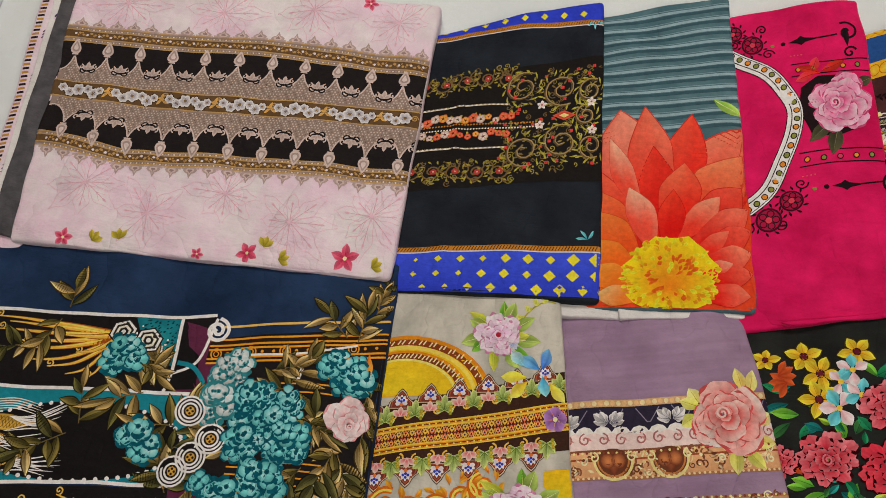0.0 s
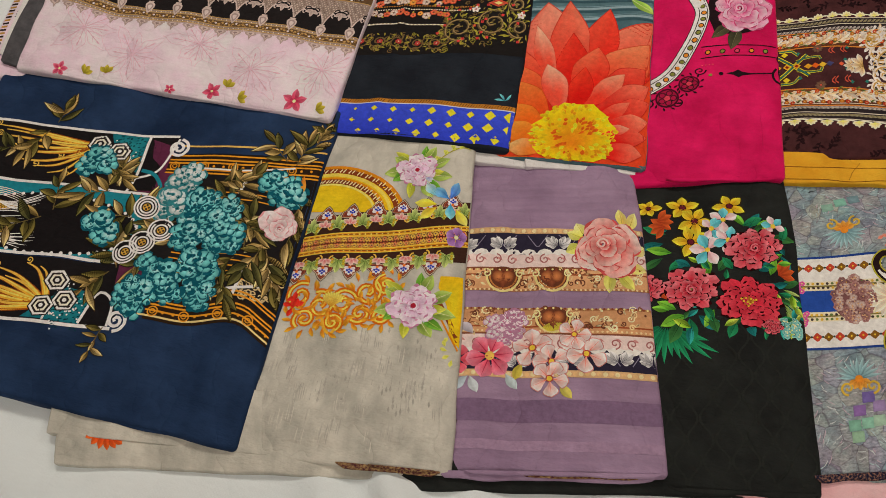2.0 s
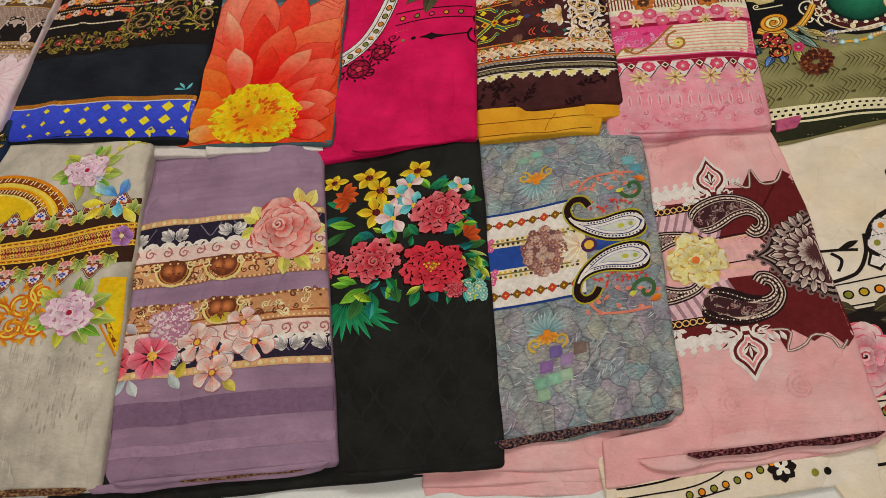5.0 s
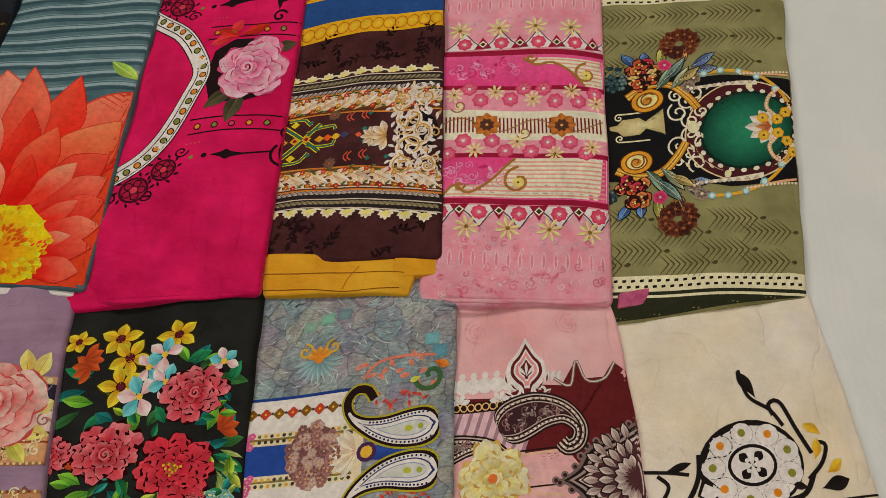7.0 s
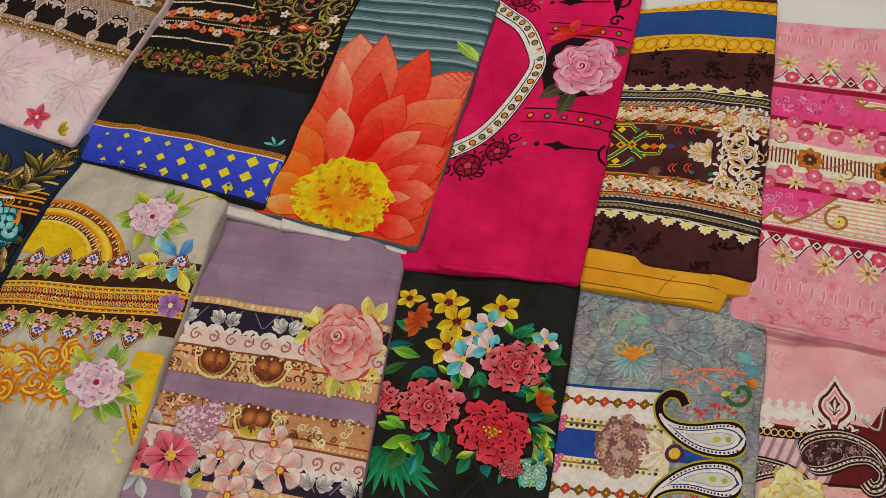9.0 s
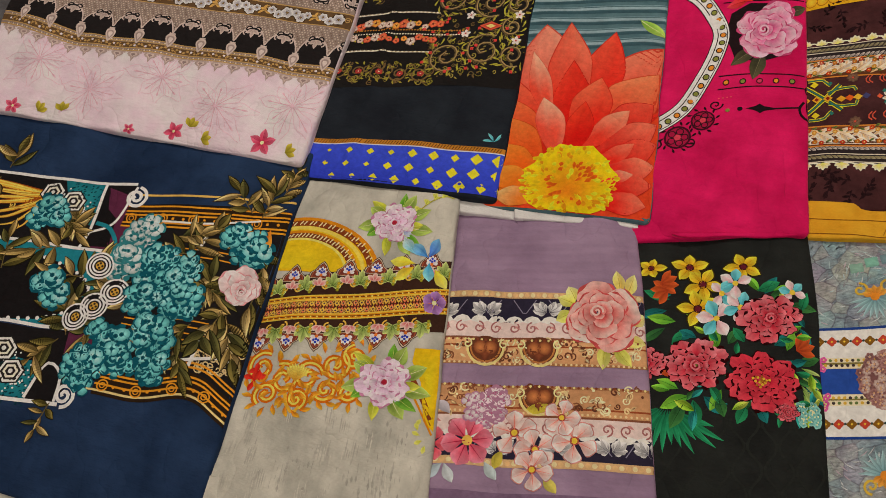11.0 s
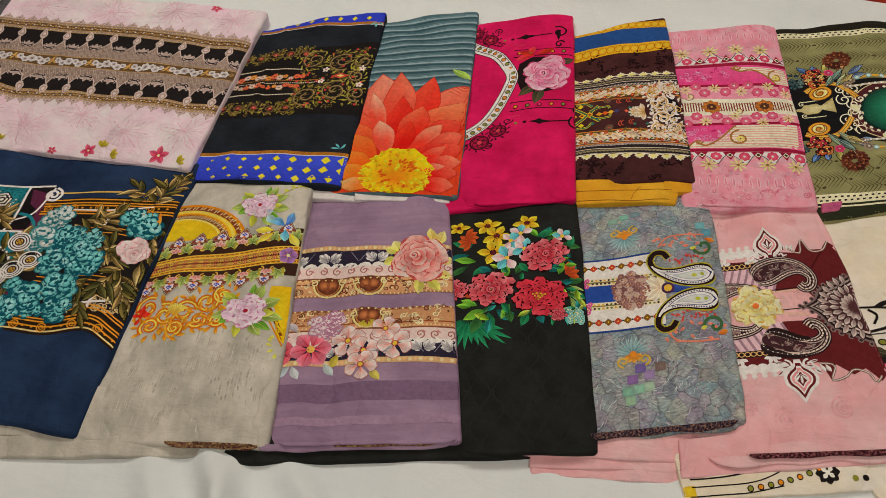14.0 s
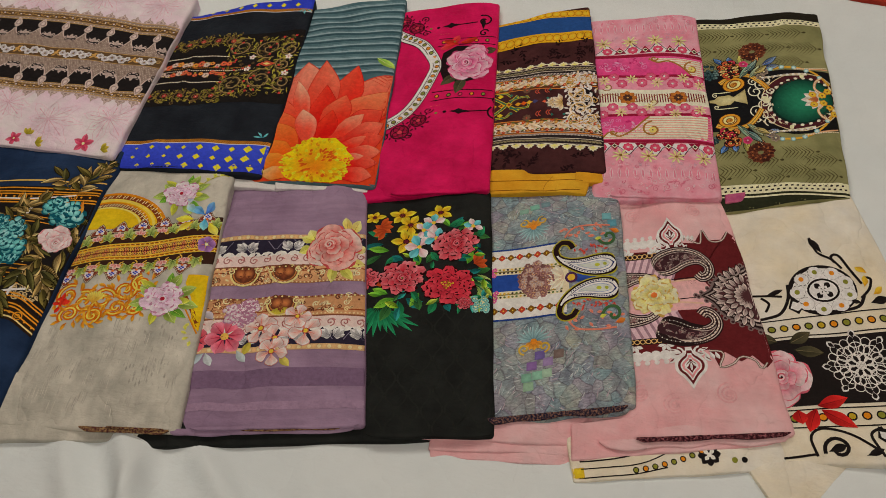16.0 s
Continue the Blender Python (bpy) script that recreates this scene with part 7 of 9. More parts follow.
    for k in range(10):
        s.petal(1.0 + 0.5 * rnd.random(), 19.6 + rnd.uniform(-1, 1), rnd.uniform(0, 360), 1.4, 0.7, C(190, 24, 20), C(226, 60, 40), 4.2 + 0.1 * k)
    s.part("red_bloom", "scarlet bloom")
    q = Ink(c, True)
    q.fan([(22.6, 24.6), (19.6, 24.4), (19.4, 22.8), (20.6, 20.4), (21.4, 16.0), (22.6, 15.0)], C(236, 190, 30), C(226, 170, 20), 1.6, (21.4, 21))
    q.line([(19.6, 20.8), (21.2, 18.2), (22.4, 15.8)], 0.6, C(120, 60, 26), 2.2)
    q.line([(19.2, 20.0), (20.8, 17.4), (22.4, 14.6)], 0.24, gold, 2.2)
    q.part("golden_corner", "mustard corner with rope line")
    for a, b, r, seed in ((14.3, 40.6, 3.0, 2), (16.4, 20.2, 3.2, 4)):
        for w, L in ((20, 3.4), (-15, 3.8), (60, 3.0), (-60, 3.2), (190, 3.2), (150, 2.6)):
            q = Ink(c)
            q.petal(a + 1.8 * math.cos(math.radians(w)), b + 1.8 * math.sin(math.radians(w)), w, L, 1.7, C(80, 110, 40), C(176, 200, 100), 4.6, 0.5, 0.08, vein=C(226, 230, 170))
            q.part("printed_leaf", "green peony leaf")
        q = Ink(c)
        for k, w in enumerate((15, 70, 130, 200, 250, 310, 345)):
            q.petal(a + 0.5 * r * math.cos(math.radians(w)), b + 0.5 * r * math.sin(math.radians(w)), w + 12, 2.6 + 0.5 * (k % 3), 1.3, C(40, 96, 20) if k % 2 else C(120, 140, 20), C(120, 176, 60) if k % 2 else C(206, 206, 80), 4.4 + 0.1 * k, 0.5, 0.1, vein=C(200, 206, 110))
        q.rose(a, b, r * 1.08, C(190, 50, 120), C(240, 176, 206), C(255, 250, 248), 5.4, seed, 0.86, 4, 0.05, (6, 6, 5, 4), 0.75)
        q.disc(a, b, 0.35, C(150, 30, 50), 15.4, n=8)
        for k in range(8):
            q.petal(a + 1.4, b - 1.0, -80 + 20 * k, 1.3, 0.5, C(120, 130, 190), C(190, 200, 226), 5.2)
        q.part("printed_peony", "pink and white peony")
    q = Ink(c)
    for a, b, w, L, c0, c1 in ((19.6, 36.0, 140, 3.2, C(40, 110, 190), C(130, 190, 226)), (19.6, 36.0, 60, 2.8, C(50, 90, 190), C(110, 170, 220)), (19.8, 35.4, 270, 2.6, C(30, 140, 190), C(140, 206, 226)), (18.0, 35.2, 170, 3.4, C(226, 190, 30), C(246, 226, 90)), (18.0, 34.8, 215, 3.0, C(216, 170, 20), C(246, 226, 90)), (20.6, 34.6, 300, 3.0, C(236, 190, 30), C(250, 226, 110)), (17.4, 36.6, 120, 2.4, C(90, 170, 190), C(190, 220, 226))):
        q.petal(a, b, w, L, 1.5, c0, c1, 6, 0.6, 0.1)
    q.part("butterfly_bloom", "blue and yellow butterfly-like bloom")
    q = Ink(c)
    q.flower(21.0, 30.2, 1.5, C(110, 60, 130), C(170, 130, 190), C(240, 220, 160), 6, 5, 10)
    q.part("printed_flower", "purple pansy")
    q = Ink(c)
    q.line(arch_path([(16.6, 41.4), (18.4, 43.6), (20.6, 44.8), (22.0, 44.6)], 12), 0.2, C(150, 150, 50), 2, step=99)
    for k in range(14):
        u = k / 13
        q.petal(17 + 4.8 * u, 42.2 + 2.8 * math.sin(u * 1.8), 80 + 60 * (k % 3), 1.0, 0.5, C(150, 160, 50), C(216, 210, 100), 2.4)
    for k in range(5):
        q.petal(20.6 + 0.3 * k, 15.4 - 0.5 * k, 60 + 50 * k, 1.0, 0.5, C(176, 180, 60), C(220, 216, 110), 2.4)
    q.part("yellow_twig", "yellow-green twig")


# ---- front row: lilac ----
def print_lilac():
    c = c_lilac
    f = lambda a: -0.02 * a
    w = lambda a: -0.02 * np.asarray(a)
    navy, cream, brown, tan, pinkish = C(40, 36, 54), C(226, 196, 182), C(120, 74, 54), C(190, 142, 100), C(226, 190, 186)
    b = Ink(c, True)
    b.band(31.3, 32.1, C(190, 154, 112), 1, wave=w).band(28.3, 31.3, navy, 1, wave=w).band(26.4, 28.5, pinkish, 1.2, wave=w).band(23.2, 26.4, tan, 1, wave=w, edge=C(206, 160, 116))
    b.band(17.0, 20.6, tan, 1, wave=w, edge=C(176, 130, 92)).band(15.0, 17.0, pinkish, 1.2, wave=w).band(12.3, 15.0, navy, 1, wave=w).band(11.4, 12.3, C(196, 160, 118), 1, wave=w)
    b.band(26.2, 26.45, brown, 2, wave=w).band(25.3, 25.5, C(140, 70, 40), 2, wave=w).band(17.0, 17.25, brown, 2, wave=w).band(18.0, 18.2, C(140, 70, 40), 2, wave=w).band(23.1, 23.4, C(150, 104, 70), 2, wave=w).band(20.4, 20.7, C(150, 104, 70), 2, wave=w)
    b.band(5.8, 8.6, C(112, 90, 118), 0.6, wave=w).band(2.4, 3.6, C(146, 122, 148), 0.6, wave=w)
    b.part("border_band", "navy, blush and tan border band")
    for y in (31.7, 11.85):
        q = Ink(c)
        dots(q, -0.6, 24.4, y, 0.72, 0.3, [C(226, 196, 150), C(206, 170, 120)], 2, f)
        q.part("pearl_trim", "trim of tan pearls")
    q = Ink(c)
    for y, m in ((28.4, 1), (15.1, -1)):
        for k in range(12):
            a = 0.2 + 2.15 * k
            q.fan([(a - 1.1, y + f(a)), (a - 0.7, y + 0.5 * m + f(a)), (a, y + 0.7 * m + f(a)), (a + 0.7, y + 0.5 * m + f(a)), (a + 1.1, y + f(a)), (a, y - 0.3 * m + f(a))], C(236, 206, 200), C(240, 214, 206), 1.8)
            q.spiral(a, y - 0.8 * m + f(a), 0.72, 0.18, C(150, 96, 96), 2.6, 1.3, 90 * m, 1 if k % 2 else -1)
            q.petal(a + 0.9, y - 1.0 * m + f(a), 150, 0.9, 0.32, C(170, 110, 110), C(196, 140, 136), 2.6)
    q.part("scroll_frieze", "blush scroll frieze")
    for y0, y1, sd in ((23.4, 25.9, 1), (17.6, 20.4, 2)):
        q = Ink(c)
        curls(q, -0.5, 24.2, y0, y1, 120, [C(120, 74, 50), C(226, 186, 136), C(96, 56, 40), C(236, 206, 166)], 0.55, 2, sd, 0.16)
        dots(q, -0.5, 24.2, y1 + 0.2, 0.5, 0.16, [C(120, 60, 40), C(236, 196, 130)], 3, f, n=6)
        dots(q, -0.5, 24.2, y0 - 0.1, 0.6, 0.16, [C(226, 186, 140)], 3, f, n=6)
        q.part("carved_frieze", "carved tan scroll frieze")
    for a, y in ((5.5, 24.9), (11.9, 24.7), (12.0, 19.0)):
        q = Ink(c)
        q.disc(a, y, 2.1, C(96, 54, 36), 3.2, n=18, ry=1.6)
        q.ring(a, y + 0.3, 2.2, 0.3, C(236, 196, 130), 3.8, 180, 360).ring(a, y + 0.3, 1.8, 0.2, C(170, 110, 60), 4, 180, 360)
        for s in (-1, 1):
            q.disc(a + 0.62 * s, y + 0.2, 0.85, C(190, 120, 70), 4.2, C(110, 56, 36), n=12)
            q.spiral(a + 2.2 * s, y + 0.6, 0.6, 0.18, C(240, 206, 150), 4.2, 1.2, 90, s)
        q.fan([(a - 1.1, y - 0.1), (a, y - 1.5), (a + 1.1, y - 0.1)], C(130, 70, 44), C(96, 50, 34), 4.1)
        q.part("heart_boss", "brown heart-shaped boss")
    for a, y in ((5.3, 29.3), (12.8, 29.3), (0.0, 29.2), (19.9, 13.1), (7.6, 13.1), (14.0, 13.0), (24.2, 13.1)):
        q = Ink(c)
        for s in (-1, 1):
            for wy, L, wd in ((28, 2.0, 0.9), (2, 1.7, 0.7), (52, 1.6, 0.8), (74, 1.1, 0.5), (-24, 1.0, 0.5)):
                q.petal(a + 0.15 * s, y, 90 - (90 - wy) * s, L, wd, C(130, 130, 136), C(232, 230, 226), 2.6 + 0.02 * wy, 0.66, 0.12 * s, vein=C(84, 84, 94), split=0.3)
        q.part("white_butterfly", "pale grey butterfly-shaped leaf pair")
    q = Ink(c)
    for k in range(6):
        a = 1.4 + 4.3 * k
        q.line([(a - 1.4, 30.9), (a, 29.0), (a + 1.4, 30.9)], 0.12, C(120, 116, 136), 2).line([(a - 1.4, 12.6), (a, 14.5), (a + 1.4, 12.6)], 0.12, C(120, 116, 136), 2)
    q.part("zigzag_line", "fine grey zigzag")
    for w0, a, y, L, c0, c1 in ((300, 20.6, 25.6, 3.4, C(150, 150, 50), C(226, 216, 110)), (255, 19.8, 25.8, 3.4, C(170, 166, 60), C(230, 220, 120)), (340, 21.4, 26.4, 3.2, C(206, 170, 70), C(240, 210, 130)), (60, 22.2, 31.2, 3.4, C(226, 180, 80), C(244, 216, 140)), (90, 21.6, 31.6, 3.0, C(220, 170, 70), C(240, 206, 130)), (150, 16.4, 30.2, 2.6, C(190, 190, 60), C(230, 226, 130)), (200, 16.0, 29.4, 2.4, C(170, 176, 60), C(226, 220, 120)), (110, 16.2, 30.8, 2.0, C(206, 200, 90), C(236, 230, 150)), (20, 22.6, 28.0, 2.4, C(226, 180, 90), C(244, 216, 150))):
        q = Ink(c)
        q.petal(a, y, w0, L, 1.6, c0, c1, 3.4, 0.55, 0.1, vein=C(150, 140, 50))
        q.part("printed_leaf", "yellow-green rose leaf")
    q = Ink(c)
    q.rose(19.6, 28.8, 4.7, C(190, 34, 48), C(242, 108, 104), C(255, 214, 202), 4.6, 7, 0.95, 5, 0.03, (4, 5, 4, 3, 3), 0.8, (-0.2, 0.12))
    q.part("printed_rose", "coral pink rose")
    for k, (a, y, r) in enumerate(((9.4, 15.1, 2.5), (11.7, 13.2, 2.3), (16.0, 14.2, 2.5), (11.4, 11.0, 2.3), (14.6, 16.8, 2.1))):
        q = Ink(c)
        q.flower(a, y, r * 1.05, C(170, 90, 86), C(190, 130, 126), C(150, 70, 60), 4.8 + 1.2 * k, 5, 20 + 13 * k, 0.8, 0.72)
        q.flower(a, y, r, C(240, 130, 116), C(255, 250, 248), C(244, 180, 60), 5 + 1.2 * k, 5, 20 + 13 * k, 0.76, 0.72, heart_r=0.14, vein=C(226, 110, 96))
        q.part("printed_blossom", "white blossom with coral heart")
    q = Ink(c)
    q.flower(4.2, 14.0, 3.0, C(190, 40, 70), C(232, 130, 150), C(226, 170, 80), 5, 6, 10, 0.9, 0.68, vein=C(150, 30, 60))
    q.part("printed_blossom", "rose pink anemone")
    q = Ink(c)
    q.flower(0.2, 13.6, 2.0, C(180, 40, 60), C(220, 110, 124), C(200, 140, 80), 5, 5, 0, 0.9, 0.68)
    q.part("printed_blossom", "rose pink anemone")
    q = Ink(c)
    blossom_cluster(q, 5.9, 18.0, 2.4, 40, C(222, 150, 184), C(250, 224, 234), C(170, 80, 120), 5, 9, 0.75)
    q.part("hydrangea", "pale pink hydrangea head")
    q = Ink(c)
    for a, y, w0, c0 in ((1.6, 11.4, 220, C(170, 186, 196)), (1.8, 11.4, 290, C(190, 200, 206)), (6.2, 11.8, 300, C(180, 196, 200)), (2.0, 17.0, 130, C(176, 170, 180)), (8.2, 13.2, 240, C(190, 176, 70)), (12.6, 10.4, 300, C(196, 186, 90)), (13.0, 17.6, 170, C(190, 176, 60)), (10.8, 17.6, 10, C(186, 170, 60))):
        q.petal(a, y, w0, 2.4, 1.2, tuple(v * 0.75 for v in c0), c0, 4, 0.55, 0.1)
    q.part("pale_leaf", "pale blue and yellow leaf")


# ---- front row: black with peonies ----
def print_flower():
    c = c_flower
    rnd = random.Random(3)
    t = Ink(c)
    for k in range(8):
        for j in range(7):
            a, b = -1 + 3.4 * j + 1.7 * (k % 2), 0.4 + 2.6 * k
            for m in (-1, 1):
                u = np.linspace(0, 1, 9)
                t.line(np.c_[a + m * 1.6 * np.sin(math.pi * u) ** 1.3, b - 2.3 + 4.6 * u], 0.3, C(33, 36, 34), 0.6, "both")
    t.part("tonal_lattice", "faint tone-on-tone lattice")
    greens = [(C(20, 90, 60), C(40, 140, 90)), (C(16, 80, 80), C(30, 120, 120)), (C(60, 130, 40), C(130, 190, 60)), (C(30, 70, 40), C(60, 120, 60))]
    for k, (a, b, way, L, wd) in enumerate(((3.0, 33.4, 160, 3.2, 1.2), (2.6, 32.0, 190, 3.6, 1.2), (3.6, 30.6, 170, 3.4, 1.3), (2.4, 29.8, 210, 3.4, 1.1), (13.0, 34.2, 20, 2.8, 1.3), (13.8, 33.8, 60, 2.6, 1.2), (14.8, 34.2, 10, 2.6, 1.2), (16.4, 32.6, -20, 3.2, 1.3), (17.6, 31.6, 70, 2.6, 1.1), (17.4, 29.6, -60, 2.8, 1.1), (8.4, 27.4, 100, 2.6, 1.3), (9.6, 27.8, 60, 2.2, 1.2), (11.4, 28.0, 120, 2.2, 1.1), (14.6, 27.6, 30, 2.4, 1.3), (16.0, 27.0, 70, 2.4, 1.1), (17.0, 25.4, 20, 2.8, 1.2), (17.4, 24.2, -30, 3.0, 1.2), (17.8, 22.8, -50, 2.8, 1.0), (8.6, 22.4, 240, 2.8, 1.2), (8.2, 21.6, 280, 2.4, 1.3), (11.2, 20.6, 240, 2.4, 1.3), (12.4, 20.6, 300, 2.2, 1.2), (5.0, 21.6, 200, 3.6, 1.5), (4.4, 20.8, 240, 3.4, 1.6), (5.4, 21.2, 280, 3.2, 1.5), (6.6, 21.6, 320, 2.8, 1.4), (3.8, 22.4, 150, 2.6, 1.2), (2.0, 26.6, 200, 2.6, 1.1), (3.2, 27.4, 60, 2.4, 1.0), (6.0, 28.6, 150, 2.2, 1.0))):
        q = Ink(c)
        d, l = greens[k % 4]
        q.petal(a, b, way, L, wd, d, l, 1.6 + 0.1 * (k % 5), 0.5, rnd.uniform(-0.12, 0.12), vein=tuple(v * 0.5 for v in d))
        q.part("printed_leaf", "teal and lime green leaf")
    for k in range(64):
        a, b = rnd.uniform(1.5, 18.4), rnd.uniform(19.6, 34.4)
        if k > 44:
            a, b = rnd.uniform(15.6, 18.6), rnd.uniform(19.0, 32.0)
        q = Ink(c)
        d, l = rnd.choice(greens + [(C(70, 120, 20), C(176, 214, 70)), (C(90, 140, 30), C(200, 224, 90)), (C(20, 90, 90), C(50, 160, 150))])
        way, L, bow = rnd.uniform(0, 360), rnd.uniform(1.4, 2.6), rnd.uniform(-0.25, 0.25)
        q.petal(a, b, way, L, L * 0.42, d, l, 1.4 + 0.02 * k, 0.5, bow, vein=tuple(v * 0.4 for v in d), split=0.45)
        q.part("printed_leaf", "teal or lime green leaf")
    for k in range(13):
        q = Ink(c)
        w = 200 + 11 * k
        q.petal(1.6 + 0.2 * k, 20.2 - 0.05 * k, w, rnd.uniform(3.6, 6.0), 0.7, C(16, 90, 60), C(40, 150, 100), 1.4 + 0.1 * (k % 3), 0.5, 0.12)
        q.part("grass_blade", "long green blade")
    for k in range(8):
        q = Ink(c)
        q.petal(17.2 + 0.3 * rnd.random(), 25.0 - 0.5 * k, -20 - 8 * k, 2.4, 0.45, C(90, 130, 50), C(190, 210, 130), 1.8, 0.5)
        q.part("grass_blade", "pale lime blade")
    q = Ink(c)
    for k in range(26):
        a, b = rnd.uniform(16.8, 19), rnd.uniform(18.6, 21.2)
        q.flower(a, b, 0.5, C(60, 140, 140), C(140, 196, 190), C(220, 220, 160), 2.4, 5, rnd.uniform(0, 70))
    q.part("aqua_sprig", "tiny aqua flowers")
    for k, (a, b, w) in enumerate(((3.0, 34.6, 190), (2.0, 35.4, 10), (3.1, 23.6, 90), (17.0, 27.0, 30))):
        q = Ink(c)
        for j in range(4):
            q.petal(a, b, w + 30 * j - 45, 2.2, 0.9, C(150, 50, 24), C(196, 90, 40), 2 + 0.1 * j)
        q.part("rust_leaf", "rust orange leaf")
    for k, (a, b, r, n, w, sq) in enumerate(((5.5, 37.5, 2.5, 5, 15, 0.75), (11.7, 37.4, 2.4, 5, 40, 0.8), (6.9, 35.2, 2.5, 5, 60, 0.9), (6.2, 32.2, 2.5, 5, 30, 0.95), (1.0, 37.6, 1.9, 5, 0, 0.7))):
        q = Ink(c)
        q.flower(a, b, r * 1.06, C(40, 30, 10), C(60, 46, 10), C(60, 20, 20), 3.4, n, w, 0.62, 0.55, sq)
        q.flower(a, b, r, C(190, 130, 10), C(240, 220, 60), C(90, 26, 40), 3.8, n, w, 0.52, 0.55, sq, 0.14, vein=C(170, 120, 20))
        q.part("printed_flower", "yellow five-petalled flower")
    for a, b, r, w in ((10.6, 35.2, 2.0, 20), (8.3, 31.0, 2.4, 50), (11.0, 32.2, 2.0, 10), (16.9, 34.0, 1.6, 340), (9.0, 34.0, 1.7, 240)):
        q = Ink(c)
        for k in range(5):
            q.petal(a, b, w + 62 * k, r, r * 0.62, C(50, 150, 170) if k % 2 else C(226, 150, 160), C(236, 226, 226) if k % 2 == 0 else C(120, 200, 206), 4.4 + 0.1 * k, 0.62)
        q.disc(a, b, 0.35, C(236, 180, 60), 5.2, n=8)
        q.part("printed_orchid", "white and turquoise orchid")

    def peony(a, b, r, seed, open_heart):
        q = Ink(c)
        q.rose(a, b, r, C(100, 8, 24), C(180, 34, 54), C(226, 130, 140) if not open_heart else C(200, 70, 84), 5.4, seed, 0.84, 5, 0.045, (8, 8, 7, 6, 4), 0.15)
        if open_heart:
            rr = random.Random(seed)
            for k in range(22):
                q.disc(a + rr.gauss(0, r * 0.1), b + rr.gauss(0, r * 0.08), 0.16, C(206, 170, 50) if k % 2 else C(150, 90, 30), 17.5, n=6)
        q.part("printed_peony", "crimson peony")

    peony(14.2, 30.8, 3.6, 1, False)
    peony(5.9, 25.2, 3.9, 2, False)
    peony(13.0, 23.4, 4.3, 3, True)
    peony(0.2, 25.4, 2.6, 4, False)
    peony(15.5, 19.9, 1.3, 5, False)


# ---- front row: grey mosaic ----
def print_mosaic():
    c = c_mosaic
    rnd = random.Random(7)
    m = Ink(c)
    for b0, b1, n in ((0.4, 14, 260), (28.6, 39.5, 200)):
        for _ in range(n):
            a, b = rnd.uniform(0, 20), rnd.uniform(b0, b1)
            way = 60 * math.sin(a * 0.5 + b * 0.35) + rnd.uniform(-20, 20)
            m.petal(a, b, way, rnd.uniform(0.7, 1.3), 0.13, *rnd.choice([(C(150, 156, 158), C(196, 202, 204)), (C(100, 100, 110), C(130, 132, 138)), (C(128, 150, 156), C(170, 190, 196)), (C(150, 134, 150), C(180, 166, 176))]), 0.6, 0.5, 0.2)
    m.part("feather_stroke", "faint feathery strokes")
    m = Ink(c, True)
    for a, b, col in ((6.0, 7.2, C(130, 100, 160)), (7.2, 8.8, C(110, 96, 160)), (8.4, 7.6, C(150, 130, 176)), (5.2, 5.4, C(120, 170, 150)), (6.8, 5.6, C(130, 180, 160)), (8.2, 5.8, C(150, 180, 160)), (5.4, 4.0, C(140, 176, 150)), (10.0, 8.6, C(120, 104, 100)), (7.2, 36.6, C(120, 176, 160)), (5.4, 36.0, C(130, 170, 156)), (9.0, 36.8, C(110, 140, 150)), (18.6, 32.2, C(110, 170, 180)), (19.4, 30.8, C(90, 150, 170))):
        m.fan([(a - 0.75, b - 0.7), (a + 0.75, b - 0.62), (a + 0.78, b + 0.7), (a - 0.7, b + 0.66)], col, tuple(v * 0.8 for v in col), 2.2)
    m.part("coloured_tile", "violet and mint mosaic tile")
    w = lambda a: -0.06 * np.asarray(a)
    f = lambda a: float(w(a))
    cream, blue, red = C(232, 224, 206), C(36, 70, 150), C(190, 70, 50)
    b = Ink(c, True)
    b.band(24.9, 28.4, cream, 2.4, a1=11, wave=w).band(15.7, 19.3, cream, 2.4, a1=11.4, wave=w)
    b.band(28.3, 28.62, C(30, 60, 130), 3, a1=11, wave=w).band(15.5, 15.8, C(30, 60, 130), 3, a1=11.4, wave=w)
    b.band(19.3, 24.9, C(214, 200, 170), 2.3, a1=12, wave=w).band(20.6, 23.6, blue, 2.8, a1=5, wave=w)
    b.band(24.1, 24.35, C(120, 110, 60), 3, a1=11, wave=w).band(19.9, 20.1, C(120, 110, 60), 3, a1=11, wave=w)
    b.part("cream_band", "cream and blue ornate band")
    q = Ink(c)
    for y in (26.9, 17.2):
        for k in range(8):
            a = 0.4 + 1.4 * k
            col = red if k % 2 else C(130, 90, 30)
            q.flower(a, y + f(a), 0.6, col, tuple(v * 0.7 for v in col), C(226, 180, 60), 3.6, 4, 0, 0.8, 0.5)
            q.disc(a + 0.7, y + f(a), 0.16, C(40, 60, 60), 3.6, n=6)
    for y in (24.6, 19.6, 24.0, 20.2):
        for k in range(18):
            a = 0.2 + 0.62 * k
            q.disc(a, y + f(a), 0.2, rnd.choice((C(90, 110, 60), C(60, 50, 50), C(196, 160, 60))), 3.6, n=6)
    for k in range(22):
        q.flower(rnd.uniform(-0.3, 1.0), rnd.choice((19.6, 24.0)) + rnd.uniform(-0.8, 0.8), 0.4, C(190, 60, 130), C(206, 100, 160), C(240, 220, 120), 3.8, 5)
    q.part("band_ornament", "rust and olive flower row")
    q = Ink(c)
    q.disc(7.0, 21.8, 2.7, C(110, 74, 74), 3.6, n=20, ry=3.0)
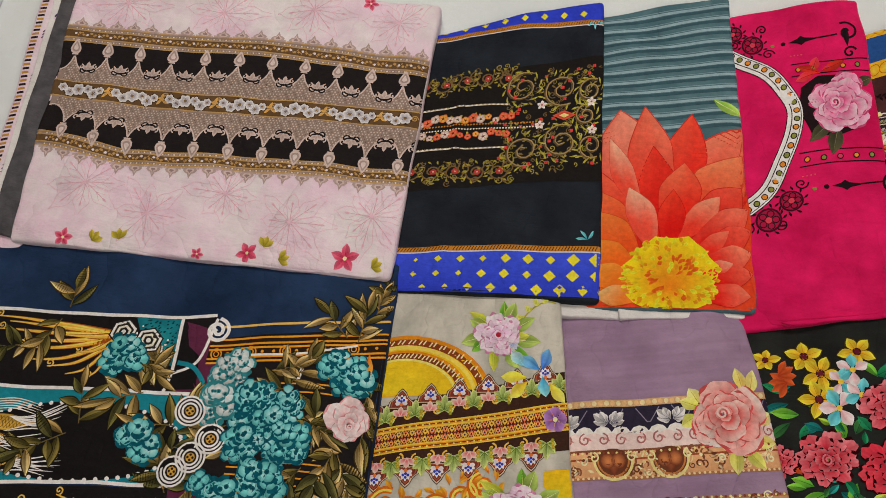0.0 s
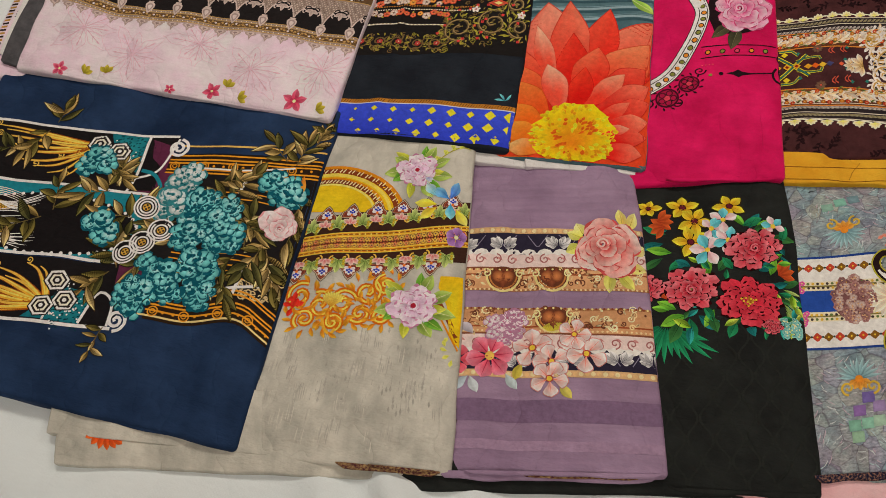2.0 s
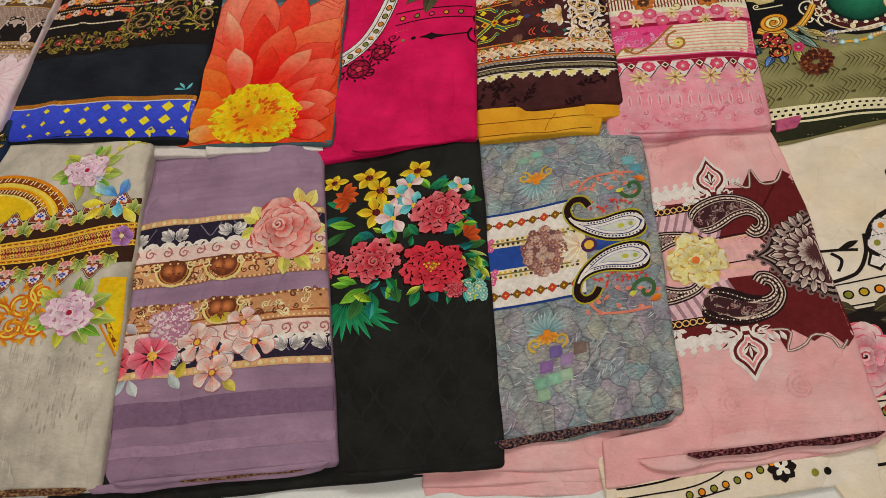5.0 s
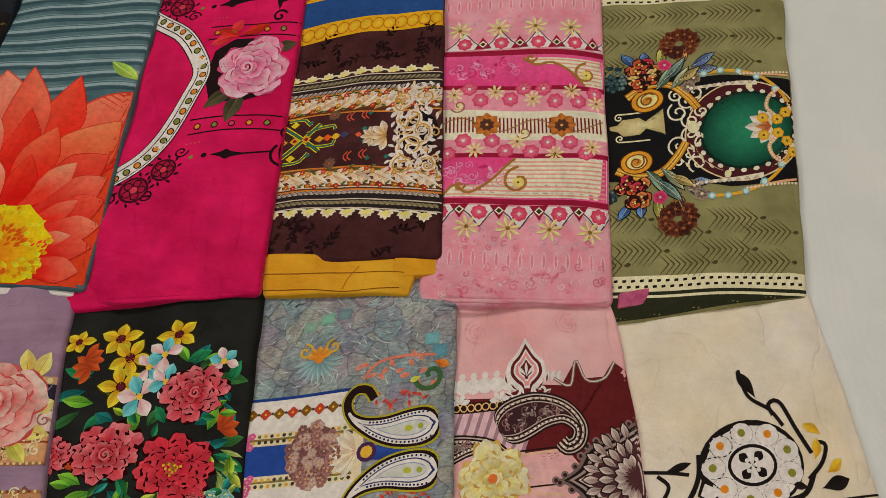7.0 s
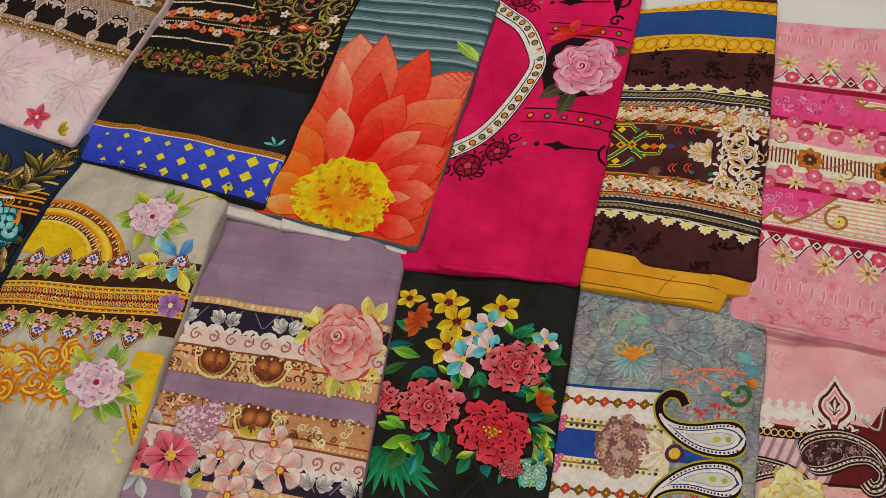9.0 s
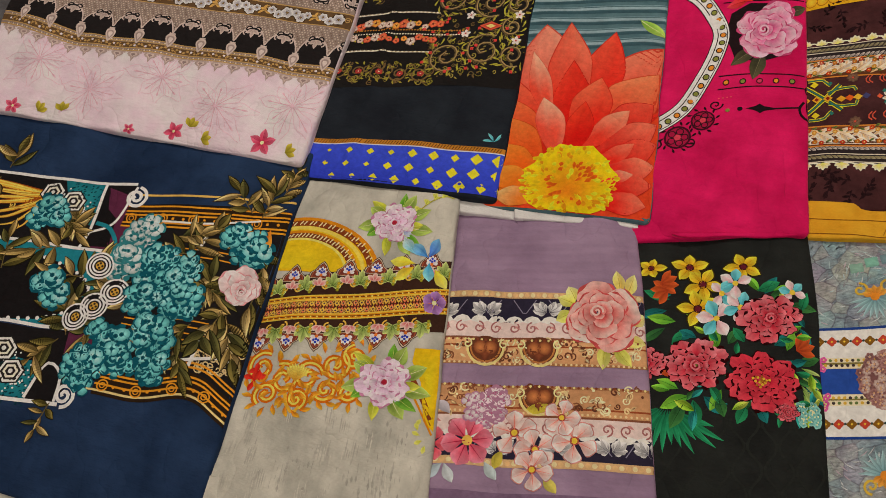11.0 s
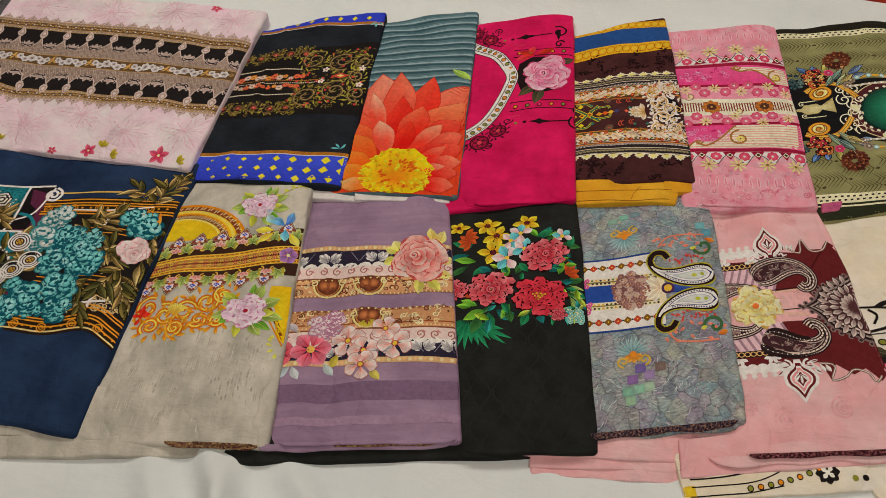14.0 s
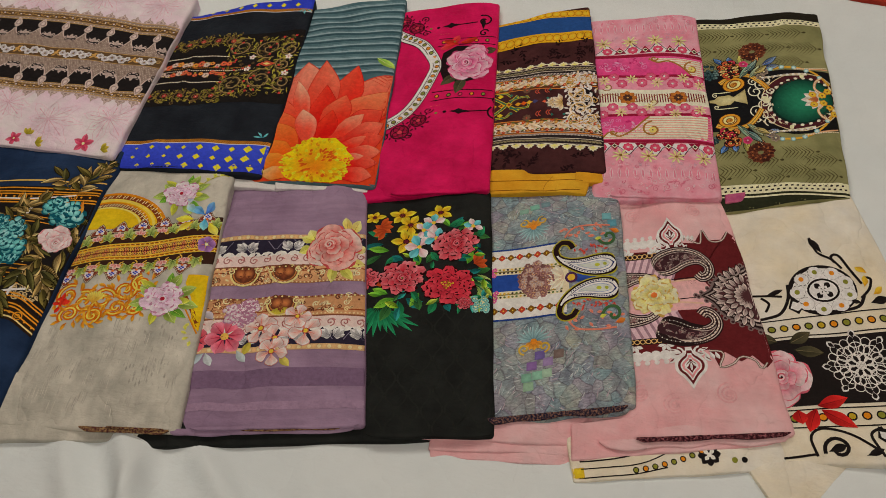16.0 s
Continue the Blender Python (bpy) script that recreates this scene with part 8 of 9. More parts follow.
    for k in range(80):
        t, d = rnd.uniform(0, 6.28), 2.7 * math.sqrt(rnd.random())
        q.flower(7.0 + d * math.cos(t), 21.8 + d * 1.15 * math.sin(t), 0.55, *rnd.choice([(C(110, 70, 70), C(160, 120, 116)), (C(90, 60, 66), C(140, 100, 96)), (C(196, 180, 170), C(150, 120, 116))]), C(190, 150, 110), 4 + rnd.random(), 6, rnd.uniform(0, 60))
    q.part("dusky_rosette", "dusky mauve flower rosette")
    q = Ink(c)
    for w0 in range(-60, 61, 20):
        q.petal(11.4, 21.4, 180 + w0, 2.8, 0.9, C(230, 190, 160), C(236, 214, 196), 5 + 0.1 * (w0 % 40 == 0), 0.6, vein=C(190, 140, 120))
    q.disc(12.4, 21.2, 1.0, C(70, 40, 80), 5.6, n=12).disc(12.4, 21.2, 0.62, C(206, 170, 60), 6, n=10)
    q.petal(12.2, 21.0, 0, 5.6, 1.5, C(40, 70, 150), C(50, 80, 160), 4, 0.3)
    q.part("shell_fan", "peach shell fan")
    for s0 in (1, -1):
        q = Ink(c)
        mid = 20.9
        spine = arch_path([(13.0, mid + 5.5 * s0), (12.3, mid + 6.5 * s0), (11.1, mid + 6.7 * s0), (10.3, mid + 5.7 * s0), (10.7, mid + 4.1 * s0), (12.2, mid + 2.9 * s0), (14.5, mid + 2.15 * s0), (17.0, mid + 2.1 * s0), (19.6, mid + 2.4 * s0)], 40)
        way = np.gradient(spine, axis=0)
        way /= np.hypot(*way.T)[:, None]
        side = np.c_[-way[:, 1], way[:, 0]]
        t = np.linspace(0, 1, 40)
        wide = 0.28 + 1.5 * smooth(t, 0.3, 0.85)
        for k, (grow, start, col) in enumerate(((0.32, 0, C(160, 156, 44)), (0.12, 0, C(34, 20, 22)), (-0.16, 13, C(228, 224, 212)), (-0.56, 17, C(44, 56, 104)), (-0.68, 18, C(214, 214, 208)), (-0.98, 21, C(130, 146, 184)), (-1.06, 22, C(186, 194, 190)))):
            tip = 1 + grow * 0.08
            end = np.sqrt(np.clip(1 - (np.maximum(t - 0.86 * tip, 0) / (0.14 * tip)) ** 2, 0, 1))
            w = np.maximum(wide + grow, 0.04)[start:] * end[start:]
            at = spine[start:]
            m = len(at)
            h = np.arange(m - 1)
            V = np.concatenate([at + side[start:] * w[:, None], at, at - side[start:] * w[:, None]])
            q.add(V[:, 0], V[:, 1], 6 + 0.6 * k, col, np.concatenate([np.stack([h + m, h + m + 1, h + 1, h], 1), np.stack([h + 2 * m, h + 2 * m + 1, h + m + 1, h + m], 1)]))
        for k in range(20, 37):
            for e in (1, -1):
                x, y = spine[k] + side[k] * e * max(wide[k] - 0.36, 0.1) * math.sqrt(max(1 - (max(t[k] - 0.86, 0) / 0.14) ** 2, 0.05))
                q.disc(x, y, 0.12, C(40, 44, 80), 10.6, n=6)
        q.disc(*spine[31], 0.42, C(170, 176, 60), 10.8, n=10, ry=0.3).disc(*spine[34], 0.3, C(150, 160, 60), 10.8, n=8)
        q.part("paisley", "white and navy paisley with mustard edge")
    q = Ink(c)
    for y0, s in ((28.8, 1), (13.6, -1)):
        for k in range(16):
            a = rnd.uniform(11.5, 19.5)
            b = y0 + s * rnd.uniform(-1.2, 1.6)
            q.petal(a, b, rnd.uniform(0, 360), 1.0, 0.5, C(196, 100, 84), C(216, 140, 120), 3)
        q.line(arch_path([(11.6, y0 - 0.2 * s), (13, y0 + 1.4 * s), (16, y0 + 1.8 * s), (19, y0 + 1.6 * s)], 14), 0.3, C(200, 120, 100), 3, step=99)
        for k in range(7):
            for _ in range(3):
                q.petal(13.2 + 0.9 * k + rnd.uniform(-0.4, 0.4), y0 - 2.6 * s + rnd.uniform(-0.4, 0.5), rnd.uniform(0, 360), rnd.uniform(0.5, 1.0), 0.34, C(150, 30, 36), C(206, 90, 76), 3.4)
        q.spiral(18.6, y0 - 0.6 * s, 1.7, 0.5, C(60, 96, 60), 4, 1.1, 180, s)
        q.petal(18.8, y0 + 0.9 * s, -20 * s, 1.8, 0.9, C(196, 90, 30), C(226, 140, 60), 4.2)
        q.petal(17.6, y0 - 0.6 * s, 200, 1.2, 0.6, C(170, 180, 60), C(200, 206, 90), 4.2)
    q.part("coral_trail", "coral and green floral trail")
    for a, b, s in ((6.8, 31.8, 1), (6.4, 11.2, -1)):
        q = Ink(c)
        for k in range(11):
            w0 = -90 * s + (k - 5) * 15
            q.petal(a, b, w0, 2.8, 0.45, C(90, 130, 140), C(156, 186, 190), 3.4 + 0.1 * (k % 2), 0.5, 0.15 * (k - 5) / 5)
        for m in (-1, 1):
            q.spiral(a + 1.5 * m, b + 1.1 * s, 0.9, 0.28, C(190, 160, 60), 3.8, 1.3, 90 * s, m)
        for k in range(5):
            q.petal(a, b, 90 * s + (k - 2) * 32, 1.5, 0.7, C(196, 110, 30), C(226, 160, 70), 4.2)
        q.disc(a, b, 0.5, C(226, 130, 40), 4.8, n=9)
        q.part("palmette", "orange and aqua palmette")


# ---- front row: blush with maroon paisleys ----
def print_blush():
    c = c_blush
    maroon, dark, pale, grey = C(92, 30, 34), C(36, 24, 26), C(244, 220, 218), C(176, 160, 160)
    t = Ink(c)
    for a, b in ((3, 38), (6, 4.4), (13, 5.6), (1.6, 6.6), (14, 38.6)):
        t.mark()
        for r in (1.8, 1.2, 0.6):
            t.spiral(a, b, r, 0.25, C(226, 156, 162), 0.6, 1.3, 50 * r)
    t.part("tonal_scroll", "faint tone-on-tone scroll")
    g = Ink(c, True)
    g.fan([(-3, 31.0), (5.6, 30.4), (9, 31.6), (12.4, 31.4), (14.3, 34.2), (15.2, 32.2), (17.6, 32.4), (18.6, 34.0), (20.6, 32.6), (20.6, 11.4), (18.8, 9.6), (17.2, 11.6), (15.4, 10.6), (13.4, 12.2), (12.2, 9.8), (11.4, 12.6), (7.6, 12.0), (-3, 13.2)], maroon, maroon, 1.4, (9, 22))
    g.band(24.5, 29.4, C(206, 176, 188), 2, a1=8).band(15.0, 19.4, C(206, 176, 188), 2, a1=8)
    g.fan([(-2, 24.5), (12.6, 24.6), (14.6, 22.0), (12.6, 19.4), (-2, 19.4)], C(226, 170, 172), C(220, 160, 164), 2.2, (6, 22))
    g.part("maroon_panel", "maroon and mauve panel")
    s = Ink(c, True)
    for k in range(9):
        a = -1.4 + 1.15 * k
        s.line([(a, 24.8), (a + 1.6, 29.2)], 0.4, C(150, 120, 134), 2.6).line([(a, 19.2), (a + 1.6, 15.2)], 0.4, C(150, 120, 134), 2.6)
    s.part("diagonal_stripe", "mauve diagonal stripe")
    for y, m in ((29.7, 1), (14.6, -1)):
        q = Ink(c)
        q.band(y - 0.55, y + 0.55, dark, 3, a1=7.4)
        for a in np.arange(-1.6, 7.2, 0.8):
            q.ring(a, y, 0.36, 0.13, C(206, 170, 110), 3.6)
        q.part("chain_band", "black and gold chain band")
    for y, m in ((31.4, 1), (12.6, -1)):
        q = Ink(c)
        for k in range(7):
            a = -1.2 + 1.3 * k
            q.disc(a, y + 0.5 * m, 0.85, pale, 3, n=12).disc(a, y + 1.6 * m, 0.4, C(244, 206, 206), 2.6, n=6)
        for k in range(3):
            q.petal(10.6 + 0.7 * k, y + 0.3 * m, 70 * m, 1.4, 0.6, pale, pale, 3)
        for a in (1.2, 5.6):
            for w in (20, 70, 120, 170):
                q.petal(a, y - 1.3 * m, w * m, 1.2, 0.55, C(236, 214, 212), pale, 4)
        q.part("lace_scallop", "white lace scallop")
    for a, y, m in ((8.6, 33.4, 1), (8.5, 9.9, -1)):
        q = Ink(c)
        half = arch_path([(0.35, -2.7), (0.5, -2.0), (1.1, -1.5), (1.75, -0.6), (1.6, 0.5), (0.85, 1.3), (0.0, 2.7)], 15)
        out = [(a + x, y + z * m) for x, z in half] + [(a - x, y + z * m) for x, z in half[-2::-1]]
        for k, (f, col) in enumerate(((1.24, pale), (1.0, maroon), (0.8, pale), (0.68, C(214, 140, 146)), (0.5, pale), (0.4, maroon))):
            q.fan([(a + (x - a) * f, y - 0.2 * m + (z - y + 0.2 * m) * f) for x, z in out], col, col, 4 + 0.5 * k, (a, y - 0.2 * m))
        for s0 in (-1, 1):
            for x, z, w in ((0.9, -2.3, 30), (1.5, -2.9, 10), (1.9, -1.6, 60)):
                q.petal(a + x * s0, y + z * m, (90 - (90 - w) * s0) * m, 1.2, 0.5, pale, pale, 4.2, 0.55, 0.3 * s0)
                q.petal(a + (x + 0.2) * s0, y + z * m, (90 - (90 - w) * s0) * m, 0.9, 0.2, maroon, maroon, 4.6, 0.55, 0.3 * s0)
        for w in (-40, 0, 40):
            q.petal(a, y - 0.9 * m, 90 * m + w, 1.5, 0.34, pale, pale, 7.4)
        for s0 in (-1, 1):
            q.spiral(a + 1.5 * s0, y - 2.4 * m, 0.9, 0.3, pale, 4.4, 1.3, 90, s0)
        q.part("finial", "white-edged maroon finial")
    silver, beige, plum = C(176, 162, 156), C(196, 180, 168), C(58, 34, 40)

    def hook(pts, head, tail, mirror):
        """A curled paisley along a spine, head first, in nested black and silver outlines with a beaded lip."""
        spine = arch_path([(a - (0.5 if mirror else 0.0), 44.1 - b if mirror else b) for a, b in pts], 48)
        way = np.gradient(spine, axis=0)
        way /= np.hypot(*way.T)[:, None]
        side = np.c_[-way[:, 1], way[:, 0]]
        t = np.linspace(0, 1, 48)
        round_head = np.sqrt(np.clip(1 - (np.maximum(0.16 - t, 0) / 0.16) ** 2, 0, 1))
        wide = (tail + (head - tail) * (1 - smooth(t, 0.16, 0.8))) * round_head
        q = Ink(c)
        for k, (grow, col) in enumerate(((0.46, dark), (0.26, silver), (0.12, dark), (-0.08, beige), (-0.32, dark), (-0.52, silver), (-0.64, plum))):
            w = np.maximum(wide + grow * np.minimum(round_head + 0.2, 1) * np.minimum(1, wide / 0.5 + 0.3), 0.02)
            h = np.arange(47)
            V = np.concatenate([spine + side * w[:, None], spine, spine - side * w[:, None]])
            q.add(V[:, 0], V[:, 1], 5 + 0.5 * k, col, np.concatenate([np.stack([h + 48, h + 49, h + 1, h], 1), np.stack([h + 96, h + 97, h + 49, h + 48], 1)]))
        for k in range(2, 46):
            for e in (1, -1):
                x, y = spine[k] + side[k] * e * max(wide[k] - 0.24, 0.0)
                q.disc(x, y, 0.1, C(226, 214, 204) if k % 2 else C(90, 74, 72), 8.6, n=6)
        rnd = random.Random(int(head * 10) + mirror)
        for k in range(4, 26, 2):
            reach = max(wide[k] - 0.8, 0.05)
            for _ in range(2):
                x, y = spine[k] + side[k] * rnd.uniform(-reach, reach)
                q.spiral(x, y, rnd.uniform(0.25, 0.5), 0.12, rnd.choice((C(140, 124, 120), C(100, 80, 82), C(130, 92, 94))), 8.8, 1.2, rnd.uniform(0, 360))
                q.petal(x, y, rnd.uniform(0, 360), 0.6, 0.2, C(90, 76, 76), C(170, 156, 150), 9.0)
        q.part("paisley", "black and silver curled paisley")

    for mirror in (False, True):
        hook([(5.3, 27.0), (7.3, 28.0), (9.8, 28.8), (12.3, 28.6), (13.8, 27.2), (13.6, 25.7), (12.5, 25.1), (11.8, 25.7)], 1.9, 0.45, mirror)
        hook([(-2.2, 24.0), (-0.4, 25.2), (2.0, 25.8), (4.4, 25.6), (6.0, 24.4)], 1.2, 0.3, mirror)
    q = Ink(c)
    lace = arch_path([(12.4, 21.8), (14.0, 22.8), (15.2, 24.6), (17.4, 25.4), (20.6, 26.6), (21.6, 22.0), (20.4, 16.6), (17.2, 17.6), (15.2, 18.8), (14.0, 20.7), (12.4, 21.8)], 60)[:-1]
    for k, (f, col) in enumerate(((1.16, C(110, 96, 96)), (1.08, dark), (1.0, C(150, 138, 134)), (0.93, dark), (0.86, C(196, 182, 178)), (0.79, C(74, 44, 48)))):
        q.fan([(19.0 + (x - 19.0) * f, 21.8 + (y - 21.8) * f) for x, y in lace], col, col, 4.4 + 0.4 * k, (19.0, 21.8))
    for k, (x, y) in enumerate(lace[::2]):
        x, y = 19.0 + (x - 19.0) * 1.2, 21.8 + (y - 21.8) * 1.2
        q.disc(x, y, 0.42, C(120, 104, 102), 4.2, n=9).disc(x, y, 0.22, plum, 4.6, n=7)
    for rad, n, L in ((3.6, 13, 2.0), (2.2, 11, 1.8), (0.9, 9, 1.5)):
        for k in range(n):
            w = 100 + 160 * k / (n - 1)
            x, y = 19.4 + rad * math.cos(math.radians(w)), 21.8 + rad * math.sin(math.radians(w))
            q.petal(x, y, w, L * 1.1, 0.95, dark, dark, 7 + 0.6 * (3.6 - rad), 0.6).petal(x, y, w, L, 0.74, C(110, 84, 86), C(210, 198, 192), 7.2 + 0.6 * (3.6 - rad), 0.6, vein=plum)
    q.part("lace_fan", "grey and white lace fan")
    q = Ink(c)
    for pts in (((11.6, 32.2), (13.4, 31.4), (14.3, 34.2), (15.3, 32.0), (17.4, 32.2), (18.8, 34.0)), ((11.2, 12.4), (13.2, 12.0), (12.3, 9.7), (14.2, 10.2), (15.6, 11.4), (17.4, 10.8), (18.0, 9.4), (19.0, 10.4))):
        q.line(arch_path(pts, 24), 0.34, C(110, 96, 90), 4, step=99).line(arch_path(pts, 24), 0.14, C(200, 186, 180), 4.5, step=99)
    q.part("scroll_edge", "grey scrolled edging")
    q = Ink(c)
    q.rose(4.8, 22.3, 3.9, C(230, 136, 40), C(252, 202, 116), C(255, 240, 200), 10.4, 6, 0.98, 4, 0.05, (6, 6, 5, 4), 0.8)
    q.disc(4.8, 22.3, 0.5, C(206, 110, 50), 20, n=9)
    q.part("printed_rose", "cream and apricot rose")
    q = Ink(c)
    for a, b, w in ((7.4, 24.4, 20), (7.6, 20.8, -20)):
        q.line([(a, b), (a + 4.4, b + 0.4 * (1 if w > 0 else -1))], 0.3, C(206, 170, 150), 4).line([(a, b + 0.4), (a + 4.4, b + 0.7)], 0.16, dark, 4)
    q.part("ribbon_line", "tan ribbon line")


# ---- front row: cream with black scrollwork ----
def print_cream():
    c = c_cream
    black, green, orange = C(28, 24, 24), C(126, 130, 50), C(206, 130, 30)
    w = lambda a: -0.01 * np.asarray(a)
    b = Ink(c, True)
    b.band(8.2, 18.9, C(30, 26, 26), 1.4, wave=w)
    for y in (19.4, 22.6, 7.6, 4.9):
        b.band(y - 0.1, y + 0.1, black, 1.6, wave=w)
    b.part("black_band", "black band")
    for y in (21.0, 6.3):
        q = Ink(c)
        dots(q, 1.0, 24, y, 1.85, 0.45, [orange, green, C(176, 150, 40)], 2, lambda a: -0.01 * a, black, n=11)
        q.part("dot_row", "orange and green dot row")
    q = Ink(c)
    q.disc(12.2, 26.8, 5.4, black, 1.5, n=30, ry=4.4).disc(12.4, 26.7, 4.9, C(236, 226, 208), 2, n=30, ry=3.9)
    for k in range(9):
        t = 6.28 * k / 9 + 0.3
        q.disc(12.3 + 4.0 * math.cos(t), 26.7 + 3.2 * math.sin(t), 1.25, C(238, 228, 210), 2.6, n=12, ry=1.1)
        q.ring(12.3 + 4.0 * math.cos(t), 26.7 + 3.2 * math.sin(t), 1.2, 0.12, black, 2.5, ry=1.05)
        q.disc(12.3 + 4.1 * math.cos(t), 26.7 + 3.3 * math.sin(t), 0.42, orange if k % 2 else green, 3.4, n=9)
    q.disc(12.3, 26.7, 2.7, C(238, 228, 210), 3.0, n=20, ry=2.2).ring(12.3, 26.7, 2.4, 0.34, black, 3.6, ry=1.9)
    for k in range(4):
        q.petal(12.3, 26.7, 45 + 90 * k, 1.7, 1.0, black, black, 4, 0.7)
        q.disc(12.3 + 0.7 * math.cos(0.785 + 1.57 * k), 26.7 + 0.7 * math.sin(0.785 + 1.57 * k), 0.24, C(236, 226, 208), 4.5, n=7)
    q.part("rosette", "black-rimmed dotted rosette")
    for pts, wd in (
        ([(7.0, 28.4), (6.6, 26.0), (5.0, 23.8), (2.6, 23.2), (0.6, 23.0)], 0.5),
        ([(16.4, 30.0), (15.4, 31.8), (13.4, 33.6), (13.0, 36.4)], 0.4),
        ([(18.6, 27.0), (17.6, 29.6), (16.6, 32.4), (15.4, 32.4), (15.6, 31.2)], 0.44),
        ([(9.0, 23.4), (13, 22.9), (16.6, 23.2), (18.2, 25.0)], 0.5),
        ([(17.6, 24.6), (19.4, 26.0), (20.2, 27.6), (19.2, 28.0)], 0.4),
        ([(5.8, 26.6), (3.6, 27.2), (1.2, 27.6)], 0.36),
        ([(2.8, 24.4), (3.6, 25.8), (2.6, 27.0)], 0.4),
        ([(-4.0, 0.4), (0.6, 0.5), (4.4, 0.9)], 0.34),
        ([(4.6, 0.6), (4.2, 3.4), (6.0, 4.6), (9.4, 3.6), (12.6, 1.0)], 0.36),
        ([(12.8, 0.4), (11.8, 3.4), (13.4, 4.4)], 0.36),
    ):
        q = Ink(c)
        q.line(arch_path(pts, 22), wd, black, 2.4, step=99)
        q.part("black_scroll", "black scroll line")
    q = Ink(c)
    q.petal(14.2, 33.2, 110, 3.4, 1.3, black, black, 2.6, 0.6, 0.1)
    q.petal(3.2, 27.2, 10, 3.0, 0.8, black, black, 2.6)
    q.spiral(7.4, 1.6, 1.9, 0.5, black, 2.4, 1.3, 200, -1)
    q.petal(6.0, 1.2, 20, 2.6, 1.2, black, black, 2.6)
    q.petal(-3.6, 0.4, 0, 3.2, 1.0, black, black, 2.6)
    q.petal(10.6, 0.6, 20, 2.4, 1.0, black, black, 2.6)
    for f0, col in ((1.0, black), (0.55, C(236, 226, 208))):
        q.fan([(7.0 - 0.7 * f0, 24.4), (7.2, 24.4 + 2.0 * f0), (8.8, 24.4 + 0.2 * f0), (7.6, 24.4 - 1.2 * f0)], col, col, 2.6 + (1 - f0))
        q.fan([(13.4 - 0.9 * f0, 3.0), (12.9, 3.0 + 1.6 * f0), (14.6, 3.0 + 0.6 * f0), (14.2, 3.0 - 1.6 * f0)], col, col, 2.6 + (1 - f0))
    q.petal(18.6, 23.6, 10, 3.0, 1.4, black, black, 2.6)
    q.petal(17.4, 23.8, 160, 1.6, 0.8, black, black, 2.6)
    q.part("black_leaf", "black leaf ornament")
    q = Ink(c)
    for w0, a, y in ((60, 18.8, 26.4), (130, 20.0, 28.6), (20, 19.6, 25.0)):
        q.petal(a, y, w0, 2.0, 1.0, C(206, 150, 30), C(226, 180, 60), 2.8, 0.6, 0.2)
    q.part("ochre_leaf", "ochre leaf")
    m = Ink(c)
    for k in range(8):
        t = math.pi * k / 4
        x, y = math.cos(t), math.sin(t)
        cx, cy = 14.0, 14.0
        for r, s in ((1.3, 0.9), (2.7, 1.1), (4.0, 0.95)):
            m.ring(cx + r * x, cy + r * y * 0.95, s, 0.14, C(206, 204, 200), 2.4)
            m.ring(cx + r * math.cos(t + 0.39), cy + r * math.sin(t + 0.39) * 0.95, s * 0.7, 0.12, C(206, 204, 200), 2.4)
        m.petal(cx + 4.2 * x, cy + 4.2 * y, math.degrees(t), 1.5, 1.0, C(206, 204, 200), C(206, 204, 200), 2.3).petal(cx + 4.3 * x, cy + 4.3 * y, math.degrees(t), 1.1, 0.65, C(30, 26, 26), C(30, 26, 26), 2.8)
        m.line([(cx, cy), (cx + 4 * x, cy + 4 * y)], 0.12, C(206, 204, 200), 2.4)
    m.part("lace_mandala", "silver lace mandala")
    for a, y, w0, L in ((4.6, 18.2, 20, 4.0), (5.0, 17.0, -15, 4.2), (3.0, 18.6, 150, 3.4)):
        q = Ink(c)
        q.petal(a, y, w0, L, 1.9, C(46, 46, 34), C(84, 78, 56), 3, 0.5, 0.08, vein=C(110, 100, 74))
        q.part("printed_leaf", "dark green rose leaf")
    q = Ink(c)
    q.rose(2.4, 13.0, 4.6, C(206, 40, 66), C(240, 130, 150), C(255, 216, 222), 3.6, 8, 1.0, 4, 0.03, (4, 4, 4, 3))
    q.part("printed_rose", "pink rose")
    for a, y, w0, L in ((6.2, 8.0, 10, 4.2), (6.0, 7.6, 240, 3.8), (6.6, 7.4, 320, 4.8), (3.6, 7.6, 270, 2.2)):
        q = Ink(c)
        q.petal(a, y, w0, L, 2.0, C(150, 20, 24), C(206, 44, 40), 4.4, 0.5, 0.06, vein=C(110, 20, 20))
        q.part("printed_leaf", "scarlet leaf")


print_navy()
print_grey()
print_lilac()
print_flower()
print_mosaic()
print_blush()
print_cream()


# ---- inner layers that show under the edges ----
def lower_layer(owner, quad, top, material, seed, label="", ext=(0, 0, 0, 0), lean=0.0, roll=0.35):
    layer = Cloth(quad, ext, top, seed, lean=lean, roll=roll, rough=0.6)
    layer.thing = owner.thing
    layer.panel("lower_layer", material, owner.thing, label)
    return layer


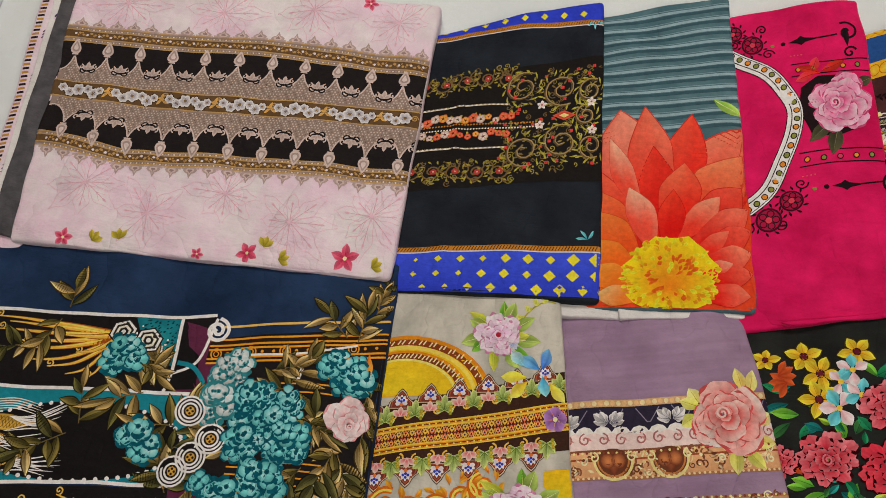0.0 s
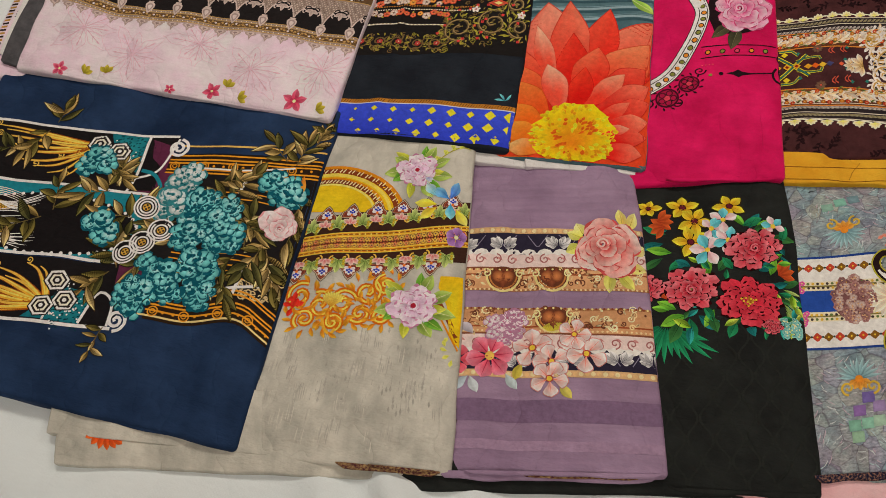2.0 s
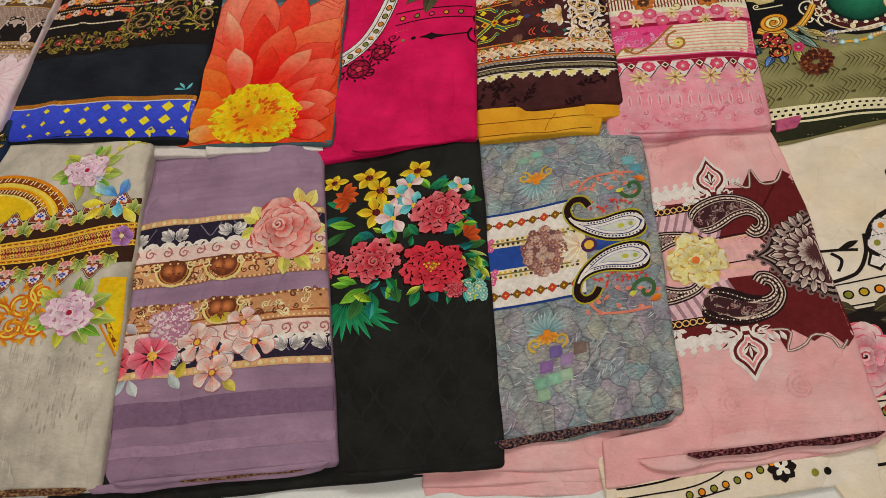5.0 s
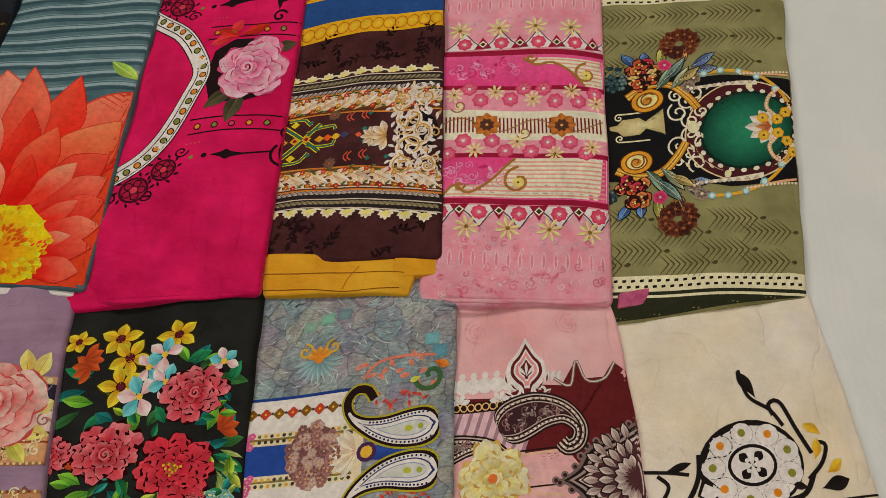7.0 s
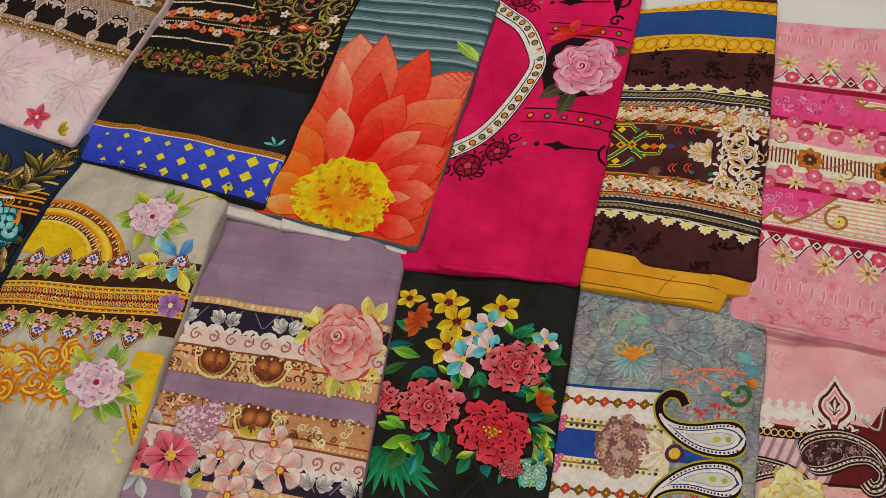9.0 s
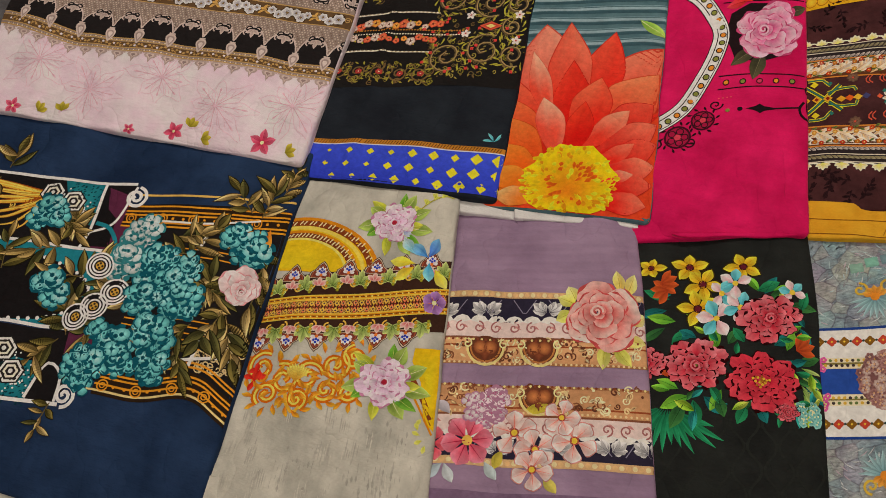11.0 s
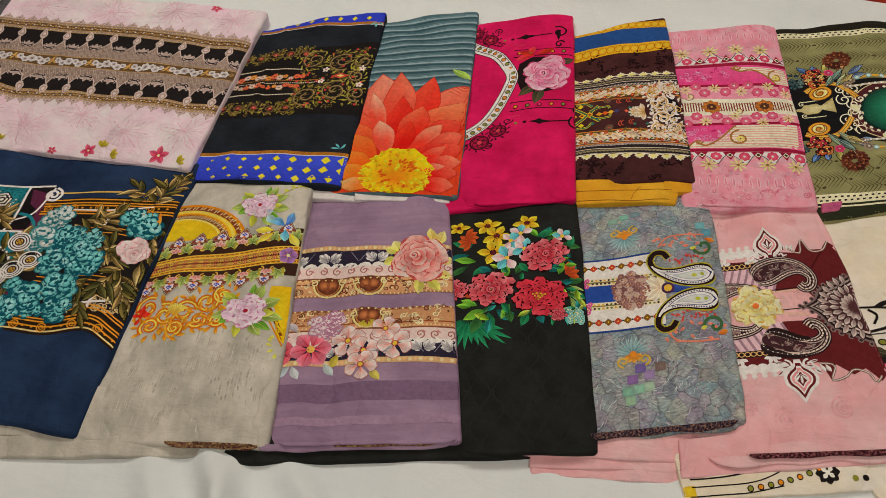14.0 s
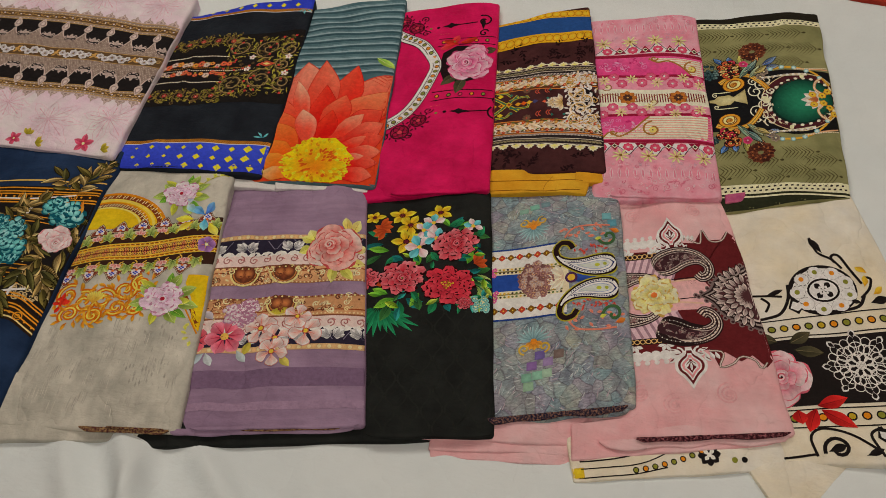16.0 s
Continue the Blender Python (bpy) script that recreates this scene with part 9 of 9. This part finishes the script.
MUSTARD = base("mustard_lining", (196, 138, 30), (222, 164, 48), scale=12)
WHITE_BACK = base("white_reverse", (196, 196, 196), (214, 214, 212), scale=10)
FLORAL_EDGE = base("mixed_floral_edge", (70, 34, 40), (150, 124, 84), scale=320, lo=0.42, hi=0.62)
DARK_EDGE = base("dark_print_edge", (44, 16, 24), (150, 92, 98), scale=300, lo=0.47, hi=0.66)
INDIGO_EDGE = base("indigo_print_edge", (24, 26, 46), (140, 104, 88), scale=320, lo=0.46, hi=0.66)
MAGENTA = base("magenta_reverse", (150, 60, 110), (206, 120, 140), scale=20)
SELVAGE = base("grey_selvage", (62, 62, 66), (84, 84, 88), scale=40)

lining = lower_layer(c_brown, [(0.157, 0.056), (0.318, 0.084), (0.325, 0.125), (0.16, 0.10)], -0.004, MUSTARD, 41, "mustard yellow lining", lean=0.011)
lower_layer(c_brown, [(0.30, 0.098), (0.345, 0.112), (0.34, 0.135), (0.30, 0.125)], -0.0045, MUSTARD, 42, "mustard yellow lining", roll=0.2)
# hem creases as flat dark lines: their shade is put into the colour
hem = Ink(lining)
for y in (0.35, 2.2):
    hem.line(arch_path([(0, y - 0.1), (5, y - 0.15), (10, y - 0.5 + 0.2 * y), (15.6, y + 0.1)], 20), 0.1, C(120, 76, 20), 1, step=99)
hem.line([(10.4, 3.0), (9.6, 1.4), (9.4, 0.2)], 0.08, C(140, 92, 26), 1)
hem.part("hem_crease_shade")
lower_layer(c_dahlia, [(-0.275, -0.012), (-0.035, 0.015), (-0.04, 0.06), (-0.27, 0.04)], -0.014, WHITE_BACK, 43, "white unprinted reverse", roll=0.3)
lower_layer(c_dahlia, [(-0.19, -0.004), (-0.034, 0.019), (-0.04, 0.06), (-0.2, 0.04)], -0.0075, WHITE_BACK, 44, "white unprinted reverse", roll=0.2)
lower_layer(c_olive, [(0.551, 0.107), (0.592, 0.121), (0.60, 0.14), (0.55, 0.12)], -0.009, MAGENTA, 45, "magenta floral reverse", roll=0.2)
low_grey = lower_layer(c_grey, [(-0.661, -0.539), (-0.207, -0.452), (-0.22, -0.36), (-0.70, -0.42)], -0.011, GREY, 46)
lower_layer(c_grey, [(-0.685, -0.508), (-0.40, -0.47), (-0.42, -0.40), (-0.70, -0.42)], -0.008, GREY, 47, roll=0.2)
q = Ink(low_grey)
for k in range(14):
    q.petal(3.0 + 0.3 * k, 4.2 - 0.1 * k, 30 + 25 * k, 1.8, 0.8, C(190, 50, 20), C(226, 100, 40), 1 + 0.1 * k)
q.part("printed_leaf", "scarlet and orange leaf")
low_black = lower_layer(c_flower, [(-0.263, -0.474), (0.226, -0.367), (0.2, -0.28), (-0.29, -0.39)], -0.013, BLACK, 48)
low_blush = lower_layer(c_blush, [(0.153, -0.406), (0.345, -0.383), (0.37, -0.31), (0.14, -0.34)], -0.0205, BLUSH, 49, roll=0.25)
lower_layer(c_blush, [(0.122, -0.389), (0.345, -0.353), (0.355, -0.318), (0.13, -0.376)], -0.011, BLUSH, 50, roll=0.4)
lower_layer(c_blush, [(0.150, -0.397), (0.345, -0.368), (0.36, -0.30), (0.15, -0.33)], -0.0165, BLUSH, 59, roll=0.3)
lower_layer(c_blush, [(0.345, -0.377), (0.634, -0.298), (0.62, -0.24), (0.34, -0.33)], -0.012, BLUSH, 51)
low_cream = lower_layer(c_cream, [(0.35, -0.405), (0.64, -0.333), (0.63, -0.26), (0.33, -0.33)], -0.0165, CREAM, 52, roll=0.25)
q = Ink(low_cream)
for pts, w in (([(1.0, 2.4), (6, 2.5), (10, 3.4), (14, 5.6)], 0.2), ([(1.0, 1.4), (8, 1.5), (12, 2.4), (16, 4.6)], 0.16), ([(0.6, 0.2), (8, 0.3), (13, 0.9)], 0.16)):
    q.line(arch_path(pts, 20), w, C(28, 24, 24), 1, step=99)
for k in range(8):
    a = 8.6 + 1.35 * k
    q.disc(a, 0.8 + 0.035 * (k + 1) ** 2, 0.44, C(28, 24, 24), 1.4, n=10).disc(a, 0.8 + 0.035 * (k + 1) ** 2, 0.3, C(206, 130, 30) if k % 2 else C(126, 130, 50), 1.8, n=10)
q.flower(19.0, 2.4, 1.6, C(28, 24, 24), C(28, 24, 24), C(232, 220, 200), 1.4, 8)
for k in range(4):
    q.petal(19.0, 2.4, 90 * k + 45, 1.0, 0.6, C(232, 220, 200), C(232, 220, 200), 2.4)
q.disc(22.4, 1.4, 0.42, C(126, 130, 50), 1.4).disc(23.8, 1.4, 0.42, C(28, 24, 24), 1.4)
q.part("printed_ring", "black lines with orange and green dots")
q = Ink(low_cream)
q.fan([(-0.2, 0.2), (1.4, 0.2), (1.4, 1.6), (-0.2, 1.5)], C(214, 186, 40), C(200, 170, 40), 1)
q.part("yellow_patch", "mustard yellow patch")

for cloth, mat, rows in (
    (c_grey, FLORAL_EDGE, ((10.5, 21.6, -0.006, 0.005, 0.7), (14.0, 21.0, -0.002, 0.004, 0.3))),
    (c_lilac, LILAC, ((-1.0, 23.6, -0.010, 0.006, 1.0), (2.0, 23.8, -0.004, 0.005, 0.5))),
    (c_lilac, FLORAL_EDGE, ((8.0, 22.0, -0.007, 0.003, 0.7),)),
    (c_flower, BLACK, ((2.0, 19.2, -0.006, 0.006, 0.6),)),
    (c_mosaic, INDIGO_EDGE, ((-0.5, 19.8, -0.006, 0.006, 0.9),)),
    (c_mosaic, MOSAIC, ((-1.0, 20.4, -0.013, 0.007, 1.1),)),
    (c_blush, DARK_EDGE, ((0.5, 19.4, -0.006, 0.0045, 0.7),)),
    (c_blush, BLUSH, ((-4.0, 19.6, -0.0125, 0.006, 1.3),)),
    (c_navy, NAVY, ((4.0, 48.6, -0.007, 0.006, 0.5),)),
    (c_pink, PINK, ((1.0, 19.0, -0.005, 0.005, 0.4),)),
    (c_crimson, CRIMSON, ((4.0, 19.0, -0.006, 0.006, 0.5),)),
    (c_rose, PINK_PALE, ((3.0, 48.0, -0.004, 0.006, 0.4),)),
):
    for k, (a0, a1, level, thick, out) in enumerate(rows):
        fold_edge(cloth, a0, a1, level, thick, out, mat, 60 + k + int(a1))

# ---- edge strips of the pale pink cloth, and the cloth under it ----
strip = lower_layer(c_rose, [(-0.988, -0.010), (-0.945, -0.014), (-0.972, 0.384), (-1.014, 0.384)], 0.001, SELVAGE, 53, "dark grey open-weave selvage", roll=0.2)
white_strip = lower_layer(c_rose, [(-0.999, 0.004), (-0.980, 0.000), (-1.000, 0.38), (-1.026, 0.38)], -0.001, WHITE_BACK, 54, "white cotton strip", roll=0.2)
MAUVE = base("mauve_pink_cotton", (216, 180, 200), (232, 202, 216), scale=14)
c_mauve = folded_cloth("mauve pink cloth with purple line motifs, lying underneath", Cloth([(-1.009, -0.032), (-0.94, -0.02), (-0.97, 0.40), (-1.045, 0.40)], (0, 0, 0, 0), -0.006, 55, lean=0.0), MAUVE)
q = Ink(c_mauve)
purple = C(70, 50, 90)
for k in range(6):
    y = 3 + 7 * k
    for o in (0, 0.5, 1.0):
        q.line([(1.2, y + o), (2.6, y + 1.6 + o), (4.0, y + o)], 0.16, purple, 1)
    q.diamond(2.6, y + 3.4, 1.0, 1.2, purple, 1).diamond(2.6, y + 3.4, 0.6, 0.7, C(222, 190, 208), 1.5)
q.part("line_motif", "purple geometric line motif")
q = Ink(c_mauve)
for k, y in enumerate(np.arange(0.5, 41, 0.62)):
    q.line([(-0.2, y), (0.7, y + 0.2)], 0.34, C(40, 30, 30) if k % 2 else C(170, 130, 60), 1)
q.part("striped_edge", "black and gold striped edge")

GREY_PRINT = base("pale_grey_cotton", (186, 194, 204), (206, 212, 220), scale=8)
c_far = folded_cloth("pale grey cotton with teal brush-stroke print", Cloth([(-1.34, -0.10), (-1.112, -0.045), (-1.125, 0.42), (-1.36, 0.42)], (0, 0, 0, 0), -0.010, 56, lean=0.0), GREY_PRINT)
q = Ink(c_far)
for k in range(9):
    y = 5 + 4.2 * k
    q.spiral(19.6, y, 1.5, 0.5, C(20, 110, 104), 1, 1.1, 40 * k, 1)
    q.line([(16.5, y - 0.6), (20.8, y + 1.4)], 0.5, C(20, 104, 100), 1.4, "both")
    q.line([(18.0, y + 1.8), (21.4, y + 0.4)], 0.4, C(24, 120, 112), 1.6, "both")
q.part("brush_stroke", "teal brush strokes")

c_tag = folded_cloth("cream cotton corner sticking out on the sheet", Cloth([(0.632, -0.416), (0.640, -0.414), (0.722, -0.305), (0.580, -0.340)], (0, 0, 0, 0), -0.0185, 57, lean=0.0, roll=0.15), CREAM)
RED_CLOTH = base("red_brick_cotton", (150, 44, 36), (176, 66, 50), scale=30)
c_red = folded_cloth("brick red cloth lying behind the rows", Cloth([(0.52, 0.672), (0.98, 0.668), (1.0, 0.9), (0.52, 0.9)], (0, 0, 0, 0), 0.004, 58, lean=0.0), RED_CLOTH)
